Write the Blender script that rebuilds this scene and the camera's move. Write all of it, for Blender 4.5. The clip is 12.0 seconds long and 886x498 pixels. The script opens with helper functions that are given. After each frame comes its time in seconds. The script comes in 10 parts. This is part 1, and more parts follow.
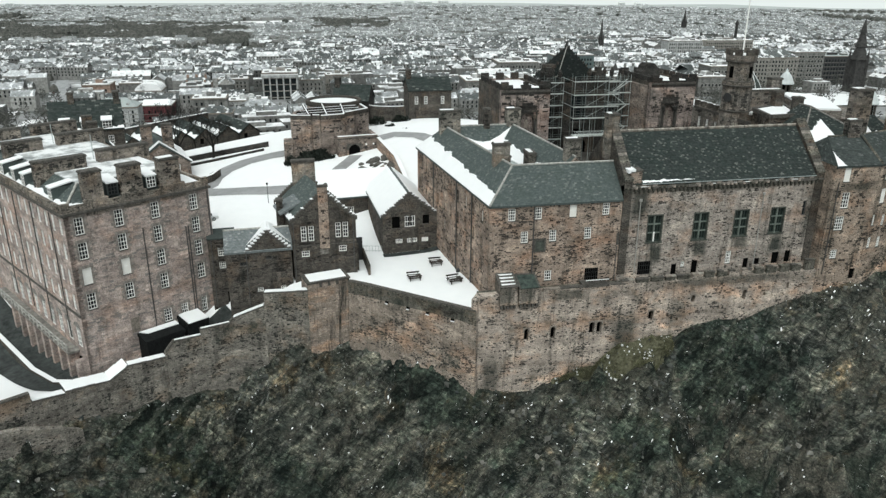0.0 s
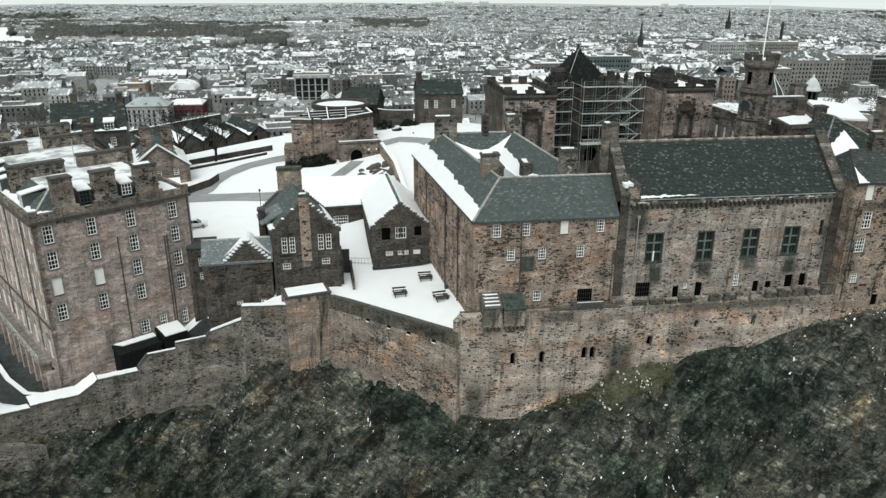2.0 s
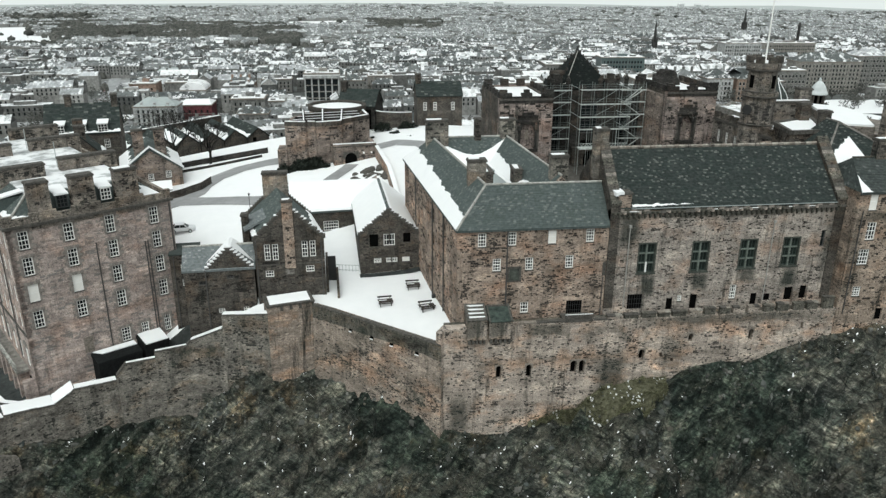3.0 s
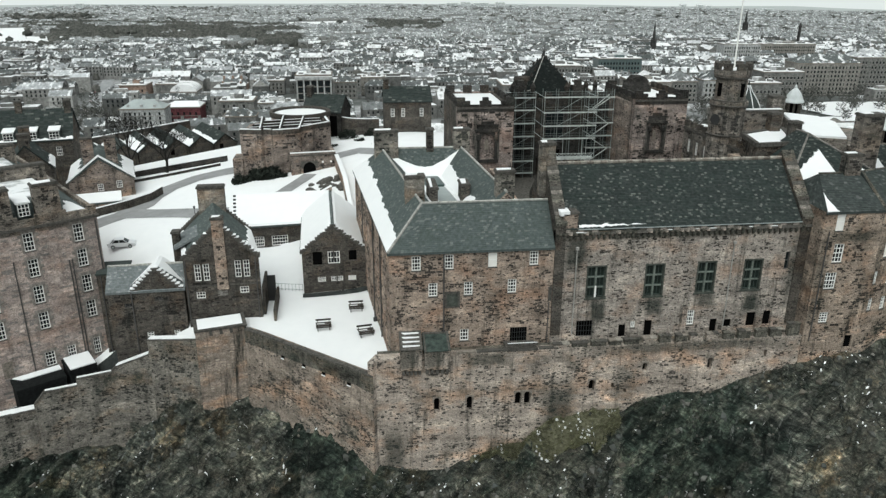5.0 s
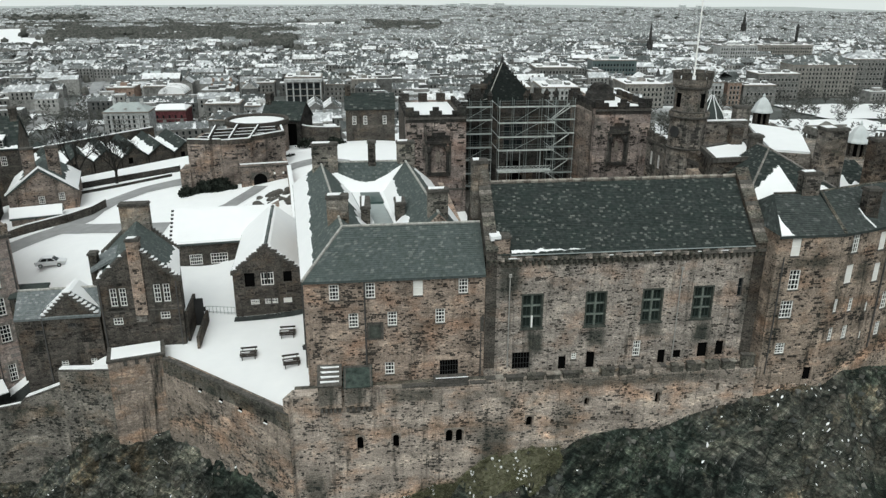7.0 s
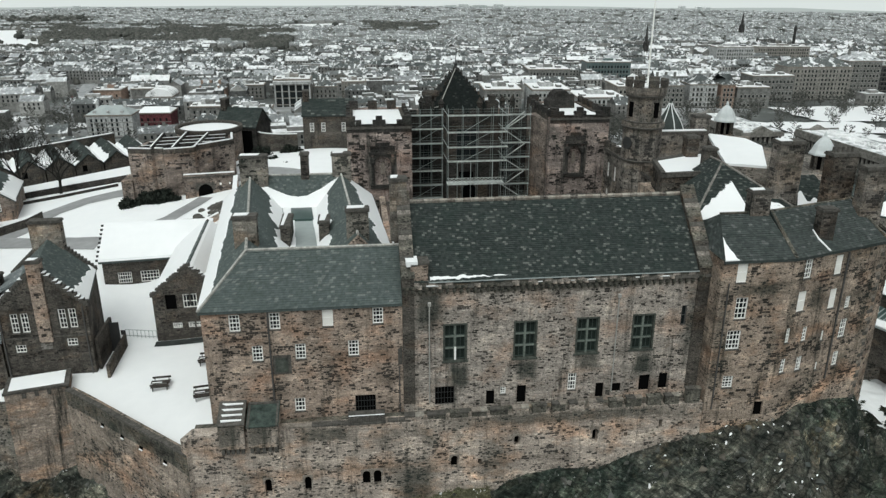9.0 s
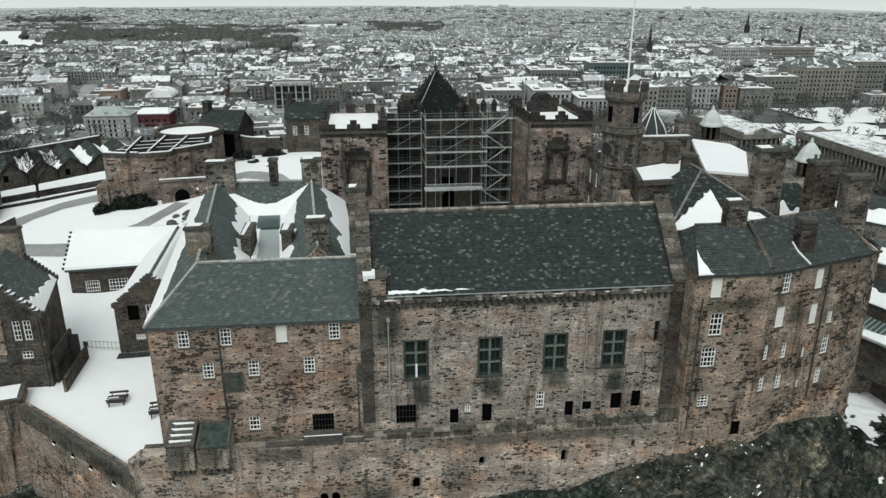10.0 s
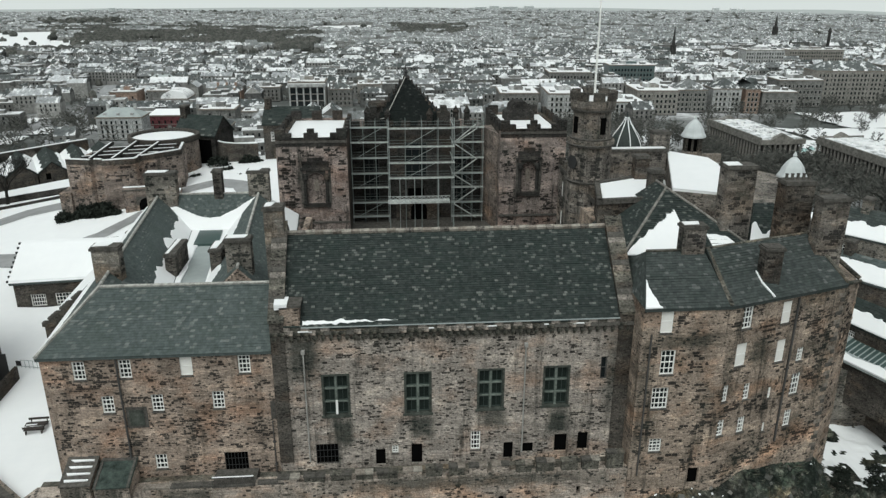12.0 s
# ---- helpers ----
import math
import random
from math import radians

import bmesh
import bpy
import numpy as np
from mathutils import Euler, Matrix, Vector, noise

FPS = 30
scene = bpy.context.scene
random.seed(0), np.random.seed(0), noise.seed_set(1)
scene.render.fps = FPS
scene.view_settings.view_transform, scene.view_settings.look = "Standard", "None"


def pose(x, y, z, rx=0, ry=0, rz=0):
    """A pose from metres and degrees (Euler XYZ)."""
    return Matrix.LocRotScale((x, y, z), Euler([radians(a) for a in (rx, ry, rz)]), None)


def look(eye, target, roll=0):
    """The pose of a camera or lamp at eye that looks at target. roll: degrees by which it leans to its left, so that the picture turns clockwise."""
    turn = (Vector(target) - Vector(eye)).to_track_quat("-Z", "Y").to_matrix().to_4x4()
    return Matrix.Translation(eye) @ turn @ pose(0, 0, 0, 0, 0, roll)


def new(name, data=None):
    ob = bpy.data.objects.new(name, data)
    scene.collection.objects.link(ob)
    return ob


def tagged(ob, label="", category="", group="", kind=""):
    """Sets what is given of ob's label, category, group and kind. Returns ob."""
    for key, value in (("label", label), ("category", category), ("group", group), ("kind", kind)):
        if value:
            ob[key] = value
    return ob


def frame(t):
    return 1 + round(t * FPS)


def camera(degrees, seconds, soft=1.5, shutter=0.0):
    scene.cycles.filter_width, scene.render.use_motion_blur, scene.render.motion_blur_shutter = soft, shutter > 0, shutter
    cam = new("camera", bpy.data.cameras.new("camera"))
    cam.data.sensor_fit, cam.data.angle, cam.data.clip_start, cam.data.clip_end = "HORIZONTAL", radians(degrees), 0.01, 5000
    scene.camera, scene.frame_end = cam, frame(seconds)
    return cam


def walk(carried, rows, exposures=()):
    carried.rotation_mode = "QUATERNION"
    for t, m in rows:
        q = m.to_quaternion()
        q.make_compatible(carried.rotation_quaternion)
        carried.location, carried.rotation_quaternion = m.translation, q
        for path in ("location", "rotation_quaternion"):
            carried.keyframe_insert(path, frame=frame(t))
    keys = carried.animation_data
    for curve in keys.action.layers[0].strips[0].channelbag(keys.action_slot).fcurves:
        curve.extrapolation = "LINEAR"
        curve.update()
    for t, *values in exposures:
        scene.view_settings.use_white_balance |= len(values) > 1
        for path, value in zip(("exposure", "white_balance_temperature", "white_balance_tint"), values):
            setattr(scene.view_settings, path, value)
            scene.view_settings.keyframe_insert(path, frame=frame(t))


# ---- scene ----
cam = camera(62.3, 12.0, soft=1.38)
METRES, EYE, TILT, LEAN, TURN = 66.0, 44.6, 0.0, 0.0, -11.4
ROWS = [
    (0.0, 0.0, 0.0, 0.0, 0.08, -20.1, -0.23),
    (0.5, 0.0288, 0.0258, 0.0, 0.84, -20.09, -0.23),
    (1.0, 0.0572, 0.0523, -0.0004, 1.52, -20.1, -0.23),
    (1.5, 0.0849, 0.0793, -0.001, 2.3, -20.11, -0.22),
    (2.0, 0.1122, 0.1067, -0.0015, 3.17, -20.09, -0.21),
    (2.5, 0.1396, 0.135, -0.0026, 4.03, -20.08, -0.2),
    (4.5, 0.2544, 0.2534, 0.0004, 4.5, -20.06, -0.24),
    (5.0, 0.2845, 0.2835, 0.0021, 4.51, -20.05, -0.22),
    (5.5, 0.3149, 0.3139, 0.0038, 4.53, -20.05, -0.21),
    (6.0, 0.3451, 0.3434, 0.0059, 4.54, -20.04, -0.21),
    (6.5, 0.3754, 0.3731, 0.0077, 4.54, -20.0, -0.2),
    (7.0, 0.4058, 0.4037, 0.0089, 4.56, -20.0, -0.19),
    (9.0, 0.5292, 0.5235, 0.0098, 4.6, -19.92, -0.17),
    (9.5, 0.5597, 0.5527, 0.0097, 4.71, -19.91, -0.16),
    (10.0, 0.5906, 0.5818, 0.01, 5.02, -19.89, -0.13),
    (10.5, 0.622, 0.6108, 0.0097, 5.43, -19.87, -0.12),
    (11.0, 0.6536, 0.64, 0.0092, 5.85, -19.83, -0.12),
    (11.5, 0.6853, 0.6686, 0.0093, 6.27, -19.81, -0.1),
    (12.0, 0.7159, 0.6975, 0.0093, 7.0, -19.8, -0.1),
]
walk(cam, [(t, pose(0, 0, EYE, TILT, LEAN, TURN) @ pose(METRES * x, METRES * y, METRES * z, 90 + pitch, roll, yaw)) for t, x, y, z, yaw, pitch, roll in ROWS],
     exposures=[(0.0, 0.22, 6300, 1.0), (4.5, 0.14, 6300, 1.0), (9.0, 0.0, 6300, 1.0), (12.0, -0.05, 6300, 1.0)])


# ---- light ----
world = bpy.data.worlds.new("overcast_sky")
scene.world = world
world.use_nodes = True
wn = world.node_tree
sky = wn.nodes.new("ShaderNodeTexSky")
sky.sky_type = "NISHITA"
sky.sun_disc = False
sky.sun_elevation = radians(60)
sky.sun_rotation = radians(200)
sky.air_density, sky.dust_density, sky.ozone_density = 1.0, 4.0, 1.0
grey = wn.nodes.new("ShaderNodeHueSaturation")
grey.inputs["Saturation"].default_value = 0.12
wn.links.new(sky.outputs["Color"], grey.inputs["Color"])
wn.links.new(grey.outputs["Color"], wn.nodes["Background"].inputs["Color"])
wn.nodes["Background"].inputs["Strength"].default_value = 0.155

sun_data = bpy.data.lights.new("sun", "SUN")
sun_data.energy, sun_data.angle, sun_data.color = 0.74, radians(60), (1.0, 0.985, 0.96)
sun = new("sun", sun_data)
sun.matrix_world = look((0, 0, 200), (27, 62, 90))

# ---- materials ----


def material(name, rough=0.8, metal=0.0):
    m = bpy.data.materials.new(name)
    m.use_nodes = True
    b = m.node_tree.nodes["Principled BSDF"]
    b.inputs["Roughness"].default_value, b.inputs["Metallic"].default_value = rough, metal
    b.inputs["Specular IOR Level"].default_value = 0.3 if rough < 0.65 else 0.1
    return m, m.node_tree.nodes, m.node_tree.links, b


def coords(n, l, stretch=(1, 1, 1)):
    tc, mp = n.new("ShaderNodeTexCoord"), n.new("ShaderNodeMapping")
    mp.inputs["Scale"].default_value = stretch
    l.new(tc.outputs["Object"], mp.inputs["Vector"])
    return mp.outputs["Vector"]


def noise_tex(n, l, vec, scale, detail=4.0, rough=0.6):
    t = n.new("ShaderNodeTexNoise")
    t.inputs["Scale"].default_value, t.inputs["Detail"].default_value, t.inputs["Roughness"].default_value = scale, detail, rough
    l.new(vec, t.inputs["Vector"])
    return t.outputs["Fac"]


def ramp(n, l, fac, *stops):
    r = n.new("ShaderNodeValToRGB")
    e = r.color_ramp.elements
    while len(e) < len(stops):
        e.new(0.5)
    for el, (p, c) in zip(e, stops):
        el.position, el.color = p, (*c, 1) if len(c) == 3 else c
    l.new(fac, r.inputs["Fac"])
    return r.outputs["Color"]


def mix(n, l, fac, a, b, mode="MIX"):
    m = n.new("ShaderNodeMix")
    m.data_type, m.blend_type = "RGBA", mode
    for sock, v in ((m.inputs["Factor"], fac), (m.inputs["A"], a), (m.inputs["B"], b)):
        if isinstance(v, bpy.types.NodeSocket):
            l.new(v, sock)
        elif isinstance(v, tuple):
            sock.default_value = (*v, 1)
        else:
            sock.default_value = v
    return m.outputs["Result"]


def bump(n, l, b, height, strength=0.5, distance=0.05):
    p = n.new("ShaderNodeBump")
    p.inputs["Strength"].default_value, p.inputs["Distance"].default_value = strength, distance
    l.new(height, p.inputs["Height"])
    l.new(p.outputs["Normal"], b.inputs["Normal"])


def tone(c, k=0.56, sat=0.97):
    """Old smoke-darkened stone: the colour taken down and greyed."""
    k *= 1.28
    g = 0.3 * c[0] + 0.6 * c[1] + 0.1 * c[2]
    return tuple(k * (g + (v - g) * sat) for v in c)


FACING = {}


def weathered(n, l, col, stain, warm, moss, drips=(), blotch=1.0):
    """What years do to a wall: warm patches, soot, rain streaks, damp, and dark runs below leaking sills."""
    warmth = ramp(n, l, noise_tex(n, l, coords(n, l, (1, 1, 1.7)), 0.16, 5, 0.65), (0.5, (0, 0, 0)), (0.66, (0.85,) * 3))
    col = mix(n, l, warmth, col, mix(n, l, 1.0, col, warm, "MULTIPLY"))
    patch = ramp(n, l, noise_tex(n, l, coords(n, l, (0.6, 0.6, 1.3)), 0.36, 8, 0.74), (0.32, (0.3,) * 3), (0.45, (0.85,) * 3), (0.54, (1.15,) * 3), (0.66, (2.0, 1.95, 1.87)))
    col = mix(n, l, blotch, col, patch, "MULTIPLY")
    streak = ramp(n, l, noise_tex(n, l, coords(n, l, (1.3, 1.3, 0.12)), 0.75, 7, 0.75), (0.52, (0, 0, 0)), (0.66, (stain,) * 3))
    col = mix(n, l, streak, col, (0.016, 0.019, 0.017))
    damp = ramp(n, l, noise_tex(n, l, coords(n, l), 0.27, 7, 0.75), (0.53, (0, 0, 0)), (0.68, (moss,) * 3))
    col = mix(n, l, damp, col, (0.026, 0.036, 0.029))
    if drips:
        ragged = n.new("ShaderNodeMixRGB")
        ragged.blend_type = "ADD"
        ragged.inputs["Fac"].default_value = 1.6
        wob = n.new("ShaderNodeTexNoise")
        wob.inputs["Scale"].default_value, wob.inputs["Detail"].default_value = 0.8, 6
        l.new(coords(n, l, (1.4, 1, 0.5)), wob.inputs["Vector"])
        l.new(coords(n, l), ragged.inputs["Color1"])
        l.new(wob.outputs["Color"], ragged.inputs["Color2"])
        sep = n.new("ShaderNodeSeparateXYZ")
        l.new(ragged.outputs["Color"], sep.inputs["Vector"])
        for x0, x1, z0, z1, k in drips:
            fs = []
            for out, lo, hi in ((sep.outputs["X"], x0 + 0.8, x1 + 0.8), (sep.outputs["Z"], z0 + 0.8, z1 + 0.8)):
                soft = (hi - lo) * 0.3
                for p, q in ((lo, lo + soft), (hi, hi - soft)):
                    mr = n.new("ShaderNodeMapRange")
                    mr.inputs["From Min"].default_value, mr.inputs["From Max"].default_value = p, q
                    l.new(out, mr.inputs["Value"])
                    fs.append(mr.outputs["Result"])
            f = fs[0]
            for o in fs[1:]:
                mm_ = n.new("ShaderNodeMath")
                mm_.operation = "MULTIPLY"
                l.new(f, mm_.inputs[0])
                l.new(o, mm_.inputs[1])
                f = mm_.outputs[0]
            kk = n.new("ShaderNodeMath")
            kk.operation = "MULTIPLY"
            kk.inputs[1].default_value = k
            l.new(f, kk.inputs[0])
            col = mix(n, l, kk.outputs[0], col, (0.02, 0.027, 0.023))
    return col


def dark_clusters(n, l, chance, col, dark, most=0.42):
    """Dark whin stones, which come in clusters."""
    share = ramp(n, l, noise_tex(n, l, coords(n, l, (0.8, 0.8, 1.1)), 0.3, 6, 0.75), (0.42, (0.02,) * 3), (0.5, (most * 0.35,) * 3), (0.6, (most * 1.15,) * 3))
    less = n.new("ShaderNodeMath")
    less.operation = "LESS_THAN"
    l.new(chance, less.inputs[0])
    l.new(share, less.inputs[1])
    return mix(n, l, less.outputs[0], col, dark)


def masonry(name, light, mid, dark, mortar, size=3.0, squash=2.1, stain=0.6, warm=(1.2, 0.98, 0.82), moss=0.25, drips=(), most=0.42, k=0.6, blotch=1.0):
    """Rubble walling, and the single proud stones that face it, which share its weathering."""
    light, mid, dark, mortar = tone(light, k), tone(mid, k), tone(dark, 0.4), tone(mortar, k)
    m, n, l, b = material(name, 0.9)
    vec = coords(n, l, (1, 1, squash))
    v = n.new("ShaderNodeTexVoronoi")
    v.inputs["Scale"].default_value = size
    l.new(vec, v.inputs["Vector"])
    sep = n.new("ShaderNodeSeparateColor")
    l.new(v.outputs["Color"], sep.inputs["Color"])
    stones = ramp(n, l, sep.outputs["Red"], (0.0, mid), (0.35, light), (0.6, mortar), (0.8, mid), (1.0, tuple(1.25 * c for c in light)))
    near = ramp(n, l, v.outputs["Distance"], (0.3, (0, 0, 0)), (0.62, (1, 1, 1)))
    col = dark_clusters(n, l, sep.outputs["Green"], stones, dark, most)
    col = mix(n, l, near, col, mortar)
    col = weathered(n, l, col, stain, warm, moss, drips, blotch)
    grain = noise_tex(n, l, coords(n, l), 6, 5, 0.75)
    col = mix(n, l, 0.6, col, ramp(n, l, grain, (0.35, (0.1,) * 3), (0.65, (0.9,) * 3)), "OVERLAY")
    l.new(col, b.inputs["Base Color"])
    bump(n, l, b, mix(n, l, 0.4, v.outputs["Distance"], grain), 0.8, 0.1)

    f, n, l, b = material(name + "_stone", 0.9)
    g = n.new("ShaderNodeNewGeometry")
    col = ramp(n, l, g.outputs["Random Per Island"], (0.0, mid), (0.3, light), (0.55, mortar), (0.75, mid), (0.92, light), (0.94, tuple(1.32 * c for c in light)), (1.0, tuple(1.15 * c for c in light)))
    hop = n.new("ShaderNodeMath")
    hop.operation = "PINGPONG"
    hop.inputs[1].default_value = 0.083
    l.new(g.outputs["Random Per Island"], hop.inputs[0])
    up = n.new("ShaderNodeMath")
    up.operation = "MULTIPLY"
    up.inputs[1].default_value = 12.0
    l.new(hop.outputs[0], up.inputs[0])
    col = dark_clusters(n, l, up.outputs[0], col, dark, min(0.85, most * 1.5))
    col = weathered(n, l, col, stain * 0.8, warm, moss, drips, blotch)
    grain = noise_tex(n, l, coords(n, l), 6, 4, 0.7)
    col = mix(n, l, 0.5, col, ramp(n, l, grain, (0.3, (0.15,) * 3), (0.7, (0.85,) * 3)), "OVERLAY")
    l.new(col, b.inputs["Base Color"])
    bump(n, l, b, grain, 0.4, 0.04)
    FACING[m] = f
    return m


def plain(name, a, b2, rough=0.7, scale=3.0, metal=0.0, relief=0.2, stretch=(1, 1, 1)):
    """A material of two close tones with grain and relief."""
    m, n, l, b = material(name, rough, metal)
    vec = coords(n, l, stretch)
    f = noise_tex(n, l, vec, scale, 5)
    big = noise_tex(n, l, vec, scale * 0.13, 3)
    col = mix(n, l, f, a, b2)
    col = mix(n, l, 0.3, col, ramp(n, l, big, (0.3, (0.3,) * 3), (0.7, (0.8,) * 3)), "OVERLAY")
    if rough > 0.75:
        wear = noise_tex(n, l, vec, scale * 1.1, 8, 0.8)
        col = mix(n, l, 1.0, col, ramp(n, l, wear, (0.34, (0.42,) * 3), (0.5, (1.0,) * 3), (0.66, (1.55,) * 3)), "MULTIPLY")
    l.new(col, b.inputs["Base Color"])
    bump(n, l, b, f, relief, 0.04)
    return m


def slate_mat(name, a, b2, pale, moss=(0.03, 0.042, 0.036), share=0.07):
    """Slates of close tones, a few of them pale, with damp green patches."""
    m, n, l, b = material(name, 0.85)
    b.inputs["Specular IOR Level"].default_value = 0.15
    g = n.new("ShaderNodeNewGeometry")
    col = ramp(n, l, g.outputs["Random Per Island"], (0.0, a), (0.25, b2), (0.5, a), (0.75, b2), (0.94 - share, a), (0.95 - share, tuple(0.6 * x + 0.4 * y for x, y in zip(b2, pale))), (1.0, pale))
    patch = noise_tex(n, l, coords(n, l), 0.5, 7, 0.75)
    col = mix(n, l, ramp(n, l, patch, (0.45, (0, 0, 0)), (0.65, (0.5,) * 3)), col, moss)
    col = mix(n, l, 1.0, col, ramp(n, l, noise_tex(n, l, coords(n, l), 3.0, 5, 0.75), (0.3, (0.72,) * 3), (0.7, (1.25,) * 3)), "MULTIPLY")
    l.new(col, b.inputs["Base Color"])
    bump(n, l, b, noise_tex(n, l, coords(n, l), 5, 4), 0.3, 0.03)
    return m


def snow_mat():
    m, n, l, b = material("snow", 0.6)
    f = noise_tex(n, l, coords(n, l), 0.5, 6)
    l.new(mix(n, l, f, (0.755, 0.76, 0.768), (0.84, 0.84, 0.838)), b.inputs["Base Color"])
    bump(n, l, b, noise_tex(n, l, coords(n, l), 1.3, 5), 0.25, 0.08)
    return m


SNOW = snow_mat()
SILLS = [(49.1 - 60, 51.8 - 60, 2.5, 6.6, 0.85), (56.2 - 60, 59.2 - 60, 3.2, 6.4, 0.8), (62.8 - 60, 65.8 - 60, 4.0, 6.6, 0.75), (68.8 - 60, 71.8 - 60, 3.0, 6.6, 0.9), (45.5 - 60, 49.3 - 60, 9.5, 15.4, 0.75), (74.0 - 60, 77.2 - 60, 4, 15, 0.6), (-15, 17, 13.6, 15.3, 0.7)]
RUNS = [(43 - 26, 48.5 - 26, 2.5, 11, 0.75), (23.5 - 26, 27 - 26, -2, 6, 0.7), (46 - 26, 77 - 26, 13.3, 15.2, 0.65), (33 - 26, 40 - 26, 12.8, 15, 0.75), (52 - 26, 56 - 26, 6, 12.5, 0.5)]
WALL_QA = masonry("brown_rubble", (0.43, 0.34, 0.275), (0.35, 0.275, 0.222), (0.085, 0.075, 0.067), (0.4, 0.32, 0.262), most=0.52, k=0.56, warm=(1.22, 0.96, 0.82))
WALL_HALL = masonry("grey_brown_rubble", (0.39, 0.345, 0.305), (0.335, 0.295, 0.26), (0.075, 0.069, 0.062), (0.385, 0.34, 0.3), stain=0.7, most=0.4, warm=(1.2, 0.97, 0.84), drips=SILLS, k=0.61)
WALL_PALACE = masonry("patched_rubble", (0.4, 0.32, 0.255), (0.31, 0.25, 0.2), (0.085, 0.075, 0.066), (0.36, 0.29, 0.235), stain=0.85, moss=0.6, most=0.55, warm=(1.22, 0.97, 0.82), k=0.62, drips=[(-4.2, 3.6, 14.0, 15.8, 0.7), (-4.6, -3.0, 1.5, 17, 0.45), (5.5, 8.5, 11.0, 15, 0.7), (13.5, 16.5, 2, 17, 0.3), (3.2, 4.4, 2, 17, 0.4), (8, 16, 16.2, 18.6, 0.55)])
WALL_FORT = masonry("weathered_rubble", (0.47, 0.4, 0.345), (0.4, 0.34, 0.29), (0.115, 0.105, 0.095), (0.45, 0.385, 0.33), size=2.6, stain=0.75, warm=(1.28, 1.0, 0.82), moss=0.6, drips=RUNS, most=0.42, k=0.61, blotch=0.9)
WALL_NB = masonry("pink_ashlar", (0.49, 0.405, 0.365), (0.43, 0.355, 0.32), (0.42, 0.385, 0.36), (0.38, 0.315, 0.285), size=1.6, squash=2.6, stain=0.4, warm=(1.14, 0.97, 0.87), moss=0.2, most=0.3, k=0.65, blotch=0.75)
WALL_GREY = masonry("grey_mossy_rubble", (0.37, 0.34, 0.3), (0.26, 0.238, 0.208), (0.07, 0.071, 0.064), (0.28, 0.257, 0.225), size=2.6, stain=0.45, warm=(1.2, 0.98, 0.82), moss=0.9, most=0.6, k=0.46)
WALL_COURT = masonry("damp_rubble", (0.46, 0.385, 0.32), (0.36, 0.3, 0.25), (0.09, 0.084, 0.076), (0.4, 0.335, 0.28), size=2.6, stain=0.45, warm=(1.28, 0.98, 0.8), moss=0.8, most=0.5, k=0.49)
WALL_TOWER = masonry("grey_tower_stone", (0.35, 0.315, 0.28), (0.27, 0.243, 0.216), (0.09, 0.084, 0.078), (0.32, 0.288, 0.256), stain=0.9, moss=0.6, most=0.55, warm=(1.12, 0.99, 0.88), k=0.41)
WALL_MOSS = masonry("dark_mossy_rubble", (0.19, 0.178, 0.15), (0.115, 0.11, 0.093), (0.045, 0.046, 0.041), (0.14, 0.132, 0.112), size=2.8, stain=0.8, moss=0.8, k=0.55)
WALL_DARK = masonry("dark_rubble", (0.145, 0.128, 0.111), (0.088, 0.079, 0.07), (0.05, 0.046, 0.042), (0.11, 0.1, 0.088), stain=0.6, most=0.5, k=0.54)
# soot-black stone; also carries the shade of the memorial's recessed centre
WALL_SOOT_SHADE = masonry("sooty_shaded_rubble", (0.075, 0.07, 0.064), (0.05, 0.047, 0.043), (0.025, 0.024, 0.023), (0.05, 0.047, 0.044), stain=0.6)
WALL_RED = masonry("red_rubble", (0.33, 0.275, 0.24), (0.24, 0.195, 0.17), (0.07, 0.064, 0.06), (0.27, 0.225, 0.195), size=2.3, stain=0.7, most=0.5, k=0.56)
WALL_STACK = masonry("patched_stack_stone", (0.42, 0.37, 0.32), (0.3, 0.265, 0.23), (0.075, 0.071, 0.065), (0.33, 0.29, 0.25), size=2.0, squash=2.6, stain=0.85, moss=0.6, most=0.75, warm=(1.15, 0.98, 0.85), k=0.42)
WALL_MEM = masonry("pink_rubble", (0.39, 0.325, 0.295), (0.29, 0.238, 0.215), (0.06, 0.055, 0.05), (0.32, 0.265, 0.24), size=2.3, stain=1.0, moss=0.5, most=0.6, warm=(1.15, 0.97, 0.88), k=0.56)
DRESSED = plain("dressed_stone", (0.16, 0.14, 0.12), (0.24, 0.21, 0.18), 0.85, 2.5)
DRESSED_DARK = plain("sooty_dressed_stone", (0.045, 0.043, 0.039), (0.115, 0.107, 0.096), 0.85, 2.0)
GREENED = plain("damp_green_stone", (0.03, 0.037, 0.032), (0.085, 0.09, 0.078), 0.85, 1.5)
SLATE = slate_mat("grey_slate", (0.07, 0.084, 0.082), (0.095, 0.112, 0.108), (0.16, 0.17, 0.165), (0.06, 0.076, 0.067), 0.05)
SLATE_PALE = slate_mat("pale_slate", (0.13, 0.145, 0.147), (0.19, 0.205, 0.207), (0.3, 0.31, 0.31), (0.12, 0.135, 0.132), 0.06)
SLATE_BLACK = slate_mat("black_slate", (0.006, 0.008, 0.0075), (0.013, 0.016, 0.015), (0.04, 0.042, 0.04), (0.008, 0.012, 0.01), 0.05)
SLATE_DARK = slate_mat("dark_slate", (0.024, 0.03, 0.028), (0.048, 0.056, 0.053), (0.15, 0.153, 0.143), (0.026, 0.039, 0.034), 0.04)
SLATE_MID = slate_mat("worn_slate", (0.04, 0.048, 0.046), (0.07, 0.078, 0.075), (0.13, 0.135, 0.13), (0.035, 0.046, 0.04), 0.04)
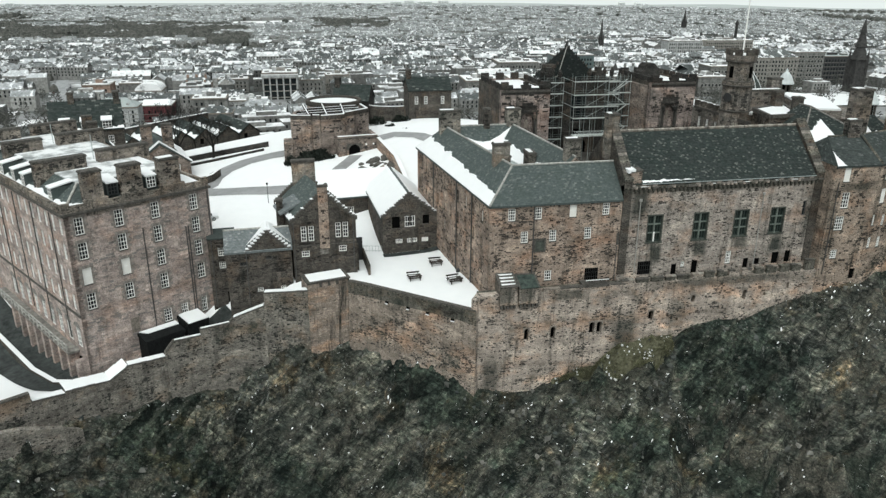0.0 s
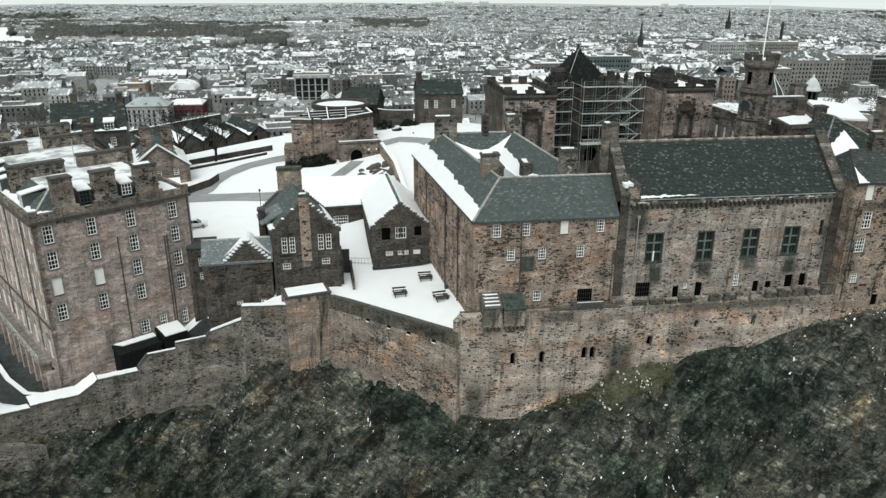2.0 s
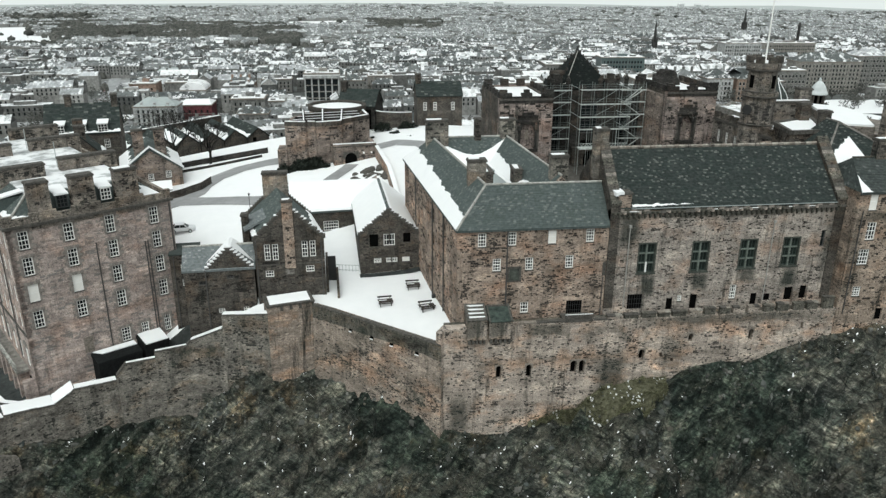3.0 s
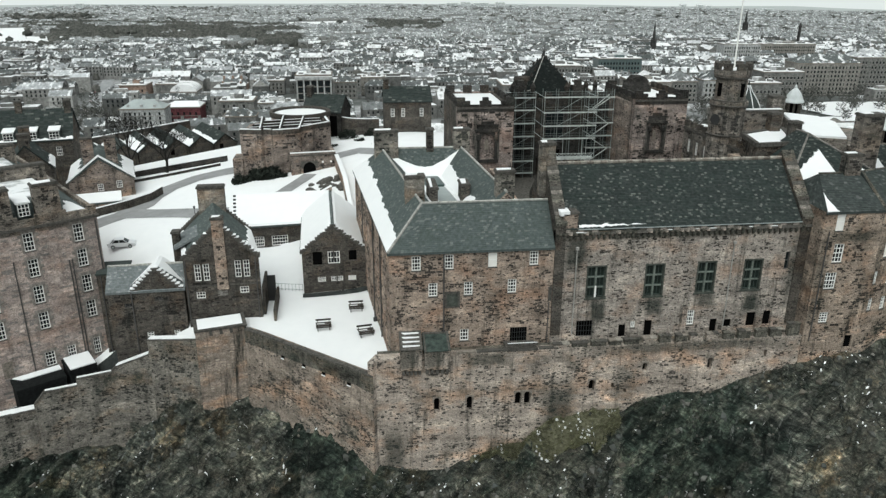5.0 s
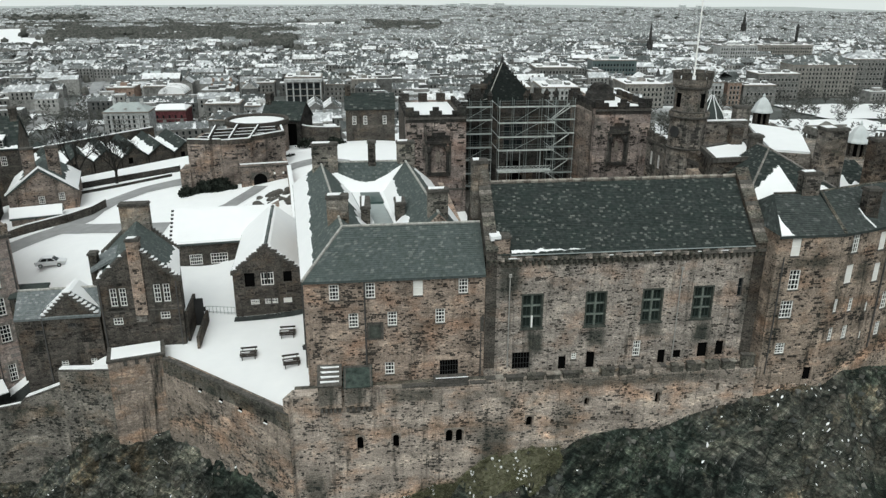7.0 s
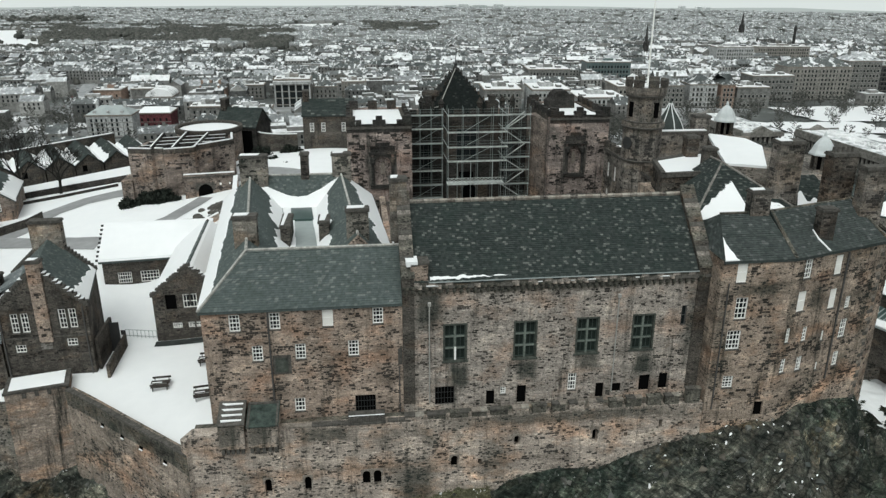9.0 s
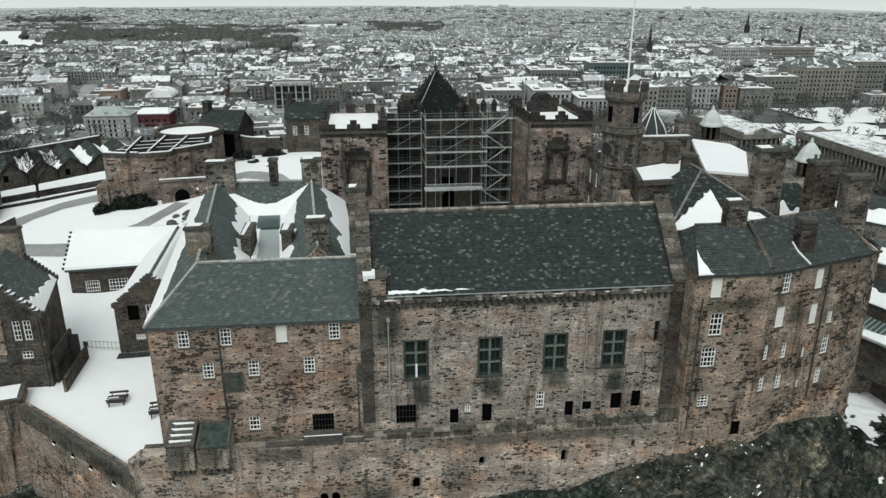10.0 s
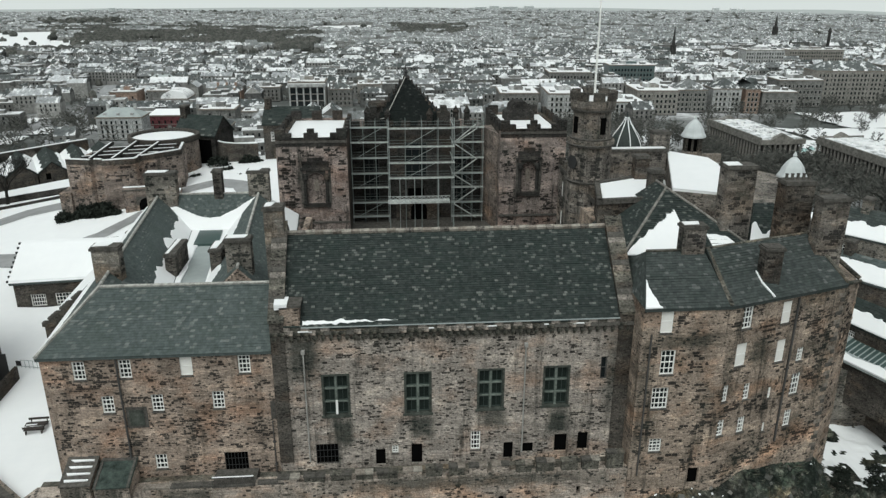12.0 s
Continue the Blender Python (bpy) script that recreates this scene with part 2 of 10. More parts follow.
LEAD = plain("lead_sheet", (0.26, 0.29, 0.29), (0.36, 0.39, 0.38), 0.5, 1.2)
MARGIN = plain("grey_margin_stone", (0.13, 0.124, 0.114), (0.23, 0.215, 0.195), 0.85, 1.2)
PINK_MARGIN = plain("greyed_pink_margin", (0.16, 0.146, 0.132), (0.28, 0.252, 0.228), 0.85, 1.2)
RIDGE_DULL = plain("worn_cope_stone", (0.2, 0.185, 0.16), (0.33, 0.305, 0.265), 0.85, 2.0)
RIDGE = plain("ridge_stone", (0.28, 0.275, 0.25), (0.4, 0.39, 0.365), 0.8, 2.0)
SKYLIGHT = plain("green_skylight_glass", (0.03, 0.055, 0.05), (0.06, 0.09, 0.084), 0.3, 0.6)
GLASS, gn, gl, gb = material("window_glass", 0.06)
gb.inputs["Base Color"].default_value = (0.012, 0.015, 0.016, 1)
gb.inputs["Specular IOR Level"].default_value = 0.4
LEADED = plain("greenish_leaded_glass", (0.008, 0.012, 0.011), (0.026, 0.034, 0.03), 0.25, 2.5)
LEADFRAME = plain("dull_green_window_frame", (0.035, 0.048, 0.042), (0.06, 0.076, 0.068), 0.7, 2)
HALLFRAME = plain("green_grey_mullion", (0.1, 0.118, 0.102), (0.175, 0.195, 0.172), 0.8, 2)
WHITE = plain("white_paint", (0.8, 0.79, 0.76), (0.86, 0.85, 0.82), 0.5, 4)
BLIND = plain("white_blind", (0.76, 0.74, 0.7), (0.84, 0.82, 0.78), 0.7, 6)
IRON = plain("black_iron", (0.02, 0.02, 0.02), (0.04, 0.04, 0.04), 0.55, 5)
PIPE = plain("grey_downpipe", (0.26, 0.25, 0.235), (0.36, 0.35, 0.325), 0.6, 5)
DARKPIPE = plain("dark_downpipe", (0.05, 0.05, 0.05), (0.08, 0.075, 0.07), 0.6, 5)
TIMBER = plain("weathered_timber", (0.03, 0.027, 0.024), (0.065, 0.056, 0.05), 0.8, 4, stretch=(1, 6, 1))
STEEL = plain("galvanised_tube", (0.27, 0.3, 0.29), (0.4, 0.43, 0.42), 0.5, 3)
PLANK = plain("scaffold_board", (0.12, 0.125, 0.115), (0.2, 0.205, 0.19), 0.85, 2)
# near-black for sheets in openings: darkness of the depth put into the colour
VOID, vn_, vl_, vb_ = material("unlit_opening", 1.0)
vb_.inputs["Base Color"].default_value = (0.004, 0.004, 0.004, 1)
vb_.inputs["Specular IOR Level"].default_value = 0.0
ROAD = plain("wet_slushy_road", (0.17, 0.17, 0.17), (0.34, 0.34, 0.34), 0.6, 0.6)
BARK = plain("bark", (0.012, 0.012, 0.011), (0.03, 0.028, 0.025), 0.9, 4)
BUSH = plain("evergreen_leaf", (0.012, 0.016, 0.013), (0.032, 0.037, 0.03), 0.8, 3)
COPPER = plain("pale_lead_dome", (0.42, 0.45, 0.45), (0.58, 0.6, 0.6), 0.5, 1.5)


def rock_mat():
    """Tilted slabs of dark rock: strokes along the bedding, cracks, dead turf on the ledges, moss, and flecks of snow."""
    m, n, l, b = material("crag_rock", 0.9)
    vec = coords(n, l)
    warp = n.new("ShaderNodeTexNoise")
    warp.inputs["Scale"].default_value, warp.inputs["Detail"].default_value = 0.22, 5
    l.new(vec, warp.inputs["Vector"])
    bent = n.new("ShaderNodeMixRGB")
    bent.blend_type = "ADD"
    bent.inputs["Fac"].default_value = 5.0
    l.new(vec, bent.inputs["Color1"])
    l.new(warp.outputs["Color"], bent.inputs["Color2"])

    def bedding(turn, stretch):
        r, q = n.new("ShaderNodeMapping"), n.new("ShaderNodeMapping")
        r.inputs["Rotation"].default_value = (0.25, turn, 0.2)
        q.inputs["Scale"].default_value = stretch
        l.new(bent.outputs["Color"], r.inputs["Vector"])
        l.new(r.outputs["Vector"], q.inputs["Vector"])
        return q.outputs["Vector"]

    lay = bedding(0.62, (0.42, 0.8, 1.15))
    cut = bedding(-0.5, (0.35, 0.8, 1.1))
    broad = noise_tex(n, l, lay, 0.3, 5, 0.6)
    f = noise_tex(n, l, lay, 1.3, 9, 0.78)
    f2 = noise_tex(n, l, cut, 2.1, 8, 0.78)
    col = ramp(n, l, f, (0.3, (0.011, 0.015, 0.014)), (0.42, (0.035, 0.042, 0.039)), (0.53, (0.07, 0.077, 0.07)), (0.61, (0.14, 0.142, 0.13)), (0.72, (0.28, 0.275, 0.25)))
    col = mix(n, l, 1.0, col, ramp(n, l, f2, (0.34, (0.2,) * 3), (0.5, (0.9,) * 3), (0.66, (2.3,) * 3)), "MULTIPLY")
    col = mix(n, l, 1.0, col, ramp(n, l, broad, (0.36, (0.42, 0.46, 0.46)), (0.5, (1.0,) * 3), (0.62, (1.9, 1.8, 1.68))), "MULTIPLY")
    for src, scale, lo, hi in ((lay, 0.55, 0.62, 1.4), (cut, 1.5, 0.68, 1.36)):
        cell = n.new("ShaderNodeTexVoronoi")
        cell.inputs["Scale"].default_value = scale
        l.new(src, cell.inputs["Vector"])
        tint = n.new("ShaderNodeSeparateColor")
        l.new(cell.outputs["Color"], tint.inputs["Color"])
        col = mix(n, l, 1.0, col, ramp(n, l, tint.outputs[0], (0.1, (lo,) * 3), (0.9, (hi, hi * 0.985, hi * 0.95))), "MULTIPLY")
    # dead turf and earth where the rock is less steep
    geo = n.new("ShaderNodeNewGeometry")
    up = n.new("ShaderNodeSeparateXYZ")
    l.new(geo.outputs["Normal"], up.inputs["Vector"])
    flat_ = ramp(n, l, up.outputs["Z"], (0.42, (0.1,) * 3), (0.85, (1, 1, 1)))
    where = ramp(n, l, noise_tex(n, l, vec, 0.07, 6, 0.7), (0.44, (0, 0, 0)), (0.56, (0.9,) * 3))
    blades = noise_tex(n, l, coords(n, l, (1.5, 1.0, 0.7)), 2.4, 8, 0.8)
    turf = ramp(n, l, blades, (0.34, (0.012, 0.013, 0.0105)), (0.44, (0.042, 0.042, 0.035)), (0.54, (0.09, 0.085, 0.07)), (0.65, (0.21, 0.195, 0.165)))
    col = mix(n, l, mix(n, l, 1.0, flat_, where, "MULTIPLY"), col, turf)
    rust = ramp(n, l, noise_tex(n, l, vec, 0.13, 6, 0.72), (0.56, (0, 0, 0)), (0.66, (0.85,) * 3))
    col = mix(n, l, rust, col, mix(n, l, 1.0, col, (1.7, 1.3, 0.98), "MULTIPLY"))
    moss = ramp(n, l, noise_tex(n, l, coords(n, l, (1, 1, 0.8)), 0.055, 8, 0.66), (0.49, (0, 0, 0)), (0.54, (1.0,) * 3))
    col = mix(n, l, moss, col, mix(n, l, 1.0, col, (0.46, 0.56, 0.54), "MULTIPLY"))
    streaks = ramp(n, l, noise_tex(n, l, bedding(1.15, (0.22, 0.9, 1.5)), 0.9, 6, 0.7), (0.6, (0, 0, 0)), (0.66, (0.8,) * 3))
    some = ramp(n, l, noise_tex(n, l, vec, 0.1, 4, 0.6), (0.5, (0, 0, 0)), (0.58, (1, 1, 1)))
    col = mix(n, l, mix(n, l, 1.0, streaks, some, "MULTIPLY"), col, (0.2, 0.21, 0.2))
    col = mix(n, l, 1.0, col, (1.02, 0.995, 0.97), "MULTIPLY")
    # joints
    seams = []
    for src, scale in ((lay, 0.42), (cut, 1.1)):
        e = n.new("ShaderNodeTexVoronoi")
        e.feature = "DISTANCE_TO_EDGE"
        e.inputs["Scale"].default_value = scale
        l.new(src, e.inputs["Vector"])
        seams.append(e.outputs["Distance"])
    breaks = ramp(n, l, noise_tex(n, l, vec, 0.5, 4, 0.7), (0.42, (0, 0, 0)), (0.58, (0.9,) * 3))
    for d, wide in zip(seams, (0.045, 0.05)):
        line = ramp(n, l, d, (0.0, (1, 1, 1)), (wide, (0, 0, 0)))
        col = mix(n, l, mix(n, l, 1.0, line, breaks, "MULTIPLY"), col, (0.006, 0.008, 0.0075))
    here = ramp(n, l, noise_tex(n, l, vec, 0.16, 3, 0.6), (0.55, (0, 0, 0)), (0.61, (1, 1, 1)))
    fleck = ramp(n, l, noise_tex(n, l, coords(n, l, (0.6, 1.2, 0.9)), 2.1, 4, 0.68), (0.655, (0, 0, 0)), (0.67, (0.95,) * 3))
    col = mix(n, l, mix(n, l, 1.0, here, fleck, "MULTIPLY"), col, (0.75, 0.75, 0.74))
    l.new(col, b.inputs["Base Color"])
    bump(n, l, b, mix(n, l, 0.5, f, f2), 1.0, 0.5)
    return m


def town_ground_mat():
    m, n, l, b = material("town_ground", 0.9)
    vec = coords(n, l)
    f = noise_tex(n, l, vec, 0.006, 10, 0.7)
    col = ramp(n, l, f, (0.3, (0.05, 0.055, 0.052)), (0.47, (0.11, 0.115, 0.11)), (0.56, (0.3, 0.3, 0.3)), (0.62, (0.7, 0.71, 0.72)))
    l.new(col, b.inputs["Base Color"])
    return m


ROCK, TOWN_GROUND = rock_mat(), town_ground_mat()


def town_mat(name, *tones, rough=0.85, snow=0.0):
    m, n, l, b = material(name, rough)
    g = n.new("ShaderNodeNewGeometry")
    oi = n.new("ShaderNodeObjectInfo")
    add = n.new("ShaderNodeMath")
    add.operation = "FRACT"
    s = n.new("ShaderNodeMath")
    s.operation = "ADD"
    l.new(g.outputs["Random Per Island"], s.inputs[0])
    l.new(oi.outputs["Random"], s.inputs[1])
    l.new(s.outputs[0], add.inputs[0])
    col = ramp(n, l, add.outputs[0], *[(i / (len(tones) - 1), c) for i, c in enumerate(tones)])
    col = mix(n, l, 0.5, col, ramp(n, l, noise_tex(n, l, coords(n, l), 0.35, 5, 0.7), (0.35, (0.15,) * 3), (0.65, (0.8,) * 3)), "OVERLAY")
    if snow:
        lie = ramp(n, l, noise_tex(n, l, coords(n, l, (1, 1, 0.4)), 0.13, 7, 0.75), (0.62 - 0.24 * snow, (0, 0, 0)), (0.65 - 0.24 * snow, (0.9,) * 3))
        col = mix(n, l, lie, col, (0.74, 0.745, 0.75))
    l.new(col, b.inputs["Base Color"])
    return m


TOWN_WALL = town_mat("town_stone", (0.085, 0.086, 0.083), (0.2, 0.197, 0.188), (0.13, 0.128, 0.121), (0.33, 0.325, 0.31), (0.075, 0.076, 0.074), (0.18, 0.175, 0.166))
TOWN_ROOF = town_mat("town_slate", (0.06, 0.067, 0.066), (0.1, 0.108, 0.106), (0.075, 0.081, 0.081), (0.46, 0.47, 0.48), (0.085, 0.092, 0.091), (0.16, 0.166, 0.166), (0.07, 0.076, 0.076), snow=0.36)
TOWN_SNOWROOF = town_mat("town_snow_roof", (0.4, 0.41, 0.415), (0.72, 0.72, 0.72), (0.3, 0.31, 0.312), (0.6, 0.6, 0.6), (0.2, 0.21, 0.21), snow=0.6)


def slush_mat():
    m, n, l, b = material("patchy_roof_snow", 0.7)
    f = noise_tex(n, l, coords(n, l, (1, 2.5, 1)), 0.09, 8, 0.72)
    l.new(ramp(n, l, f, (0.3, (0.09, 0.095, 0.093)), (0.4, (0.3, 0.305, 0.305)), (0.45, (0.72, 0.72, 0.72)), (0.7, (0.85, 0.85, 0.85))), b.inputs["Base Color"])
    return m


SLUSH = slush_mat()


def melt_mat():
    """Snow melting on a flat roof: white sheets, grey wet lead between."""
    m, n, l, b = material("melting_roof_snow", 0.6)
    f = noise_tex(n, l, coords(n, l), 0.22, 7, 0.66)
    l.new(ramp(n, l, f, (0.36, (0.2, 0.21, 0.21)), (0.46, (0.42, 0.43, 0.43)), (0.53, (0.74, 0.745, 0.75)), (0.7, (0.82, 0.82, 0.82))), b.inputs["Base Color"])
    bump(n, l, b, f, 0.3, 0.06)
    return m


MELT = melt_mat()
TOWN_STREET = plain("slushy_street", (0.1, 0.105, 0.105), (0.5, 0.505, 0.51), 0.7, 0.25)
# far roofs and walls: distance haze put into paler, flatter tones
FAR_ROOF = town_mat("hazed_far_roof", (0.15, 0.158, 0.157), (0.21, 0.22, 0.218), (0.17, 0.178, 0.177), (0.36, 0.37, 0.37), (0.18, 0.19, 0.189), (0.28, 0.29, 0.29), (0.16, 0.168, 0.167), snow=0.28)
FAR_WALL = town_mat("hazed_far_stone", (0.16, 0.163, 0.158), (0.24, 0.24, 0.23), (0.19, 0.19, 0.183), (0.31, 0.31, 0.3))
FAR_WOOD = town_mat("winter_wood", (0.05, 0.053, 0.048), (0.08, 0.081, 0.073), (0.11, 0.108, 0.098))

# ---- mesh helpers ----
WORLD_OF = {}


class Geo:
    """Collects faces in world metres; fr places local (along, inward, up) coordinates."""

    def __init__(self, fr=None):
        self.v, self.f, self.fr = [], [], fr

    def add(self, verts, faces):
        k = len(self.v)
        if self.fr is not None:
            verts = [self.fr @ Vector(p) for p in verts]
        self.v += [tuple(p) for p in verts]
        self.f += [tuple(i + k for i in f) for f in faces]
        return self

    def box(self, a, b, c, d, e, f):
        return self.add([(a, c, e), (b, c, e), (b, d, e), (a, d, e), (a, c, f), (b, c, f), (b, d, f), (a, d, f)],
                        [(3, 2, 1, 0), (4, 5, 6, 7), (0, 1, 5, 4), (1, 2, 6, 5), (2, 3, 7, 6), (3, 0, 4, 7)])

    def prism(self, poly, z0, z1):
        n = len(poly)
        lo = [(*p[:2], z0 if len(p) < 3 else p[2]) for p in poly]
        return self.add(lo + [(*p[:2], z1) for p in poly],
                        [tuple(reversed(range(n))), tuple(range(n, 2 * n))] + [(i, (i + 1) % n, n + (i + 1) % n, n + i) for i in range(n)])

    def profile(self, pts, v0, v1):
        """A polygon in (along, up), extruded inward from v0 to v1."""
        n = len(pts)
        return self.add([(u, v0, z) for u, z in pts] + [(u, v1, z) for u, z in pts],
                        [tuple(range(n)), tuple(reversed(range(n, 2 * n)))] + [(i, n + i, n + (i + 1) % n, (i + 1) % n) for i in range(n)])

    def slab(self, pts, thick):
        """A sloped plate: pts is its top face, thick goes straight down."""
        n = len(pts)
        return self.add(list(pts) + [(p[0], p[1], p[2] - thick) for p in pts],
                        [tuple(range(n)), tuple(reversed(range(n, 2 * n)))] + [(i, n + i, n + (i + 1) % n, (i + 1) % n) for i in range(n)])

    def ring(self, cx, cy, levels, n=16, turn=0.0):
        """A turned solid: levels are (height, radius)."""
        vs = [(cx + r * math.cos(turn + 6.2832 * i / n), cy + r * math.sin(turn + 6.2832 * i / n), z) for z, r in levels for i in range(n)]
        fs = [(k * n + i, k * n + (i + 1) % n, (k + 1) * n + (i + 1) % n, (k + 1) * n + i) for k in range(len(levels) - 1) for i in range(n)]
        return self.add(vs, fs + [tuple(reversed(range(n))), tuple(range((len(levels) - 1) * n, len(levels) * n))])

    def tube(self, p, q, r, n=5, r2=None):
        p, q = Vector(p), Vector(q)
        a = (q - p).normalized()
        s = a.orthogonal().normalized()
        t = a.cross(s)
        vs = [c + rr * (math.cos(6.2832 * i / n) * s + math.sin(6.2832 * i / n) * t) for c, rr in ((p, r), (q, r if r2 is None else r2)) for i in range(n)]
        return self.add(vs, [(i, (i + 1) % n, n + (i + 1) % n, n + i) for i in range(n)] + [tuple(reversed(range(n))), tuple(range(n, 2 * n))])

    def wall(self, u0, u1, z0, z1, v0, v1, holes=()):
        """A wall with openings (u0, u1, z0, z1) that go through it."""
        us = sorted({u0, u1, *[h[0] for h in holes], *[h[1] for h in holes]})
        zs = sorted({z0, z1, *[h[2] for h in holes], *[h[3] for h in holes]})
        us, zs = [u for u in us if u0 <= u <= u1], [z for z in zs if z0 <= z <= z1]
        for a, b in zip(us, us[1:]):
            for c, d in zip(zs, zs[1:]):
                if not any(h[0] < (a + b) / 2 < h[1] and h[2] < (c + d) / 2 < h[3] for h in holes):
                    self.add([(a, v0, c), (b, v0, c), (b, v0, d), (a, v0, d)], [(0, 1, 2, 3)])
                    self.add([(a, v1, c), (b, v1, c), (b, v1, d), (a, v1, d)], [(3, 2, 1, 0)])
        for a, b, c, d, s in [(u0, u1, z0, z1, 1)] + [(*h, -1) for h in holes]:
            vs = [(a, v0, c), (b, v0, c), (b, v0, d), (a, v0, d), (a, v1, c), (b, v1, c), (b, v1, d), (a, v1, d)]
            fs = [(0, 4, 5, 1), (1, 5, 6, 2), (2, 6, 7, 3), (3, 7, 4, 0)]
            self.add(vs, fs if s > 0 else [tuple(reversed(f)) for f in fs])
        return self

    def stones(self, u0, u1, z0, z1, holes=(), fill=0.45, row=0.3, long=0.62, proud=0.035, rng=random, v=0.0):
        """Single proud stones, laid in uneven courses."""
        z = z0 + 0.1
        while z < z1 - 0.2:
            h = row * rng.uniform(0.65, 1.25)
            u = u0 + rng.uniform(0, long)
            while u < u1 - 0.3:
                w = long * rng.uniform(0.5, 1.5)
                if rng.random() < fill * (0.55 + 0.9 * (noise.noise((u * 0.3, z * 0.9, u0)) > 0)) and u + w < u1 and z + h < z1 and not any(k[0] - 0.12 < u + w and u < k[1] + 0.12 and k[2] - 0.12 < z + h and z < k[3] + 0.12 for k in holes):
                    p = v - proud * rng.uniform(0.3, 1.2)
                    e = 0.03
                    a, b, c, d = u + 0.015, u + w - 0.015, z + 0.015, z + h - 0.015
                    self.add([(a, v, c), (b, v, c), (b, v, d), (a, v, d), (a + e, p, c + e), (b - e, p, c + e), (b - e, p, d - e), (a + e, p, d - e)],
                             [(4, 5, 6, 7), (0, 1, 5, 4), (1, 2, 6, 5), (2, 3, 7, 6), (3, 0, 4, 7)])
                u += w
            z += h
        return self

    def slates(self, a, b, c, d, course=0.32, width=0.5, rng=random):
        """Courses of lapped slates on the slope with eave a-b and ridge d-c."""
        a, b, c, d = map(Vector, (a, b, c, d))
        nrm = (b - a).cross(d - a).normalized()
        rows = max(2, int(((d + c) / 2 - (a + b) / 2).length / course))
        for i in range(rows):
            s0, s1 = i / rows, min(1.0, (i + 1.15) / rows)
            p0, q0, p1, q1 = a.lerp(d, s0), b.lerp(c, s0), a.lerp(d, s1), b.lerp(c, s1)
            m = max(1, int((q0 - p0).length / width))
            cuts = [0.0] + [min(0.999, max(0.001, (j + (0.5 if i % 2 else 1.0) + rng.uniform(-0.12, 0.12)) / m)) for j in range(m)] + [1.0]
            lift = rng.choice((0.0, 0.008, 0.025))
            for x, y in zip(cuts, cuts[1:]):
                if y - x < 0.1 / m:
                    continue
                up = nrm * (0.05 + lift + rng.uniform(0, 0.03))
                lo = nrm * 0.015
                v = [p0.lerp(q0, x) + up, p0.lerp(q0, y) + up, p1.lerp(q1, y) + lo, p1.lerp(q1, x) + lo, p0.lerp(q0, x), p0.lerp(q0, y)]
                self.add(v, [(0, 1, 2, 3), (4, 5, 1, 0)])
        return self

    def drift(self, a, b, c, d, low, high, thick=0.12, seed=0, rough=0.12, steps=40):
        """Snow on the slope with eave a-b and ridge d-c, between the heights low and high (0 to 1; two values: at a and at b)."""
        a, b, c, d = map(Vector, (a, b, c, d))
        nrm = (b - a).cross(d - a).normalized()
        if nrm.z < 0:
            nrm = -nrm
        low, high = (low if isinstance(low, tuple) else (low, low)), (high if isinstance(high, tuple) else (high, high))
        rows = []
        for i in range(steps + 1):
            s = i / steps
            wob = rough * (noise.noise((s * steps * 0.22, seed, 0)) + 0.3 * noise.noise((s * steps * 0.8, seed, 5)))
            t0, t1 = low[0] + (low[1] - low[0]) * s, high[0] + (high[1] - high[0]) * s
            t1 = max(t0 + 0.01, min(1.0, t1 + wob)) if t1 < 1 else 1.0
            if t0 > 0:
                t0 = min(t1 - 0.005, max(0.0, t0 + rough * noise.noise((s * steps * 0.4, seed, 9))))
            e, r = a.lerp(b, s), d.lerp(c, s)
            p, q = e.lerp(r, t0), e.lerp(r, t1)
            rows.append([p, p.lerp(q, 0.04) + nrm * thick, p.lerp(q, 0.9) + nrm * thick, q])
        vs = [p for r in rows for p in r]
        self.add(vs, [(4 * i + k, 4 * i + 4 + k, 4 * i + 5 + k, 4 * i + 1 + k) for i in range(steps) for k in range(3)])
        return self

    def mesh(self, name, inv=None):
        me = bpy.data.meshes.new(name)
        vs = self.v if inv is None else [tuple(inv @ Vector(p)) for p in self.v]
        fs = self.f
        if name in ("wall", "porch", "gatehouse"):
            seen, uniq = {}, []
            at = [seen.setdefault(tuple(round(c, 3) for c in p), len(seen)) for p in vs]
            uniq = [None] * len(seen)
            for p, k in zip(vs, at):
                uniq[k] = p
            vs, fs = uniq, [tuple(at[i] for i in f) for f in fs]
        me.from_pydata(vs, [], fs)
        me.update()
        return me


def thing(name, base, label, category, group="", kind="", deg=0):
    ob = new(name)
    ob.empty_display_size = 0.5
    ob.matrix_basis = pose(*base, 0, 0, deg)
    WORLD_OF[ob] = ob.matrix_basis.copy()
    return tagged(ob, label, category, group, kind)


def part(name, geo, mat, parent, label="", kind=""):
    me = geo.mesh(name, WORLD_OF[parent].inverted())
    me.materials.append(mat)
    ob = new(name, me)
    ob.parent = parent
    WORLD_OF[ob] = WORLD_OF[parent]
    return tagged(ob, label, kind=kind)


def placed(name, me, parent, m, label=""):
    """A part on a shared mesh at the world pose m."""
    ob = new(name, me)
    ob.parent = parent
    ob.matrix_basis = WORLD_OF[parent].inverted() @ m
    WORLD_OF[ob] = m.copy()
    return tagged(ob, label)


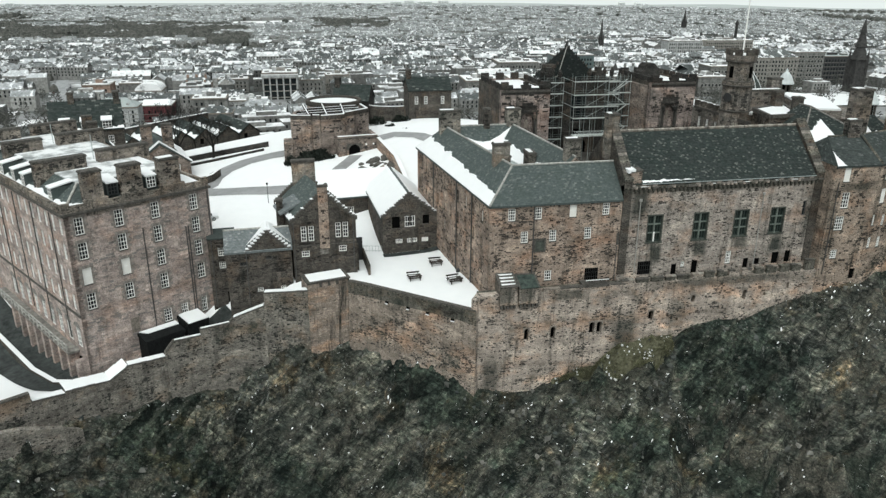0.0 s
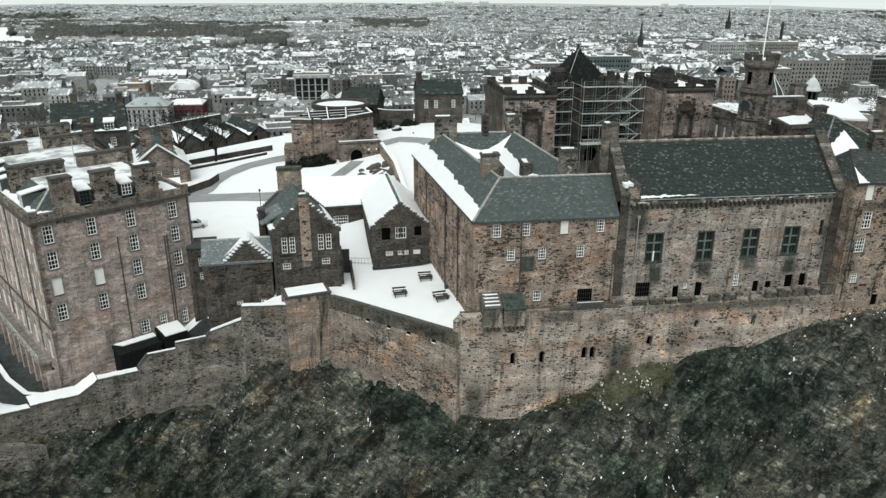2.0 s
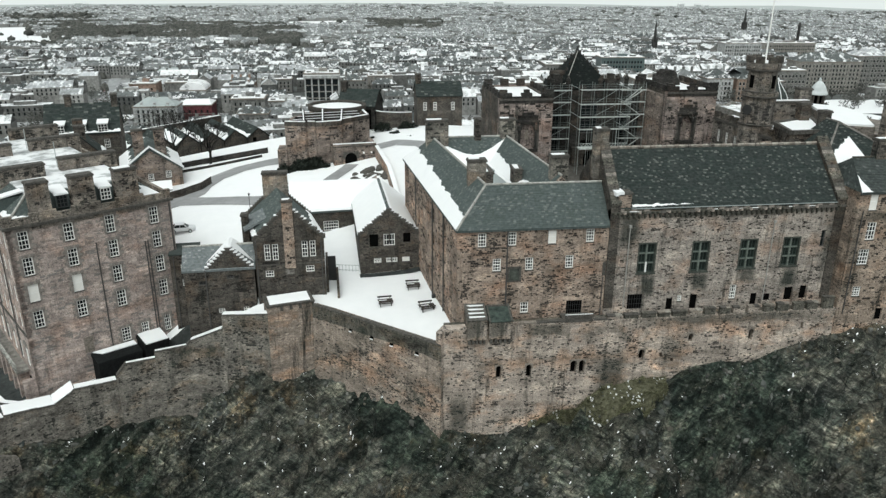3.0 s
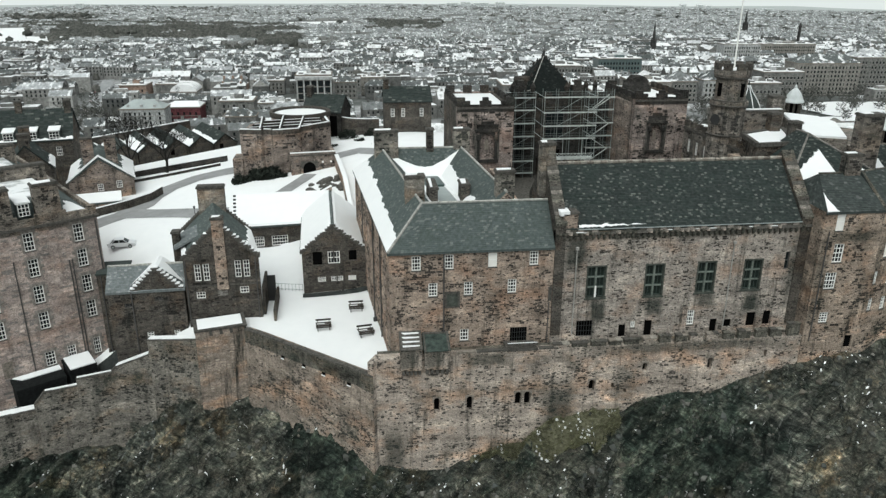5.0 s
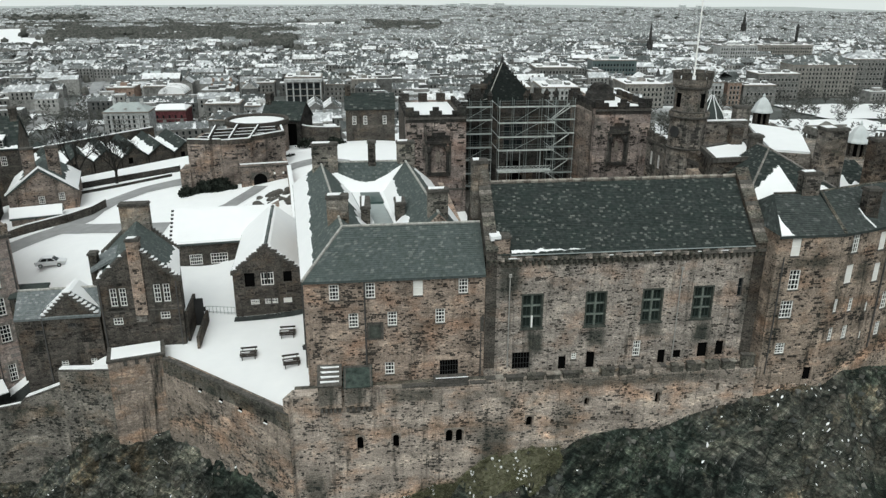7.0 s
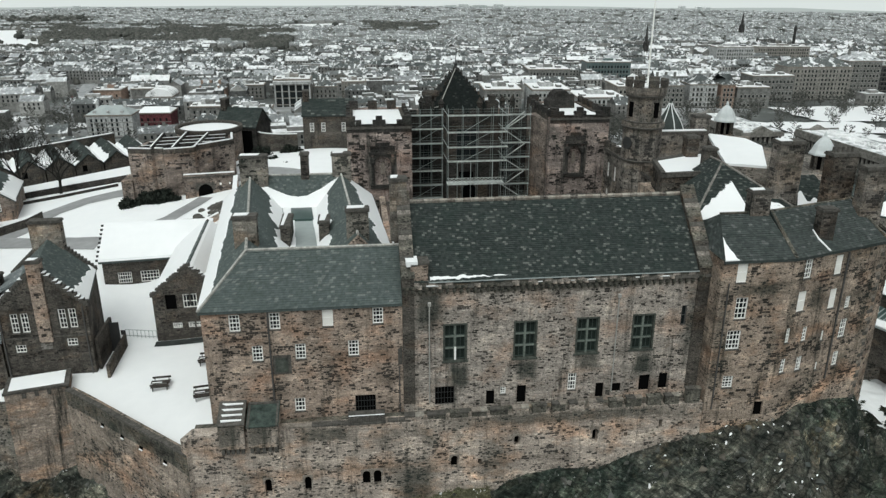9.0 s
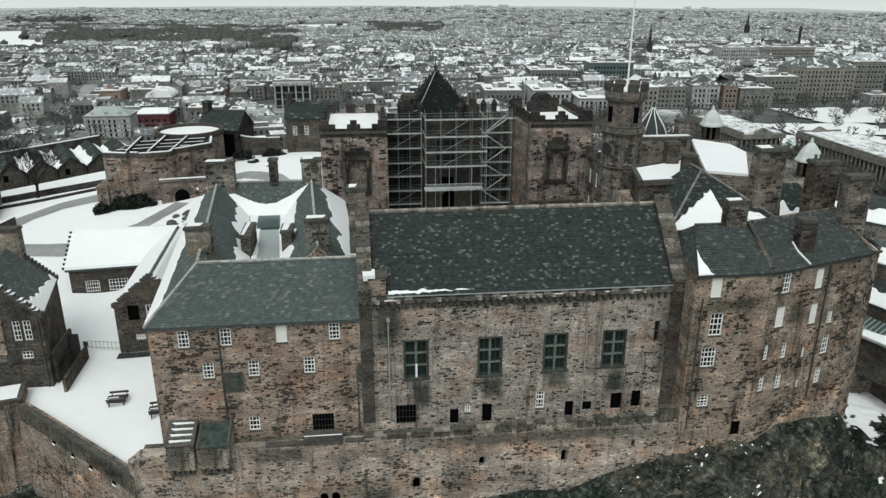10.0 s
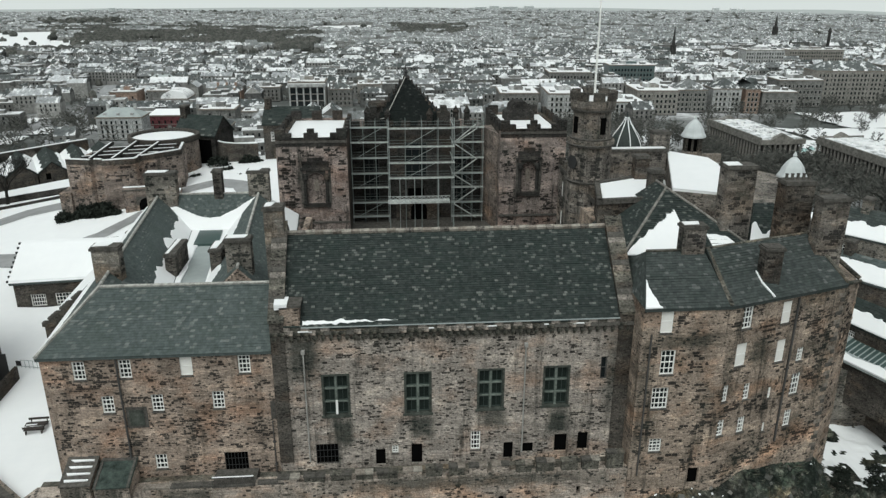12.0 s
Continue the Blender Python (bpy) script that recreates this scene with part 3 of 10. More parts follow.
def single(name, geo, mat, label, category, group="", kind=""):
    """A thing that is one mesh, with its origin at its base."""
    lo = [min(p[i] for p in geo.v) for i in range(3)]
    hi = [max(p[i] for p in geo.v) for i in range(3)]
    m = pose((lo[0] + hi[0]) / 2, (lo[1] + hi[1]) / 2, lo[2])
    me = geo.mesh(name, m.inverted())
    me.materials.append(mat)
    ob = new(name, me)
    ob.matrix_basis = m
    WORLD_OF[ob] = m
    return tagged(ob, label, category, group, kind)


MESHES = {}


def shared(key, mat, build):
    if key not in MESHES:
        g = Geo()
        build(g)
        me = g.mesh(key[0])
        me.materials.append(mat)
        MESHES[key] = me
    return MESHES[key]


def window(parent, fr, hole, kind="sash", cols=3, rows=4, sill=True, deep=0.15, margin=False):
    """A window in an opening: pane, bars or blind, sill."""
    u0, u1, z0, z1 = hole
    w, h = round(u1 - u0, 2), round(z1 - z0, 2)
    m = fr @ Matrix.Translation((u0, 0, z0))
    paint = {"hall": HALLFRAME, "barred": IRON, "bare": DARKPIPE}.get(kind, WHITE)

    def pane(g):
        g.box(0, w, deep + 0.05, deep + 0.08, 0, h)

    def bars(g):
        e, t, d0, d1 = (0.11, 0.062, deep - 0.04, deep + 0.05)
        if kind == "hall":
            e, t = 0.2, 0.17
        if kind == "barred":
            e, t, d0, d1 = 0.05, 0.045, 0.05, 0.1
        g.box(0, e, d0, d1, 0, h).box(w - e, w, d0, d1, 0, h).box(e, w - e, d0, d1, 0, e).box(e, w - e, d0, d1, h - e, h)
        for i in range(1, cols):
            x = w * i / cols
            k = t * ((1.8 if 2 * i == cols else 0.45) if kind == "hall" else 1)
            g.box(x - k / 2, x + k / 2, d0 + 0.01, d1 - 0.005, e, h - e)
        for j in range(1, rows):
            z = h * j / rows
            k = t * ((1.2 if j % 2 == 0 else 1.2) if kind == "hall" else 1.5 if kind == "sash" and j == rows // 2 else 1)
            g.box(e, w - e, d0 + 0.012, d1 - 0.007, z - k / 2, z + k / 2)

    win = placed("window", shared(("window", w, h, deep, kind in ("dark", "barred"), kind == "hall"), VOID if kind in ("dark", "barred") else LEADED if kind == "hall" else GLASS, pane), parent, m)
    if kind == "blind":
        placed("blind", shared(("blind", w, h), BLIND, lambda g: g.box(0.06, w - 0.06, deep + 0.0, deep + 0.03, 0.05, h - 0.05)), win, m, "drawn white blind")
        placed("frame", shared(("frame", w, h, "blind"), WHITE, lambda g: g.box(0, 0.1, deep - 0.03, deep + 0.05, 0, h).box(w - 0.1, w, deep - 0.03, deep + 0.05, 0, h).box(0.1, w - 0.1, deep - 0.03, deep + 0.05, 0, 0.1).box(0.1, w - 0.1, deep - 0.03, deep + 0.05, h - 0.1, h).box(0.1, w - 0.1, deep - 0.03, deep + 0.01, h / 2 - 0.04, h / 2 + 0.04)), win, m)
    elif kind != "dark":
        placed("frame", shared(("frame", w, h, kind, cols, rows, deep), paint, bars), win, m)
    if margin:
        def blocks(g):
            left, z, k = [], -0.1, 0
            while z < h + 0.05:
                q, d = (0.32, 0.62)[k % 2], min(0.42, h + 0.12 - z)
                left += [(-q, z), (-q, z + d)]
                z, k = z + 0.42, k + 1
            left += [(-0.35, h + 0.12), (-0.35, h + 0.45)]
            right = [(w - u, zz) for u, zz in reversed(left)]
            g.profile([(-0.004, -0.1)] + left + right + [(w + 0.004, -0.1), (w + 0.004, h + 0.004), (-0.004, h + 0.004)], -0.03, 0.05)
        placed("margin", shared(("margin", w, h), PINK_MARGIN, blocks), win, m)
    if sill:
        placed("sill", shared(("sill", w), DRESSED_DARK, lambda g: g.box(-0.07, w + 0.07, -0.06, deep, -0.13, 0.0)), win, m)
    return win


def chimney(parent, x0, x1, y0, y1, z0, z1, mat, pots=0, snow=False, fr=None, name="chimney"):
    """A stack with a projecting cope, pots and a cap of snow."""
    c = part(name, Geo(fr).box(x0, x1, y0, y1, z0, z1 - 0.35), mat, parent)
    base = fr if fr is not None else pose(0, 0, 0)
    g, rng = Geo(), random.Random(int(x0 * 37 + y0 * 11))
    for at, ln in ((pose(x0, y0, 0), x1 - x0), (pose(x1, y0, 0, 0, 0, 90), y1 - y0), (pose(x0, y1, 0, 0, 0, -90), y1 - y0)):
        q = Geo(base @ at)
        q.stones(0.02, ln - 0.02, z0, z1 - 0.37, (), 0.62, 0.36, 0.62, 0.04, rng)
        g.f += [tuple(i + len(g.v) for i in f) for f in q.f]
        g.v += q.v
    if g.f:
        part("stone_facing", g, FACING[mat], c, kind="stuff")
    part("cope", Geo(fr).box(x0 - 0.13, x1 + 0.13, y0 - 0.13, y1 + 0.13, z1 - 0.35, z1 - 0.12).box(x0 - 0.04, x1 + 0.04, y0 - 0.04, y1 + 0.04, z1 - 0.12, z1), DRESSED_DARK, c)
    for i in range(pots):
        g = Geo(fr)
        g.ring(x0 + (x1 - x0) * (i + 0.5) / pots, (y0 + y1) / 2, [(z1, 0.17), (z1 + 0.5, 0.13), (z1 + 0.52, 0.17), (z1 + 0.6, 0.16)], 8)
        part("chimney_pot", g, DRESSED_DARK, c)
    if snow:
        g = Geo(fr)
        q = x0 + (x1 - x0) * rng.uniform(0.5, 0.9)
        g.slab([(x0 + 0.08, y0 + 0.25, z1 + 0.05), (q - 0.2, y0 + 0.35, z1 + 0.05), (q, y1 - 0.1, z1 + 0.06), (x0 + 0.14, y1 - 0.12, z1 + 0.06)], 0.05)
        part("snow_cap", g, SNOW, c, "thin white snow cap")
    return c


def roof(parent, *planes, mat=SLATE, thick=0.25, course=0.26, width=0.36, name="roof", seed=1):
    """Slated slopes; each plane is eave a, eave b, ridge c, ridge d. They are one roof with its slates under it."""
    g, s, rng = Geo(), Geo(), random.Random(seed)
    for a, b, c, d in planes:
        g.slab([a, b, c] if c == d else [a, b, c, d], thick)
        s.slates(a, b, c, d, course, width, rng)
    r = part(name, g, mat, parent)
    part("slate_cover", s, mat, r, kind="stuff")
    return r


def ridge(parent, p, q, r=0.16, name="ridge_cap", mat=None):
    return part(name, Geo().tube(p, q, r, 6), mat or RIDGE, parent)


def snow_sheet(geo, label="wet white snow lying on a slate roof", mat=None):
    return single("roof_snow", geo, mat or SNOW, label, "snow", kind="stuff")

# ---- ground ----
TABLE = np.random.RandomState(7).rand(256, 256)


def vnoise(x, y, size, seed=0):
    x, y = np.asarray(x, float) / size + seed * 17.3, np.asarray(y, float) / size + seed * 9.1
    i, j = np.floor(x).astype(int), np.floor(y).astype(int)
    fx, fy = x - i, y - j
    fx, fy = fx * fx * (3 - 2 * fx), fy * fy * (3 - 2 * fy)
    t = lambda a, b: TABLE[a % 256, b % 256]
    return (t(i, j) * (1 - fx) + t(i + 1, j) * fx) * (1 - fy) + (t(i, j + 1) * (1 - fx) + t(i + 1, j + 1) * fx) * fy - 0.5


def ridged(x, y, size, seed=0):
    return 0.6 - 4 * np.abs(vnoise(x, y, size, seed))


# foot of the curtain wall, west to east: x, y, z of its foot, steepness of the crag below it
FOOT = [(-4500, 38, -60, 0.3), (-140, 60, -30, 0.3), (-60, 86.4, -16, 0.4), (-41, 94.5, -12.6, 0.5), (-34.2, 99.3, -13.9, 0.55), (-27.5, 103.3, -15.3, 0.6), (-21.5, 106.1, -16.3, 0.65),
        (-16.5, 107.8, -16.4, 0.7), (-11.8, 108.9, -16.6, 0.75), (-8.8, 108.4, -12.8, 0.9), (-7, 108, -11.2, 1.0), (-5, 107.5, -9.2, 1.1), (-2.3, 106.9, -8.2, 1.2), (1, 106.6, -8.4, 1.2), (6.5, 107, -8, 1.2), (10, 104, -8, 1.4), (16, 98.2, -8, 1.5), (21, 93.6, -8.6, 1.3),
        (25, 92.2, -11, 1.0), (31, 92.2, -12.3, 0.85), (36, 92.2, -10.4, 0.8), (44, 92.2, -7.2, 0.8), (47, 92.2, -5.3, 0.8), (49, 92.2, -4.7, 0.9), (54, 92.2, -5, 1.2),
        (58, 92.2, -3.3, 1.4), (64, 92.2, -3, 1.4), (69, 92.2, -2, 1.3), (76, 92.2, -0.4, 1.3), (83, 92.3, 1.8, 1.3), (88, 92.6, 1.9, 1.1), (93, 94.0, 1.6, 1.0), (97.5, 95.5, 0.9, 1.1), (100.5, 98.2, -2.0, 1.3),
        (104, 103.0, -10, 1.1), (110, 106.5, -14, 0.75), (118, 108.5, -15.2, 0.7), (140, 114, -18, 0.6), (260, 150, -36, 0.4), (4500, 200, -60, 0.3)]
FX, FY, FZ, FK = (np.array(c, float) for c in zip(*FOOT))
# heights of the courts and roads inside the walls
PLATEAU = [(16, 106, -0.2), (22, 97, 0.4), (10, 108, -0.2), (3, 108.5, -0.3), (9, 122, 0), (14, 118.6, -0.3), (22.5, 118.8, 0.1), (23.5, 110, 0.2), (18, 112, -0.1), (18, 127, 0.6), (10, 128, 0.2), (7, 134, 0.3), (-12, 132, 2.2), (-20, 140, 2.8), (-14, 152, 3.8), (-5, 168, 5.8), (12, 161, 7), (18, 150, 7.6), (26, 150, 8.5),
           (60, 130, 8.8), (60, 112, 8.0), (85, 108, 6), (-24, 170, 2.6), (-32, 200, 1), (-33, 103.5, -11.7), (-28, 104.5, -11.1), (-24, 110, -11.4), (-36.5, 99.4, -10.7), (-41, 98, -9.8), (-38.5, 103.5, -12.0), (-37.5, 107.5, -13.2), (-43, 112.5, -13.8), (-14, 112, -9.5), (-9, 111.5, -6.5), (-46, 122, -14.8), (-66, 134, -16),
           (22, 186, 10), (36, 186, 11), (50, 152, 8.6), (70, 150, 8.2), (-40, 160, 1), (0, 192, 7), (30, 96, 2.4), (60, 96, 2.6), (76, 96, 2.8), (95, 100, 0), (105, 108, -11.5), (112, 113, -13.8), (120, 119, -14.2), (114, 120, -13.4), (130, 119, -15.2), (140, 120, -16), (-3, 112.5, -1.0), (-5, 200, 6)]
PX = np.array(PLATEAU, float)
PA = np.linalg.norm(PX[:, None, :2] - PX[None, :, :2], axis=2)
PW = np.linalg.solve(PA + np.eye(len(PX)) * 0.3, PX[:, 2])


def smooth(t):
    t = np.clip(t, 0, 1)
    return t * t * (3 - 2 * t)


def inside_walls(x, y):
    return y > np.interp(x, FX, FY)


def ground_height(x, y):
    x, y = np.broadcast_arrays(np.asarray(x, float), np.asarray(y, float))
    yw, zw, k = (np.interp(x, FX, c) for c in (FY, FZ, FK))
    d = np.maximum(yw - y, 0)
    room = 78 + zw
    crag = zw - room * (1 - np.exp(-k * d / room))
    rise = np.clip(d / 3.0, 0, 1)
    # tilted slabs and ledges that climb to the east, broken by gullies
    bend = 5.0 * vnoise(x, y, 16, 11) + 2.2 * vnoise(x, y, 5, 12)
    along, across = 0.78 * x + 0.62 * y + bend, -0.62 * x + 0.78 * y + bend
    rough = 4.6 * vnoise(x, y, 12.0, 1) + 2.6 * vnoise(x - 0.4 * y, y, 5.5, 2)
    rough = rough + 2.4 * ridged(along / 3.0, across, 3.2, 3) * (0.35 + np.abs(vnoise(x, y, 14, 13)) * 2) + 0.9 * ridged(along / 2.2, across, 1.3, 4) + 0.7 * vnoise(x, y, 1.0, 5)
    bed = (crag + rough - 0.55 * x + 3.0 * vnoise(x, y, 8, 14)) / 2.7
    part_ = bed - np.floor(bed)
    ledge = 1.7 * (smooth((part_ - 0.35) / 0.3) - part_) * np.clip(0.6 + 2.4 * vnoise(x, y, 9, 15), 0, 1.3)
    crag = crag + rise * (rough + ledge)
    far = np.hypot(x, y)
    city = np.interp(far, [150, 300, 650, 1500, 5000, 6500], [-38, -45, -55, -75, -108, -112]) + np.clip((far - 900) / 900, 0, 1) * 16 * vnoise(x, y, 520, 5)
    flat = np.zeros_like(x)
    for (px, py, _), w in zip(PX, PW):
        flat = flat + w * np.hypot(x - px, y - py)
    north = np.interp(x, [-60, 20, 60, 95, 120], [204, 204, 190, 150, 120])
    w = smooth((north + 45 - y) / 45) * smooth((165 - x) / 30) * smooth((x + 120) / 50)
    inner = w * np.clip(flat, -16, 13) + (1 - w) * city
    return np.where(d > 0, crag, inner)


def spread(*spans):
    out = []
    for a, b, step in spans:
        out += list(np.arange(a, b, step))
    return np.array(out)


gx = spread((-4600, -600, 250), (-600, -150, 30), (-150, -50, 3), (-50, 110, 0.34), (110, 142, 0.6), (142, 160, 3), (160, 700, 30), (700, 4601, 250))
gy = spread((-900, -60, 60), (-60, 60, 6), (60, 72, 0.8), (72, 112, 0.3), (112, 124, 0.6), (124, 210, 2), (210, 330, 6), (330, 1200, 45), (1200, 4901, 185))
XX, YY = np.meshgrid(gx, gy)
ZZ = ground_height(XX, YY)
nx, ny = len(gx), len(gy)
idx = np.arange(nx * ny).reshape(ny, nx)
faces = np.stack([idx[:-1, :-1], idx[:-1, 1:], idx[1:, 1:], idx[1:, :-1]], axis=-1).reshape(-1, 4)
gm = bpy.data.meshes.new("ground")
gm.from_pydata(np.stack([XX, YY, ZZ], -1).reshape(-1, 3).tolist(), [], faces.tolist())
for m in (ROCK, SNOW, TOWN_GROUND):
    gm.materials.append(m)
cx, cy = (XX[:-1, :-1] + XX[1:, 1:]).ravel() / 2, (YY[:-1, :-1] + YY[1:, 1:]).ravel() / 2
court = inside_walls(cx, cy) & (cy < 208) & (cx < 104) & (cx > -75)
town = ~court & ((np.hypot(cx, cy) > 330) | (cy > 235))
slot = np.where(court, 1, np.where(town, 2, 0))
gm.polygons.foreach_set("material_index", slot.astype(np.int32))
gm.polygons.foreach_set("use_smooth", court | town)
gm.update()
tagged(new("ground", gm), "dark craggy castle rock, snowy courts and town ground", "ground", kind="structure")


def gz(x, y):
    return float(ground_height(x, y))


def strip(pts, width, lift=0.06):
    """A ribbon that follows the ground along pts."""
    g = Geo()
    fine = []
    for (a, b), (c, d) in zip(pts, pts[1:]):
        k = max(2, int(math.hypot(c - a, d - b) / 1.5))
        fine += [(a + (c - a) * i / k, b + (d - b) * i / k) for i in range(k)]
    fine.append(pts[-1])
    vs = []
    for i, (x, y) in enumerate(fine):
        x0, y0 = fine[max(0, i - 1)]
        x1, y1 = fine[min(len(fine) - 1, i + 1)]
        n = math.hypot(x1 - x0, y1 - y0)
        nx_, ny_ = -(y1 - y0) / n, (x1 - x0) / n
        for s in (-1, -0.33, 0.33, 1):
            px, py = x + nx_ * s * width / 2, y + ny_ * s * width / 2
            vs.append((px, py, gz(px, py) + lift))
    g.add(vs, [(4 * i + k, 4 * i + k + 1, 4 * i + k + 5, 4 * i + k + 4) for i in range(len(fine) - 1) for k in range(3)])
    return g


road = single("road", strip([(-60, 141), (-42, 146), (-29, 150), (-22.5, 153.2), (-19.6, 157.5), (-19.2, 162), (-17, 168), (-12, 172.6), (-6, 173.8), (-1, 173.6)], 5.6), ROAD, "grey slushy road curving through the snow", "road", kind="structure")
single("road", strip([(-21, 153.6), (-16.5, 151.6), (-12, 150.2), (-7, 148.8), (-2, 148.2)], 4.6, 0.08), ROAD, "short slushy branch of the road", "road", kind="structure")
single("road", strip([(14.5, 168.5), (18, 172.5), (23, 174.5), (28.5, 171), (32, 163), (35, 152), (37, 142)], 4.2, 0.08), ROAD, "slushy grey road up to the inner square", "road", kind="structure")
ramp_road = single("road", strip([(2, 150.5), (8, 155), (12.8, 163.5)], 3.2, 0.07), ROAD, "slushy cobbled ramp up to the gate arch", "road", kind="structure")

WETLANE = plain("wet_lane", (0.022, 0.026, 0.025), (0.055, 0.059, 0.057), 0.76, 0.8)
single("alley_paving", strip([(-35.6, 104.8), (-40.6, 112.2), (-47.4, 122), (-56.4, 135), (-66, 150)], 5.6, 0.07), WETLANE, "dark wet lane along the barracks foot", "paving", kind="structure")
single("alley_paving", strip([(-34.8, 101.4), (-38.8, 104.2), (-43.6, 110.2), (-51, 120.5), (-61, 135)], 3.0, 0.09), WETLANE, "narrow wet lane between snowy banks", "paving", kind="structure")
single("alley_paving", strip([(-36.5, 104), (-30.5, 105.4), (-22, 110.2), (-16, 113.4), (-12.6, 115.6)], 4.0, 0.07), WETLANE, "dark wet lane behind the rampart", "paving", kind="structure")

# narrow dark strip along the foot of the hall front
single("court_paving", strip([(13.4, 118.7), (18, 118.9), (23.4, 119.2)], 1.5, 0.05), WETLANE, "dark strip of paving before the gabled hall", "paving", kind="structure")

# ---- curtain walls ----


def curtain(name, pts, thick, mat, label, cope=True, stones=0.42, seed=1, batter=0.4, upper=0.0):
    """A rampart along pts (x, y, foot z, top z); it stands on the rock and leans back a little."""
    th = thing(name, (pts[0][0], pts[0][1], pts[0][2]), label, "rampart wall", "castle ramparts", "structure")
    body, st, cp, crown = Geo(), Geo(), Geo(), Geo()
    rng = random.Random(seed)
    for (xa, ya, fa, ta), (xb, yb, fb, tb) in zip(pts, pts[1:]):
        n = Vector((-(yb - ya), xb - xa, 0)).normalized()
        a, b = Vector((xa, ya, 0)), Vector((xb, yb, 0))
        o = -n * batter
        body.add([a + o + Vector((0, 0, fa - 4)), b + o + Vector((0, 0, fb - 4)), b + n * thick + Vector((0, 0, fb - 4)), a + n * thick + Vector((0, 0, fa - 4)),
                  a + Vector((0, 0, ta)), b + Vector((0, 0, tb)), b + n * thick + Vector((0, 0, tb)), a + n * thick + Vector((0, 0, ta))],
                 [(3, 2, 1, 0), (4, 5, 6, 7), (0, 1, 5, 4), (1, 2, 6, 5), (2, 3, 7, 6), (3, 0, 4, 7)])
        ln = (b - a).length
        k = max(1, int(ln / 0.9))
        for i in range(k):
            s0, s1 = i / k, (i + 1) / k - 0.02 / ln
            za, zb = ta + (tb - ta) * s0, ta + (tb - ta) * s1
            p, q = a.lerp(b, s0), a.lerp(b, s1)
            h = rng.uniform(0.14, 0.22)
            e = n * 0.09
            if cope:
                cp.add([p - e + Vector((0, 0, za)), q - e + Vector((0, 0, zb)), q + n * 0.62 + Vector((0, 0, zb)), p + n * 0.62 + Vector((0, 0, za)),
                        p - e * 0.5 + Vector((0, 0, za + h)), q - e * 0.5 + Vector((0, 0, zb + h)), q + n * 0.55 + Vector((0, 0, zb + h)), p + n * 0.55 + Vector((0, 0, za + h))],
                       [(4, 5, 6, 7), (0, 1, 5, 4), (1, 2, 6, 5), (2, 3, 7, 6), (3, 0, 4, 7)])
        # stones on the leaning face
        ang = math.degrees(math.atan2(yb - ya, xb - xa))
        lo, hi = min(fa, fb) - 2, max(ta, tb)
        lean = math.degrees(math.atan2(batter, (ta + tb) / 2 - (fa + fb) / 2 + 4))
        fr = pose(xa, ya, max(ta, tb), 0, 0, ang) @ pose(0, 0, 0, -lean, 0, 0)
        g = Geo(fr)
        g.stones(0.1, ln - 0.1, lo - hi, -0.6 - abs(ta - tb) - upper, (), stones, 0.24, 0.42, 0.05, rng)
        st.v, st.f, k0 = st.v + g.v, st.f + [tuple(i + len(st.v) for i in f) for f in g.f], 0
        if upper:
            hi_ = Vector((0, 0, upper))
            p0, p1 = a + Vector((0, 0, ta)), b + Vector((0, 0, tb))
            e0 = -n * 0.06
            crown.add([p0 - hi_ + e0, p1 - hi_ + e0, p1 - hi_ + n * 0.4, p0 - hi_ + n * 0.4, p0 + e0, p1 + e0, p1 + n * 0.4, p0 + n * 0.4], [(0, 1, 5, 4), (1, 2, 6, 5), (3, 0, 4, 7), (4, 5, 6, 7), (3, 2, 1, 0)])
    w = part("wall", body, mat, th)
    if upper:
        part("upper_wall", crown, WALL_MOSS, th, "dark mossy upper courses")
    if st.f:
        part("rubble_facing", st, FACING[mat], w, kind="stuff")
    if cope:
        part("coping", cp, DRESSED_DARK, th)
    return th


curtain("rampart", [(-75, 79.5, -17, -8.4), (-41, 93.6, -13, -8.2), (-37.8, 95.9, -13, -8.3)], 1.0, WALL_GREY, "weathered rubble rampart with snow heaped behind it", seed=3)
curtain("rampart", [(-37.8, 95.9, -13, -9.6), (-34.2, 98.4, -13.6, -10.3)], 1.0, WALL_GREY, "low grey rubble rampart beside the snowy bank", seed=13)
curtain("rampart", [(-34.2, 98.4, -13.6, -9.9), (-29.0, 101.5, -14.8, -10.5), (-27.6, 102.3, -15, -9.9), (-26.6, 102.8, -15.2, -9.0), (-21.6, 105.15, -16.2, -9.3)], 1.0, WALL_GREY, "swept rubble rampart under thick snow below the barracks", seed=14)
curtain("rampart", [(-21.6, 105.15, -16.2, -8.6), (-20.3, 105.6, -16.3, -7.0), (-16.5, 106.9, -16.3, -7.0)], 1.0, WALL_GREY, "stepped rubble rampart beside a dark shed", seed=4)
curtain("rampart", [(-16.5, 106.9, -16.3, -6.0), (-12.2, 107.85, -16.6, -5.75), (-11.5, 108, -16.6, -5.0), (-6.6, 107.0, -11, -2.9)], 1.0, WALL_GREY, "sloping rubble rampart with a snowy cope", seed=5)
curtain("rampart", [(-6.6, 107.0, -11, -0.8), (0.2, 105.4, -8.5, -0.2)], 1.0, WALL_GREY, "tall mossy rubble rampart", seed=6)
curtain("rampart", [(-50, 86.4, -16, -9.4), (-37.9, 91.4, -16.4, -11.0), (-33.5, 93.4, -16.4, -12.7), (-31.8, 95.2, -16.2, -14.2)], 0.9, WALL_GREY, "lower grey retaining wall under the grassy ledge", seed=15, cope=False)
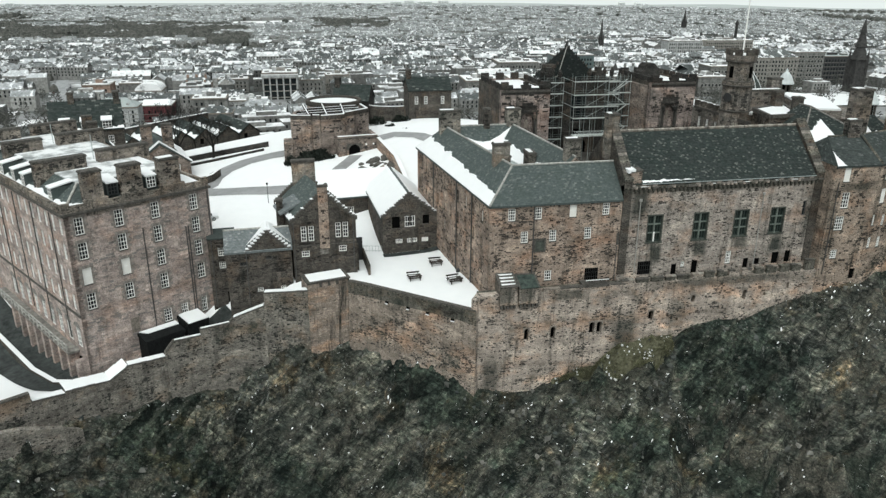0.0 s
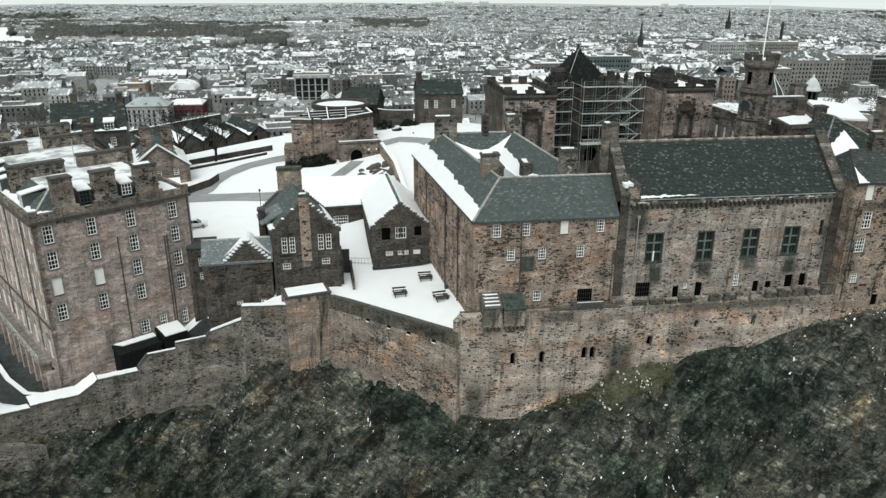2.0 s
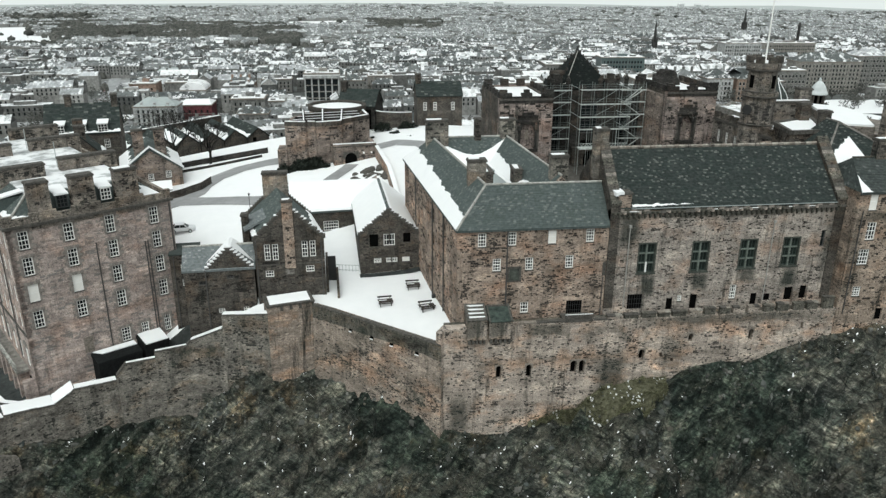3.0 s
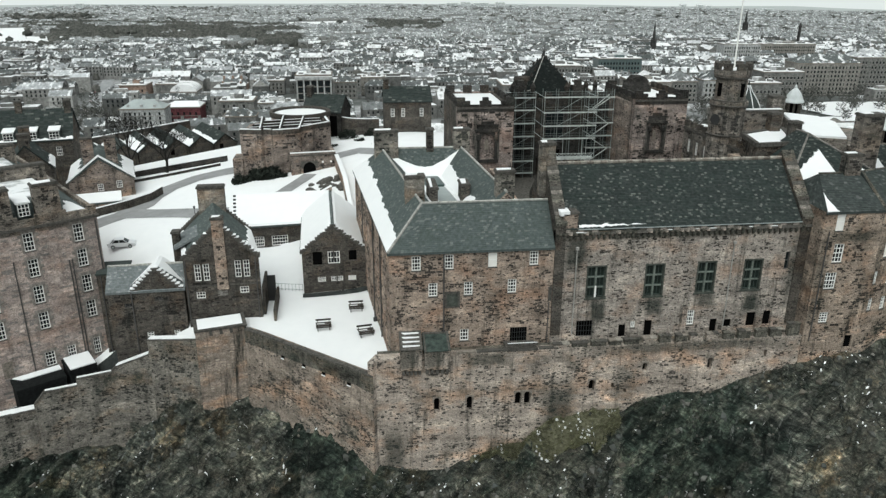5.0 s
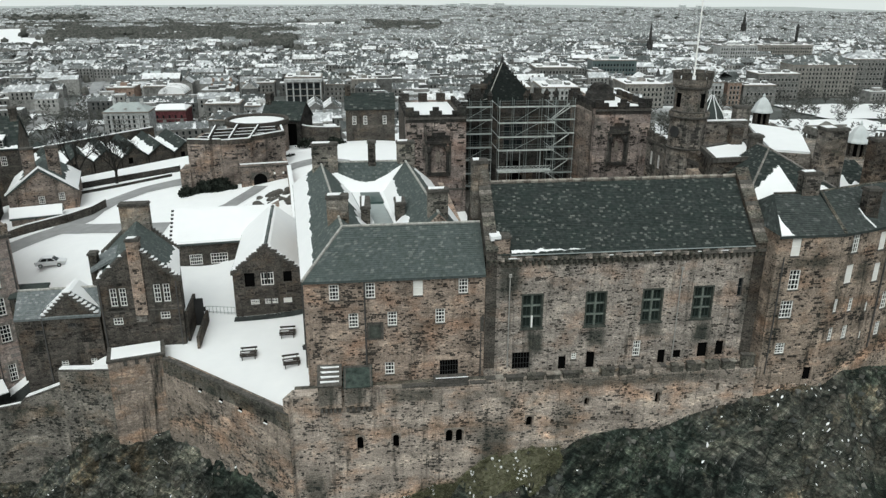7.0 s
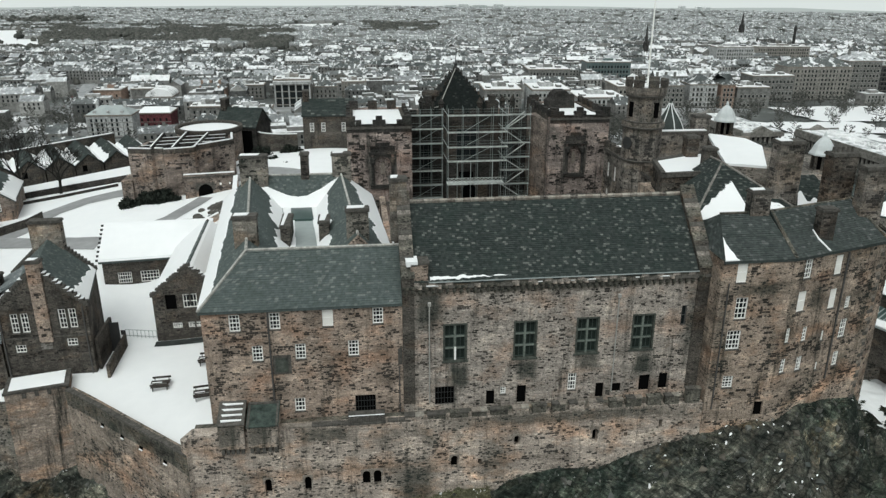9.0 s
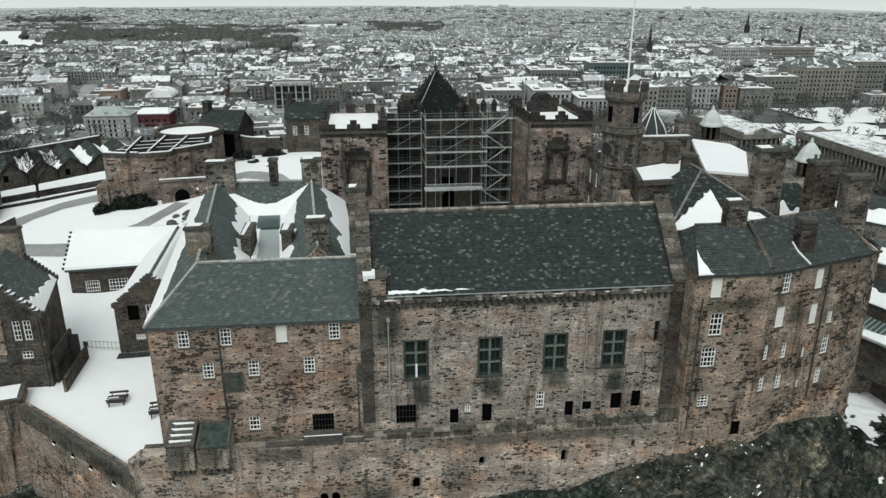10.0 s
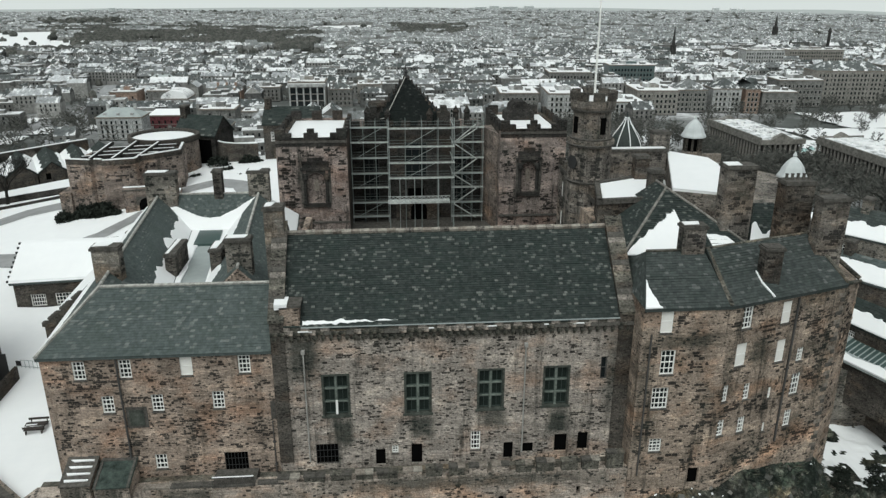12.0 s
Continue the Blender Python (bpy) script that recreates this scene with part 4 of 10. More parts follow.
curtain("rampart", [(6.4, 106.2, -8, 0.6), (9, 103.9, -8, 0.7), (23.2, 90.9, -10, 0.9)], 1.0, WALL_COURT, "mossy rubble rampart round the bench court", seed=7, upper=3.0)
for f in (0.2, 0.4, 0.58, 0.8):
    x, y = 9 + 14.2 * f, 103.9 - 13.0 * f
    e = thing("embrasure", (x, y, -1.6), "small snowy gun opening in the rampart", "embrasure", "rampart openings")
    fr = pose(x, y, 0, 0, 0, -42.5)
    part("opening", Geo(fr).box(-0.3, 0.3, -0.12, -0.06, -1.45, -1.05), VOID, e)
    part("snowy_sill", Geo(fr).box(-0.3, 0.1 + 0.25 * f, -0.22, -0.08, -1.52, -1.4), SNOW, e)
s = Geo()
for pa, pb, za, zb, wide in (((-37.7, 96.0), (-34.3, 98.5), -9.45, -10.1, 1.4), ((-34.2, 98.5), (-29.0, 101.6), -9.75, -10.35, 3.2), ((-29.0, 101.6), (-26.6, 102.9), -10.3, -8.9, 3.0), ((-26.6, 102.9), (-21.7, 105.2), -8.85, -9.15, 1.3),
                             ((-20.2, 105.7), (-16.5, 107.0), -6.85, -6.85, 0.4), ((-16.4, 107.0), (-12.2, 107.95), -5.85, -5.6, 0.35), ((-11.5, 108.1), (-6.7, 107.1), -4.85, -2.75, 0.9), ((-6.5, 107.1), (0.1, 105.5), -0.62, -0.05, 1.0)):
    a, b = Vector((*pa, za)), Vector((*pb, zb))
    n = Vector((-(b - a).y, (b - a).x, 0)).normalized()
    s.drift(a, b, b + n * wide, a + n * wide, 0, 0.95, 0.14, 3, 0.06)
snow_sheet(s, "white snow lying along a rampart top")

# projecting square bastion with a snowy top
b = thing("bastion", (3.2, 106, -9), "stained square bastion projecting from the rampart", "bastion", kind="structure")
BF = pose(0.2, 105.0, 0, 0, 0, 14)
part("wall", Geo(BF).add([(-0.15, -0.3, -14), (6.9, -0.3, -14), (6.9, 4, -14), (-0.15, 4, -14), (0, 0, 1.0), (6.6, 0, 1.0), (6.6, 4, 1.0), (0, 4, 1.0)],
                         [(3, 2, 1, 0), (4, 5, 6, 7), (0, 1, 5, 4), (1, 2, 6, 5), (2, 3, 7, 6), (3, 0, 4, 7)]), masonry("stained_ashlar", (0.42, 0.35, 0.29), (0.36, 0.29, 0.24), (0.27, 0.22, 0.19), (0.3, 0.25, 0.21), size=1.6, squash=2.2, stain=1.0, warm=(1.35, 0.98, 0.74), moss=0.6, most=0.1, k=0.58), b)
part("coping", Geo(BF).box(-0.12, 6.72, -0.12, 0.4, 1.0, 1.25).box(-0.12, 0.4, 0.4, 4, 1.0, 1.25).box(6.2, 6.72, 0.4, 4, 1.0, 1.25), DRESSED_DARK, b)
for u in (2.0, 3.3, 4.6):
    part("corbel", Geo(BF).box(u - 0.2, u + 0.2, -0.16, 0.1, 0.35, 0.95), DRESSED_DARK, b)
g = Geo(BF)
g.drift((0.4, 0.35, 1.15), (6.2, 0.35, 1.15), (6.2, 3.6, 1.3), (0.4, 3.6, 1.3), 0, 1.0, 0.14, 2)
snow_sheet(g, "smooth white snow filling the bastion top")

# south rampart under the palace, with slits and a broken parapet
th = thing("rampart", (26, 91.3, -12), "long weathered south rampart with small openings", "rampart wall", "castle ramparts", "structure")
SR = pose(0, 91.3, 0)
slits = [(30.45, 31.14, -4.6, -2.6), (34.47, 35.17, -4.65, -2.65), (40.45, 41.25, -4.45, -2.45), (41.6, 42.4, -4.45, -2.45), (49.72, 50.45, -3.0, -1.35), (56.42, 57.0, -0.65, 0.6), (64.88, 65.48, -0.95, 0.8),
         (52.6, 53.0, -2.6, -2.0), (68.4, 68.8, -0.5, 0.1), (72.2, 72.6, 0.4, 1.4), (28.2, 28.5, -9.6, -9.1), (54.2, 54.6, -3.4, -2.9)]
w = part("wall", Geo(SR).wall(23.6, 77.2, -17, 3.0, 0, 1.4, slits), WALL_FORT, th)
part("rubble_facing", Geo(SR).stones(23.7, 77.1, -13.5, 2.9, slits, 0.4, 0.24, 0.42, 0.05, random.Random(11)), FACING[WALL_FORT], w, kind="stuff")
part("wall", Geo().add([(23.2, 90.9, -17), (23.6, 91.3, -17), (23.6, 92.7, -17), (22.6, 91.6, -17), (23.2, 90.9, 2.6), (23.6, 91.3, 3.0), (23.6, 92.7, 3.0), (22.6, 91.6, 2.6)],
                       [(4, 5, 6, 7), (0, 1, 5, 4), (1, 2, 6, 5), (2, 3, 7, 6), (3, 0, 4, 7)]), WALL_FORT, th)
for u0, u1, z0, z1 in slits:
    # black sheet behind the slit, painted dark in place of real depth
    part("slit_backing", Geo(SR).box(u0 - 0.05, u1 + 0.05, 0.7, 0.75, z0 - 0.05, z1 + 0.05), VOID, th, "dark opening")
    if z1 - z0 > 1.2:
        c_, r_ = (u0 + u1) / 2, (u1 - u0) / 2
        arc_ = [(c_ - r_ * math.cos(a), z1 - r_ + r_ * math.sin(a)) for a in np.linspace(0, math.pi, 7)]
        part("slit_head", Geo(SR).profile([(u0 - 0.16, z1 - r_ - 0.25), (u0, z1 - r_ - 0.25)] + arc_ + [(u1, z1 - r_ - 0.25), (u1 + 0.16, z1 - r_ - 0.25), (u1 + 0.16, z1 + 0.18), (u0 - 0.16, z1 + 0.18)], -0.05, 0.3), DRESSED, th)
rng = random.Random(5)
part("parapet_course", Geo(SR).box(33.0, 77.0, -0.05, 0.5, 3.0, 3.25), WALL_FORT, th)
u = 33.2
while u < 44.5:
    ln = rng.uniform(0.8, 1.3)
    part("parapet_stone", Geo(SR).box(u, u + ln - 0.03, -0.1, 0.55, 3.25, 3.25 + rng.uniform(0.14, 0.24)), rng.choice((DRESSED_DARK, DRESSED_DARK, DRESSED)), th)
    u += ln
u = 45.0
while u < 75.6:
    ln = rng.uniform(1.3, 1.85)
    z1 = 3.75 + (u - 45) * 0.018 + rng.uniform(-0.08, 0.1) + (0.55 if u > 73.6 else 0)
    mer = part("merlon", Geo(SR).box(u, u + ln, -0.03, 0.5, 3.25, z1), WALL_FORT if rng.random() < 0.25 else WALL_MOSS, th)
    part("cope_stone", Geo(SR).box(u - 0.07, u + ln * 0.55, -0.12, 0.58, z1, z1 + 0.16), rng.choice((DRESSED, DRESSED_DARK, WALL_MOSS)), mer)
    part("cope_stone", Geo(SR).box(u + ln * 0.55 + 0.03, u + ln + 0.07, -0.12, 0.58, z1, z1 + rng.uniform(0.1, 0.2)), rng.choice((DRESSED, RIDGE_DULL, DRESSED_DARK, WALL_MOSS)), mer)
    u += ln + rng.uniform(0.4, 0.75)
single("wall_walk", Geo().box(23.8, 77.2, 92.7, 93.5, 2.2, 2.95), WALL_MOSS, "narrow stone walk behind the parapet", "wall walk", kind="structure")

MOSSLEAD = plain("mossy_roof_stone", (0.025, 0.036, 0.031), (0.06, 0.074, 0.066), 0.85, 1.5)
# two small box turrets on corbels at the corner
for x0, x1, zt, lab in ((26.5, 29.0, 5.35, "corner box turret with a slatted snowy lean-to roof"), (29.3, 32.3, 5.0, "corner box turret with a green glass lean-to roof")):
    t = thing("box_turret", ((x0 + x1) / 2, 91, 2), lab, "turret", "corner turrets")
    part("wall", Geo().add([(x0, 90.7, 1.6), (x1, 90.7, 1.6), (x1, 93.5, 1.6), (x0, 93.5, 1.6), (x0, 90.7, zt - 1.0), (x1, 90.7, zt - 1.0), (x1, 93.5, zt), (x0, 93.5, zt)],
                           [(3, 2, 1, 0), (4, 5, 6, 7), (0, 1, 5, 4), (1, 2, 6, 5), (2, 3, 7, 6), (3, 0, 4, 7)]), WALL_FORT, t)
    for i in range(5):
        x = x0 + 0.3 + (x1 - x0 - 0.6) * i / 4
        part("corbel", Geo().box(x - 0.16, x + 0.16, 90.75, 91.4, 1.0, 1.6), DRESSED_DARK, t)
    top = [(x0 - 0.08, 90.6, zt - 1.0), (x1 + 0.08, 90.6, zt - 1.0), (x1 + 0.08, 93.5, zt + 0.06), (x0 - 0.08, 93.5, zt + 0.06)]
    part("roof", Geo().slab([(p[0], p[1], p[2] + 0.1) for p in top], 0.1), DRESSED_DARK if x0 < 28 else MOSSLEAD, t)
    if x0 < 28:
        for i in range(4):
            s0 = 0.14 + 0.22 * i
            y0, y1 = 90.6 + 2.9 * s0, 90.6 + 2.9 * (s0 + 0.075)
            z0, z1 = zt - 1.0 + 1.06 * s0, zt - 1.0 + 1.06 * (s0 + 0.075)
            part("snow_slat", Geo().slab([(x0 + 0.3 + 0.1 * i, y0, z0 + 0.2), (x1 - 0.25, y0 + 0.05, z0 + 0.22), (x1 - 0.2, y1 - 0.06, z1 + 0.17), (x0 + 0.25, y1 - 0.02, z1 + 0.18)], 0.1), SNOW, t)
    else:
        for x in (x0, x1 - 0.2):
            part("verge", Geo().slab([(x, 90.58, zt - 0.84), (x + 0.2, 90.58, zt - 0.84), (x + 0.2, 93.5, zt + 0.24), (x, 93.5, zt + 0.24)], 0.15), DRESSED_DARK, t)
        part("top_flashing", Geo().box(x0, x1, 93.2, 93.5, zt, zt + 0.2), DRESSED_DARK, t)

# ---- west hall block with the slated court (barrack-like block at the corner) ----
qa = thing("corner_block", (35, 93.5, 0), "brown rubble corner block with hipped grey slate roofs", "building", "palace buildings")
QF = pose(0, 93.5, 0)
top_row = [(28.1, 29.15, 13.15, 14.95), (31.95, 33.0, 13.2, 15.0), (37.1, 38.15, 13.25, 15.05), (42.05, 43.1, 13.3, 15.05)]
mid_row = [(30.05, 31.1, 9.8, 11.5), (34.27, 35.3, 9.8, 11.5), (39.52, 40.57, 9.85, 11.6)]
others = [(33.85, 34.9, 3.8, 5.35), (40.0, 42.1, 3.15, 5.25)]
holes = top_row + mid_row + others
w = part("wall", Geo(QF).wall(25.5, 45.0, -2, 15.5, 0, 0.8, holes), WALL_QA, qa)
niche = (32.1, 33.7, 8.35, 10.25)
part("rubble_facing", Geo(QF).stones(25.6, 44.9, 2.5, 15.4, holes + [niche, (44.4, 45.0, 8.5, 10.5)], 0.5, 0.23, 0.42, 0.05, random.Random(21)), FACING[WALL_QA], w, kind="stuff")
for i, h in enumerate(top_row):
    window(qa, QF, h, "blind" if i == 2 else "sash", 3, 4)
for h in mid_row:
    window(qa, QF, h, "sash", 3, 4)
window(qa, QF, others[0], "sash", 3, 3)
window(qa, QF, others[1], "barred", 7, 3)
part("blocked_window", Geo(QF).box(32.0, 33.8, -0.06, 0.1, 8.25, 10.35), DRESSED_DARK, qa, "walled-up window in a stone margin")
part("blocked_panel", Geo(QF).box(32.25, 33.5, -0.1, -0.055, 8.5, 10.05), GREENED, qa)
part("slit", Geo(QF).box(44.5, 44.95, -0.05, 0.05, 8.6, 10.4), DRESSED_DARK, qa)
part("balcony", Geo(QF).box(39.2, 43.0, -2.35, -0.02, 3.2, 3.45), DRESSED_DARK, qa, "small railed stone balcony")
part("balcony_rail", Geo(QF).box(39.25, 42.95, -2.33, -2.27, 4.2, 4.26), IRON, qa)
for i in range(22):
    part("rail_bar", Geo(QF).box(39.27 + i * 0.173, 39.3 + i * 0.173, -2.32, -2.28, 3.45, 4.2), IRON, qa)
for x, z0, z1, mt, r in ((31.85, 2.6, 15.3, DARKPIPE, 0.09), (44.6, 2.8, 8.4, DARKPIPE, 0.06)):
    pp = part("downpipe", Geo().tube((x, 93.36, z0), (x, 93.36, z1), r, 6), mt, qa)
    for z in np.arange(z0 + 1, z1, 2.4):
        part("pipe_bracket", Geo().box(x - 0.14, x + 0.14, 93.32, 93.5, float(z), float(z) + 0.1), mt, pp)

# west side of the block: it turns a little away to the north
WF = pose(21.9, 133, 0, 0, 0, math.degrees(math.atan2(93.5 - 133, 25.5 - 21.9)))
WL = math.hypot(93.5 - 133, 25.5 - 21.9)
wholes = []
for i in range(10):
    for z in (12.2, 8.6, 5.0):
        if not (z < 6 and i in (0, 1, 5)):
            wholes.append((2.0 + i * 3.75, 2.95 + i * 3.75, z, z + 1.75))
wholes += [(36.3, 37.0, 1.2, 3.0), (27.5, 28.2, 1.4, 2.8)]
w = part("wall", Geo(WF).wall(0, WL, -2, 15.5, 0, 0.8, wholes), WALL_QA, qa)
part("rubble_facing", Geo(WF).stones(0.1, WL - 0.1, 0, 15.4, wholes, 0.38, 0.26, 0.5, 0.045, random.Random(22)), FACING[WALL_QA], w, kind="stuff")
for i, h in enumerate(wholes):
    window(qa, WF, h, "bare" if i % 6 else "sash", 2, 4, deep=0.3)
for u in (11.2, 24.5, 32.0):
    part("downpipe", Geo(WF).box(u - 0.08, u + 0.08, -0.2, -0.04, 0, 15.2), DARKPIPE, qa)
part("wall", Geo().box(21.9, 43.0, 132.2, 133.0, 4, 15.5), WALL_QA, qa)
part("wall", Geo().box(44.2, 45.0, 102, 132.2, 4, 15.5), WALL_QA, qa)
# roofs
S1, S2, S3, S4 = (25.3, 93.25, 15.45), (45.0, 93.25, 15.45), (45.0, 97.8, 20.0), (29.7, 97.8, 20.0)
N1, N4 = (21.6, 133.2, 15.45), (26.3, 128.5, 20.0)
I1, I2, I3, I4 = (33.8, 102.2, 16.0), (36.8, 102.2, 16.0), (35.3, 125.5, 16.0), (30.6, 125.5, 16.0)
E1, E2, N2, N3 = (40.9, 102.2, 19.8), (45.2, 102.2, 15.6), (43.2, 133.2, 15.45), (38.8, 128.5, 20.0)
roof(qa, (S1, S2, S3, S4), (N1, S1, S4, N4), seed=31)
roof(qa, (I1, I4, N4, S4), (I4, I3, N3, N4), (I3, I2, E1, N3), (E2, N2, N3, E1), (N2, N1, N4, N3), seed=32)
roof(qa, ((45.0, 102.2, 16.0), (33.8, 102.2, 16.0), S4, S3), seed=33)
part("gablet", Geo().add([E1, (36.8, 102.2, 15.8), (45.2, 102.2, 15.4), (40.9, 101.9, 19.6), (36.8, 101.9, 15.6), (45.2, 101.9, 15.3)], [(0, 1, 2), (5, 4, 3), (0, 3, 4, 1), (2, 5, 3, 0)]), WALL_QA, qa)
flat = part("flat_roof", Geo().slab([(33.6, 101.9, 16.02), (37.0, 101.9, 16.02), (35.5, 125.8, 16.06), (30.4, 125.8, 16.06)], 0.3), LEAD, qa)
part("skylight", Geo().slab([(32.3, 119.6, 16.35), (35.2, 119.6, 16.35), (34.7, 124.6, 16.4), (31.9, 124.6, 16.4)], 0.3), SKYLIGHT, qa)
for p, q in ((S4, S3), (S1, S4), (S4, N4), (N4, N3), (N3, E1)):
    ridge(qa, Vector(p) + Vector((0, 0, 0.08)), Vector(q) + Vector((0, 0, 0.08)))
chimney(qa, 28.0, 30.4, 101.4, 102.7, 17.5, 22.5, WALL_GREY, snow=True)
chimney(qa, 31.9, 33.0, 109.6, 114.6, 15.8, 18.7, WALL_DARK, snow=True)
chimney(qa, 36.3, 37.5, 110.6, 113.4, 15.8, 18.8, WALL_DARK, snow=True)
chimney(qa, 39.7, 42.1, 103.2, 104.5, 16.5, 22.4, WALL_GREY, snow=True)
chimney(qa, 25.1, 28.8, 127.4, 128.9, 17.0, 23.1, WALL_GREY, snow=True)
chimney(qa, 37.6, 40.2, 128.2, 129.7, 17.0, 23.0, WALL_GREY, snow=True)
chimney(qa, 33.3, 34.4, 128.0, 129.2, 18.5, 23.2, WALL_DARK)
g = Geo()
g.drift(N1, S1, S4, N4, 0, (0.55, 0.3), 0.14, 4, 0.12, 70)
sag = [(0.0, 0.98), (0.14, 0.62), (0.32, 0.42), (0.5, 0.36), (0.68, 0.4), (0.86, 0.6), (1.0, 0.95)]
for (s0, h0), (s1, h1) in zip(sag, sag[1:]):
    g.drift(Vector(I4).lerp(Vector(I3), s0), Vector(I4).lerp(Vector(I3), s1), Vector(N4).lerp(Vector(N3), s1), Vector(N4).lerp(Vector(N3), s0), 0, (h0, h1), 0.12, 5, 0.0, 4)
g.drift(I1, I4, N4, S4, 0, (0.3, 0.45), 0.12, 6, 0.22, 40)
g.drift(I3, I2, E1, N3, 0, (0.45, 0.28), 0.12, 7, 0.22, 40)
g.drift(E2, N2, N3, E1, 0, (0.3, 0.75), 0.12, 8, 0.2, 40)
g.drift((33.9, 102.4, 16.12), (30.7, 125.6, 16.12), (32.6, 125.6, 16.12), (34.5, 102.4, 16.12), 0, (0.5, 0.97), 0.1, 9, 0.2, 30)
g.drift((36.8, 102.4, 16.12), (35.3, 125.6, 16.12), (34.3, 125.6, 16.12), (36.5, 102.4, 16.12), 0, (0.3, 0.97), 0.1, 10, 0.2, 30)
snow_sheet(g)

# ---- great hall ----
hall = thing("great_hall", (60, 93.5, 2), "long rubble hall with tall windows and dark slate roof", "building", "palace buildings")
tall = [(49.1, 51.6, 8.5, 12.9), (56.4, 58.9, 8.4, 12.85), (63.0, 65.5, 8.55, 12.9), (69.0, 71.5, 8.65, 12.95)]
low = [(48.27, 50.3, 3.6, 5.7), (53.7, 54.6, 3.2, 4.9), (55.2, 55.8, 4.4, 5.25), (57.0, 58.0, 3.2, 5.3), (62.5, 63.4, 4.4, 6.4), (65.6, 66.5, 3.3, 5.05), (67.4, 68.4, 3.85, 4.9), (70.4, 71.6, 3.8, 5.7), (72.6, 73.6, 3.9, 5.8), (74.25, 74.85, 11.4, 13.7)]
w = part("wall", Geo(pose(0, 93.46, 0)).wall(45.0, 77.0, 0, 17.0, 0, 1.0, tall + low), WALL_HALL, hall)
HF = pose(0, 93.46, 0)
part("rubble_facing", Geo(HF).stones(45.1, 76.9, 2.6, 16.8, [(a - 0.3, b + 0.3, c - 0.4, d + 0.3) for a, b, c, d in tall] + low, 0.36, 0.21, 0.44, 0.045, random.Random(23)), FACING[WALL_HALL], w, kind="stuff")


def hall_window(h):
    """A tall cross-window: stone margin, mullion, two transoms and six leaded lights in thin frames."""
    a, b_, c, d = h
    win = part("window", Geo(HF).box(a, b_, 0.5, 0.56, c, d), VOID, hall)
    part("window_margin", Geo(HF).box(a, a + 0.2, -0.025, 0.5, c, d).box(b_ - 0.2, b_, -0.025, 0.5, c, d).box(a + 0.2, b_ - 0.2, -0.025, 0.5, d - 0.2, d), GREENED, win, "damp green-grey stone margin")
    part("sill", Geo(HF).box(a - 0.12, b_ + 0.12, -0.1, 0.5, c, c + 0.2), GREENED, win)
    part("mullion", Geo(HF).box((a + b_) / 2 - 0.1, (a + b_) / 2 + 0.1, 0.16, 0.44, c + 0.2, d - 0.2), HALLFRAME, win)
    hs_ = [c + 0.2 + (d - c - 0.4) * k / 3 for k in range(4)]
    for z in hs_[1:3]:
        part("transom", Geo(HF).box(a + 0.2, b_ - 0.2, 0.18, 0.42, z - 0.08, z + 0.08), HALLFRAME, win)
    for x0, x1 in ((a + 0.2, (a + b_) / 2 - 0.1), ((a + b_) / 2 + 0.1, b_ - 0.2)):
        for z0, z1 in zip(hs_, hs_[1:]):
            z0, z1 = z0 + 0.08, z1 - 0.08
            part("pane", Geo(HF).box(x0, x1, 0.36, 0.4, z0, z1), LEADED, win)
            part("pane_frame", Geo(HF).box(x0, x0 + 0.07, 0.28, 0.36, z0, z1).box(x1 - 0.07, x1, 0.28, 0.36, z0, z1).box(x0 + 0.07, x1 - 0.07, 0.28, 0.36, z0, z0 + 0.07).box(x0 + 0.07, x1 - 0.07, 0.28, 0.36, z1 - 0.07, z1)
                 .box((x0 + x1) / 2 - 0.02, (x0 + x1) / 2 + 0.02, 0.32, 0.36, z0 + 0.07, z1 - 0.07), LEADFRAME, win)


for h in tall:
    hall_window(h)
part("rail_snow", Geo(QF).box(39.3, 42.9, -2.36, -2.24, 4.26, 4.31), SNOW, qa)
part("open_casement", Geo(HF).box(50.27, 50.47, 0.08, 0.14, 8.75, 10.2), WHITE, hall)
for i, h in enumerate(low):
    k = {0: ("barred", 6, 3), 2: ("sash", 2, 3), 4: ("sash", 3, 4), 9: ("bare", 1, 2)}.get(i, ("dark", 1, 1))
    window(hall, HF, h, *k, sill=i in (2, 4))
for x in (47.7, 67.3):
    pp = part("downpipe", Geo().tube((x, 93.32, 4.0), (x, 93.32, 15.2), 0.07, 6), PIPE, hall, "pale grey downpipe")
    part("hopper", Geo().box(x - 0.16, x + 0.16, 93.15, 93.45, 15.05, 15.4), PIPE, pp)
# corbel course and cope under the eaves
part("cornice", Geo(HF).box(45.0, 77.0, -0.06, 1.0, 17.0, 17.2).box(45.0, 77.0, -0.02, 0.6, 17.2, 17.5), WALL_MOSS, hall)
rngh = random.Random(8)
me = [shared(("corbel_stone", i), WALL_MOSS, lambda g, i=i: g.box(0, 0.3 + 0.05 * i, -0.24, 0.02, 0, 0.34 + 0.04 * i).box(0.05, 0.25, -0.16, 0.02, -0.22, 0)) for i in range(3)]
for i in range(46):
    placed("corbel_stone", me[rngh.randrange(3)], hall, HF @ Matrix.Translation((45.2 + i * 0.69, 0, 16.45 + rngh.uniform(-0.04, 0.04))))
me = [shared(("cope_stone", i), (WALL_MOSS, DRESSED_DARK, WALL_HALL)[i], lambda g, i=i: g.box(0, 0.62, -0.3, 0.3, 0, 0.26 + 0.05 * i)) for i in range(3)]
for i in range(49):
    placed("cope_stone", me[rngh.choice((0, 0, 1, 2))], hall, HF @ Matrix.Translation((45.05 + i * 0.65, rngh.uniform(-0.04, 0.05), 16.9)))
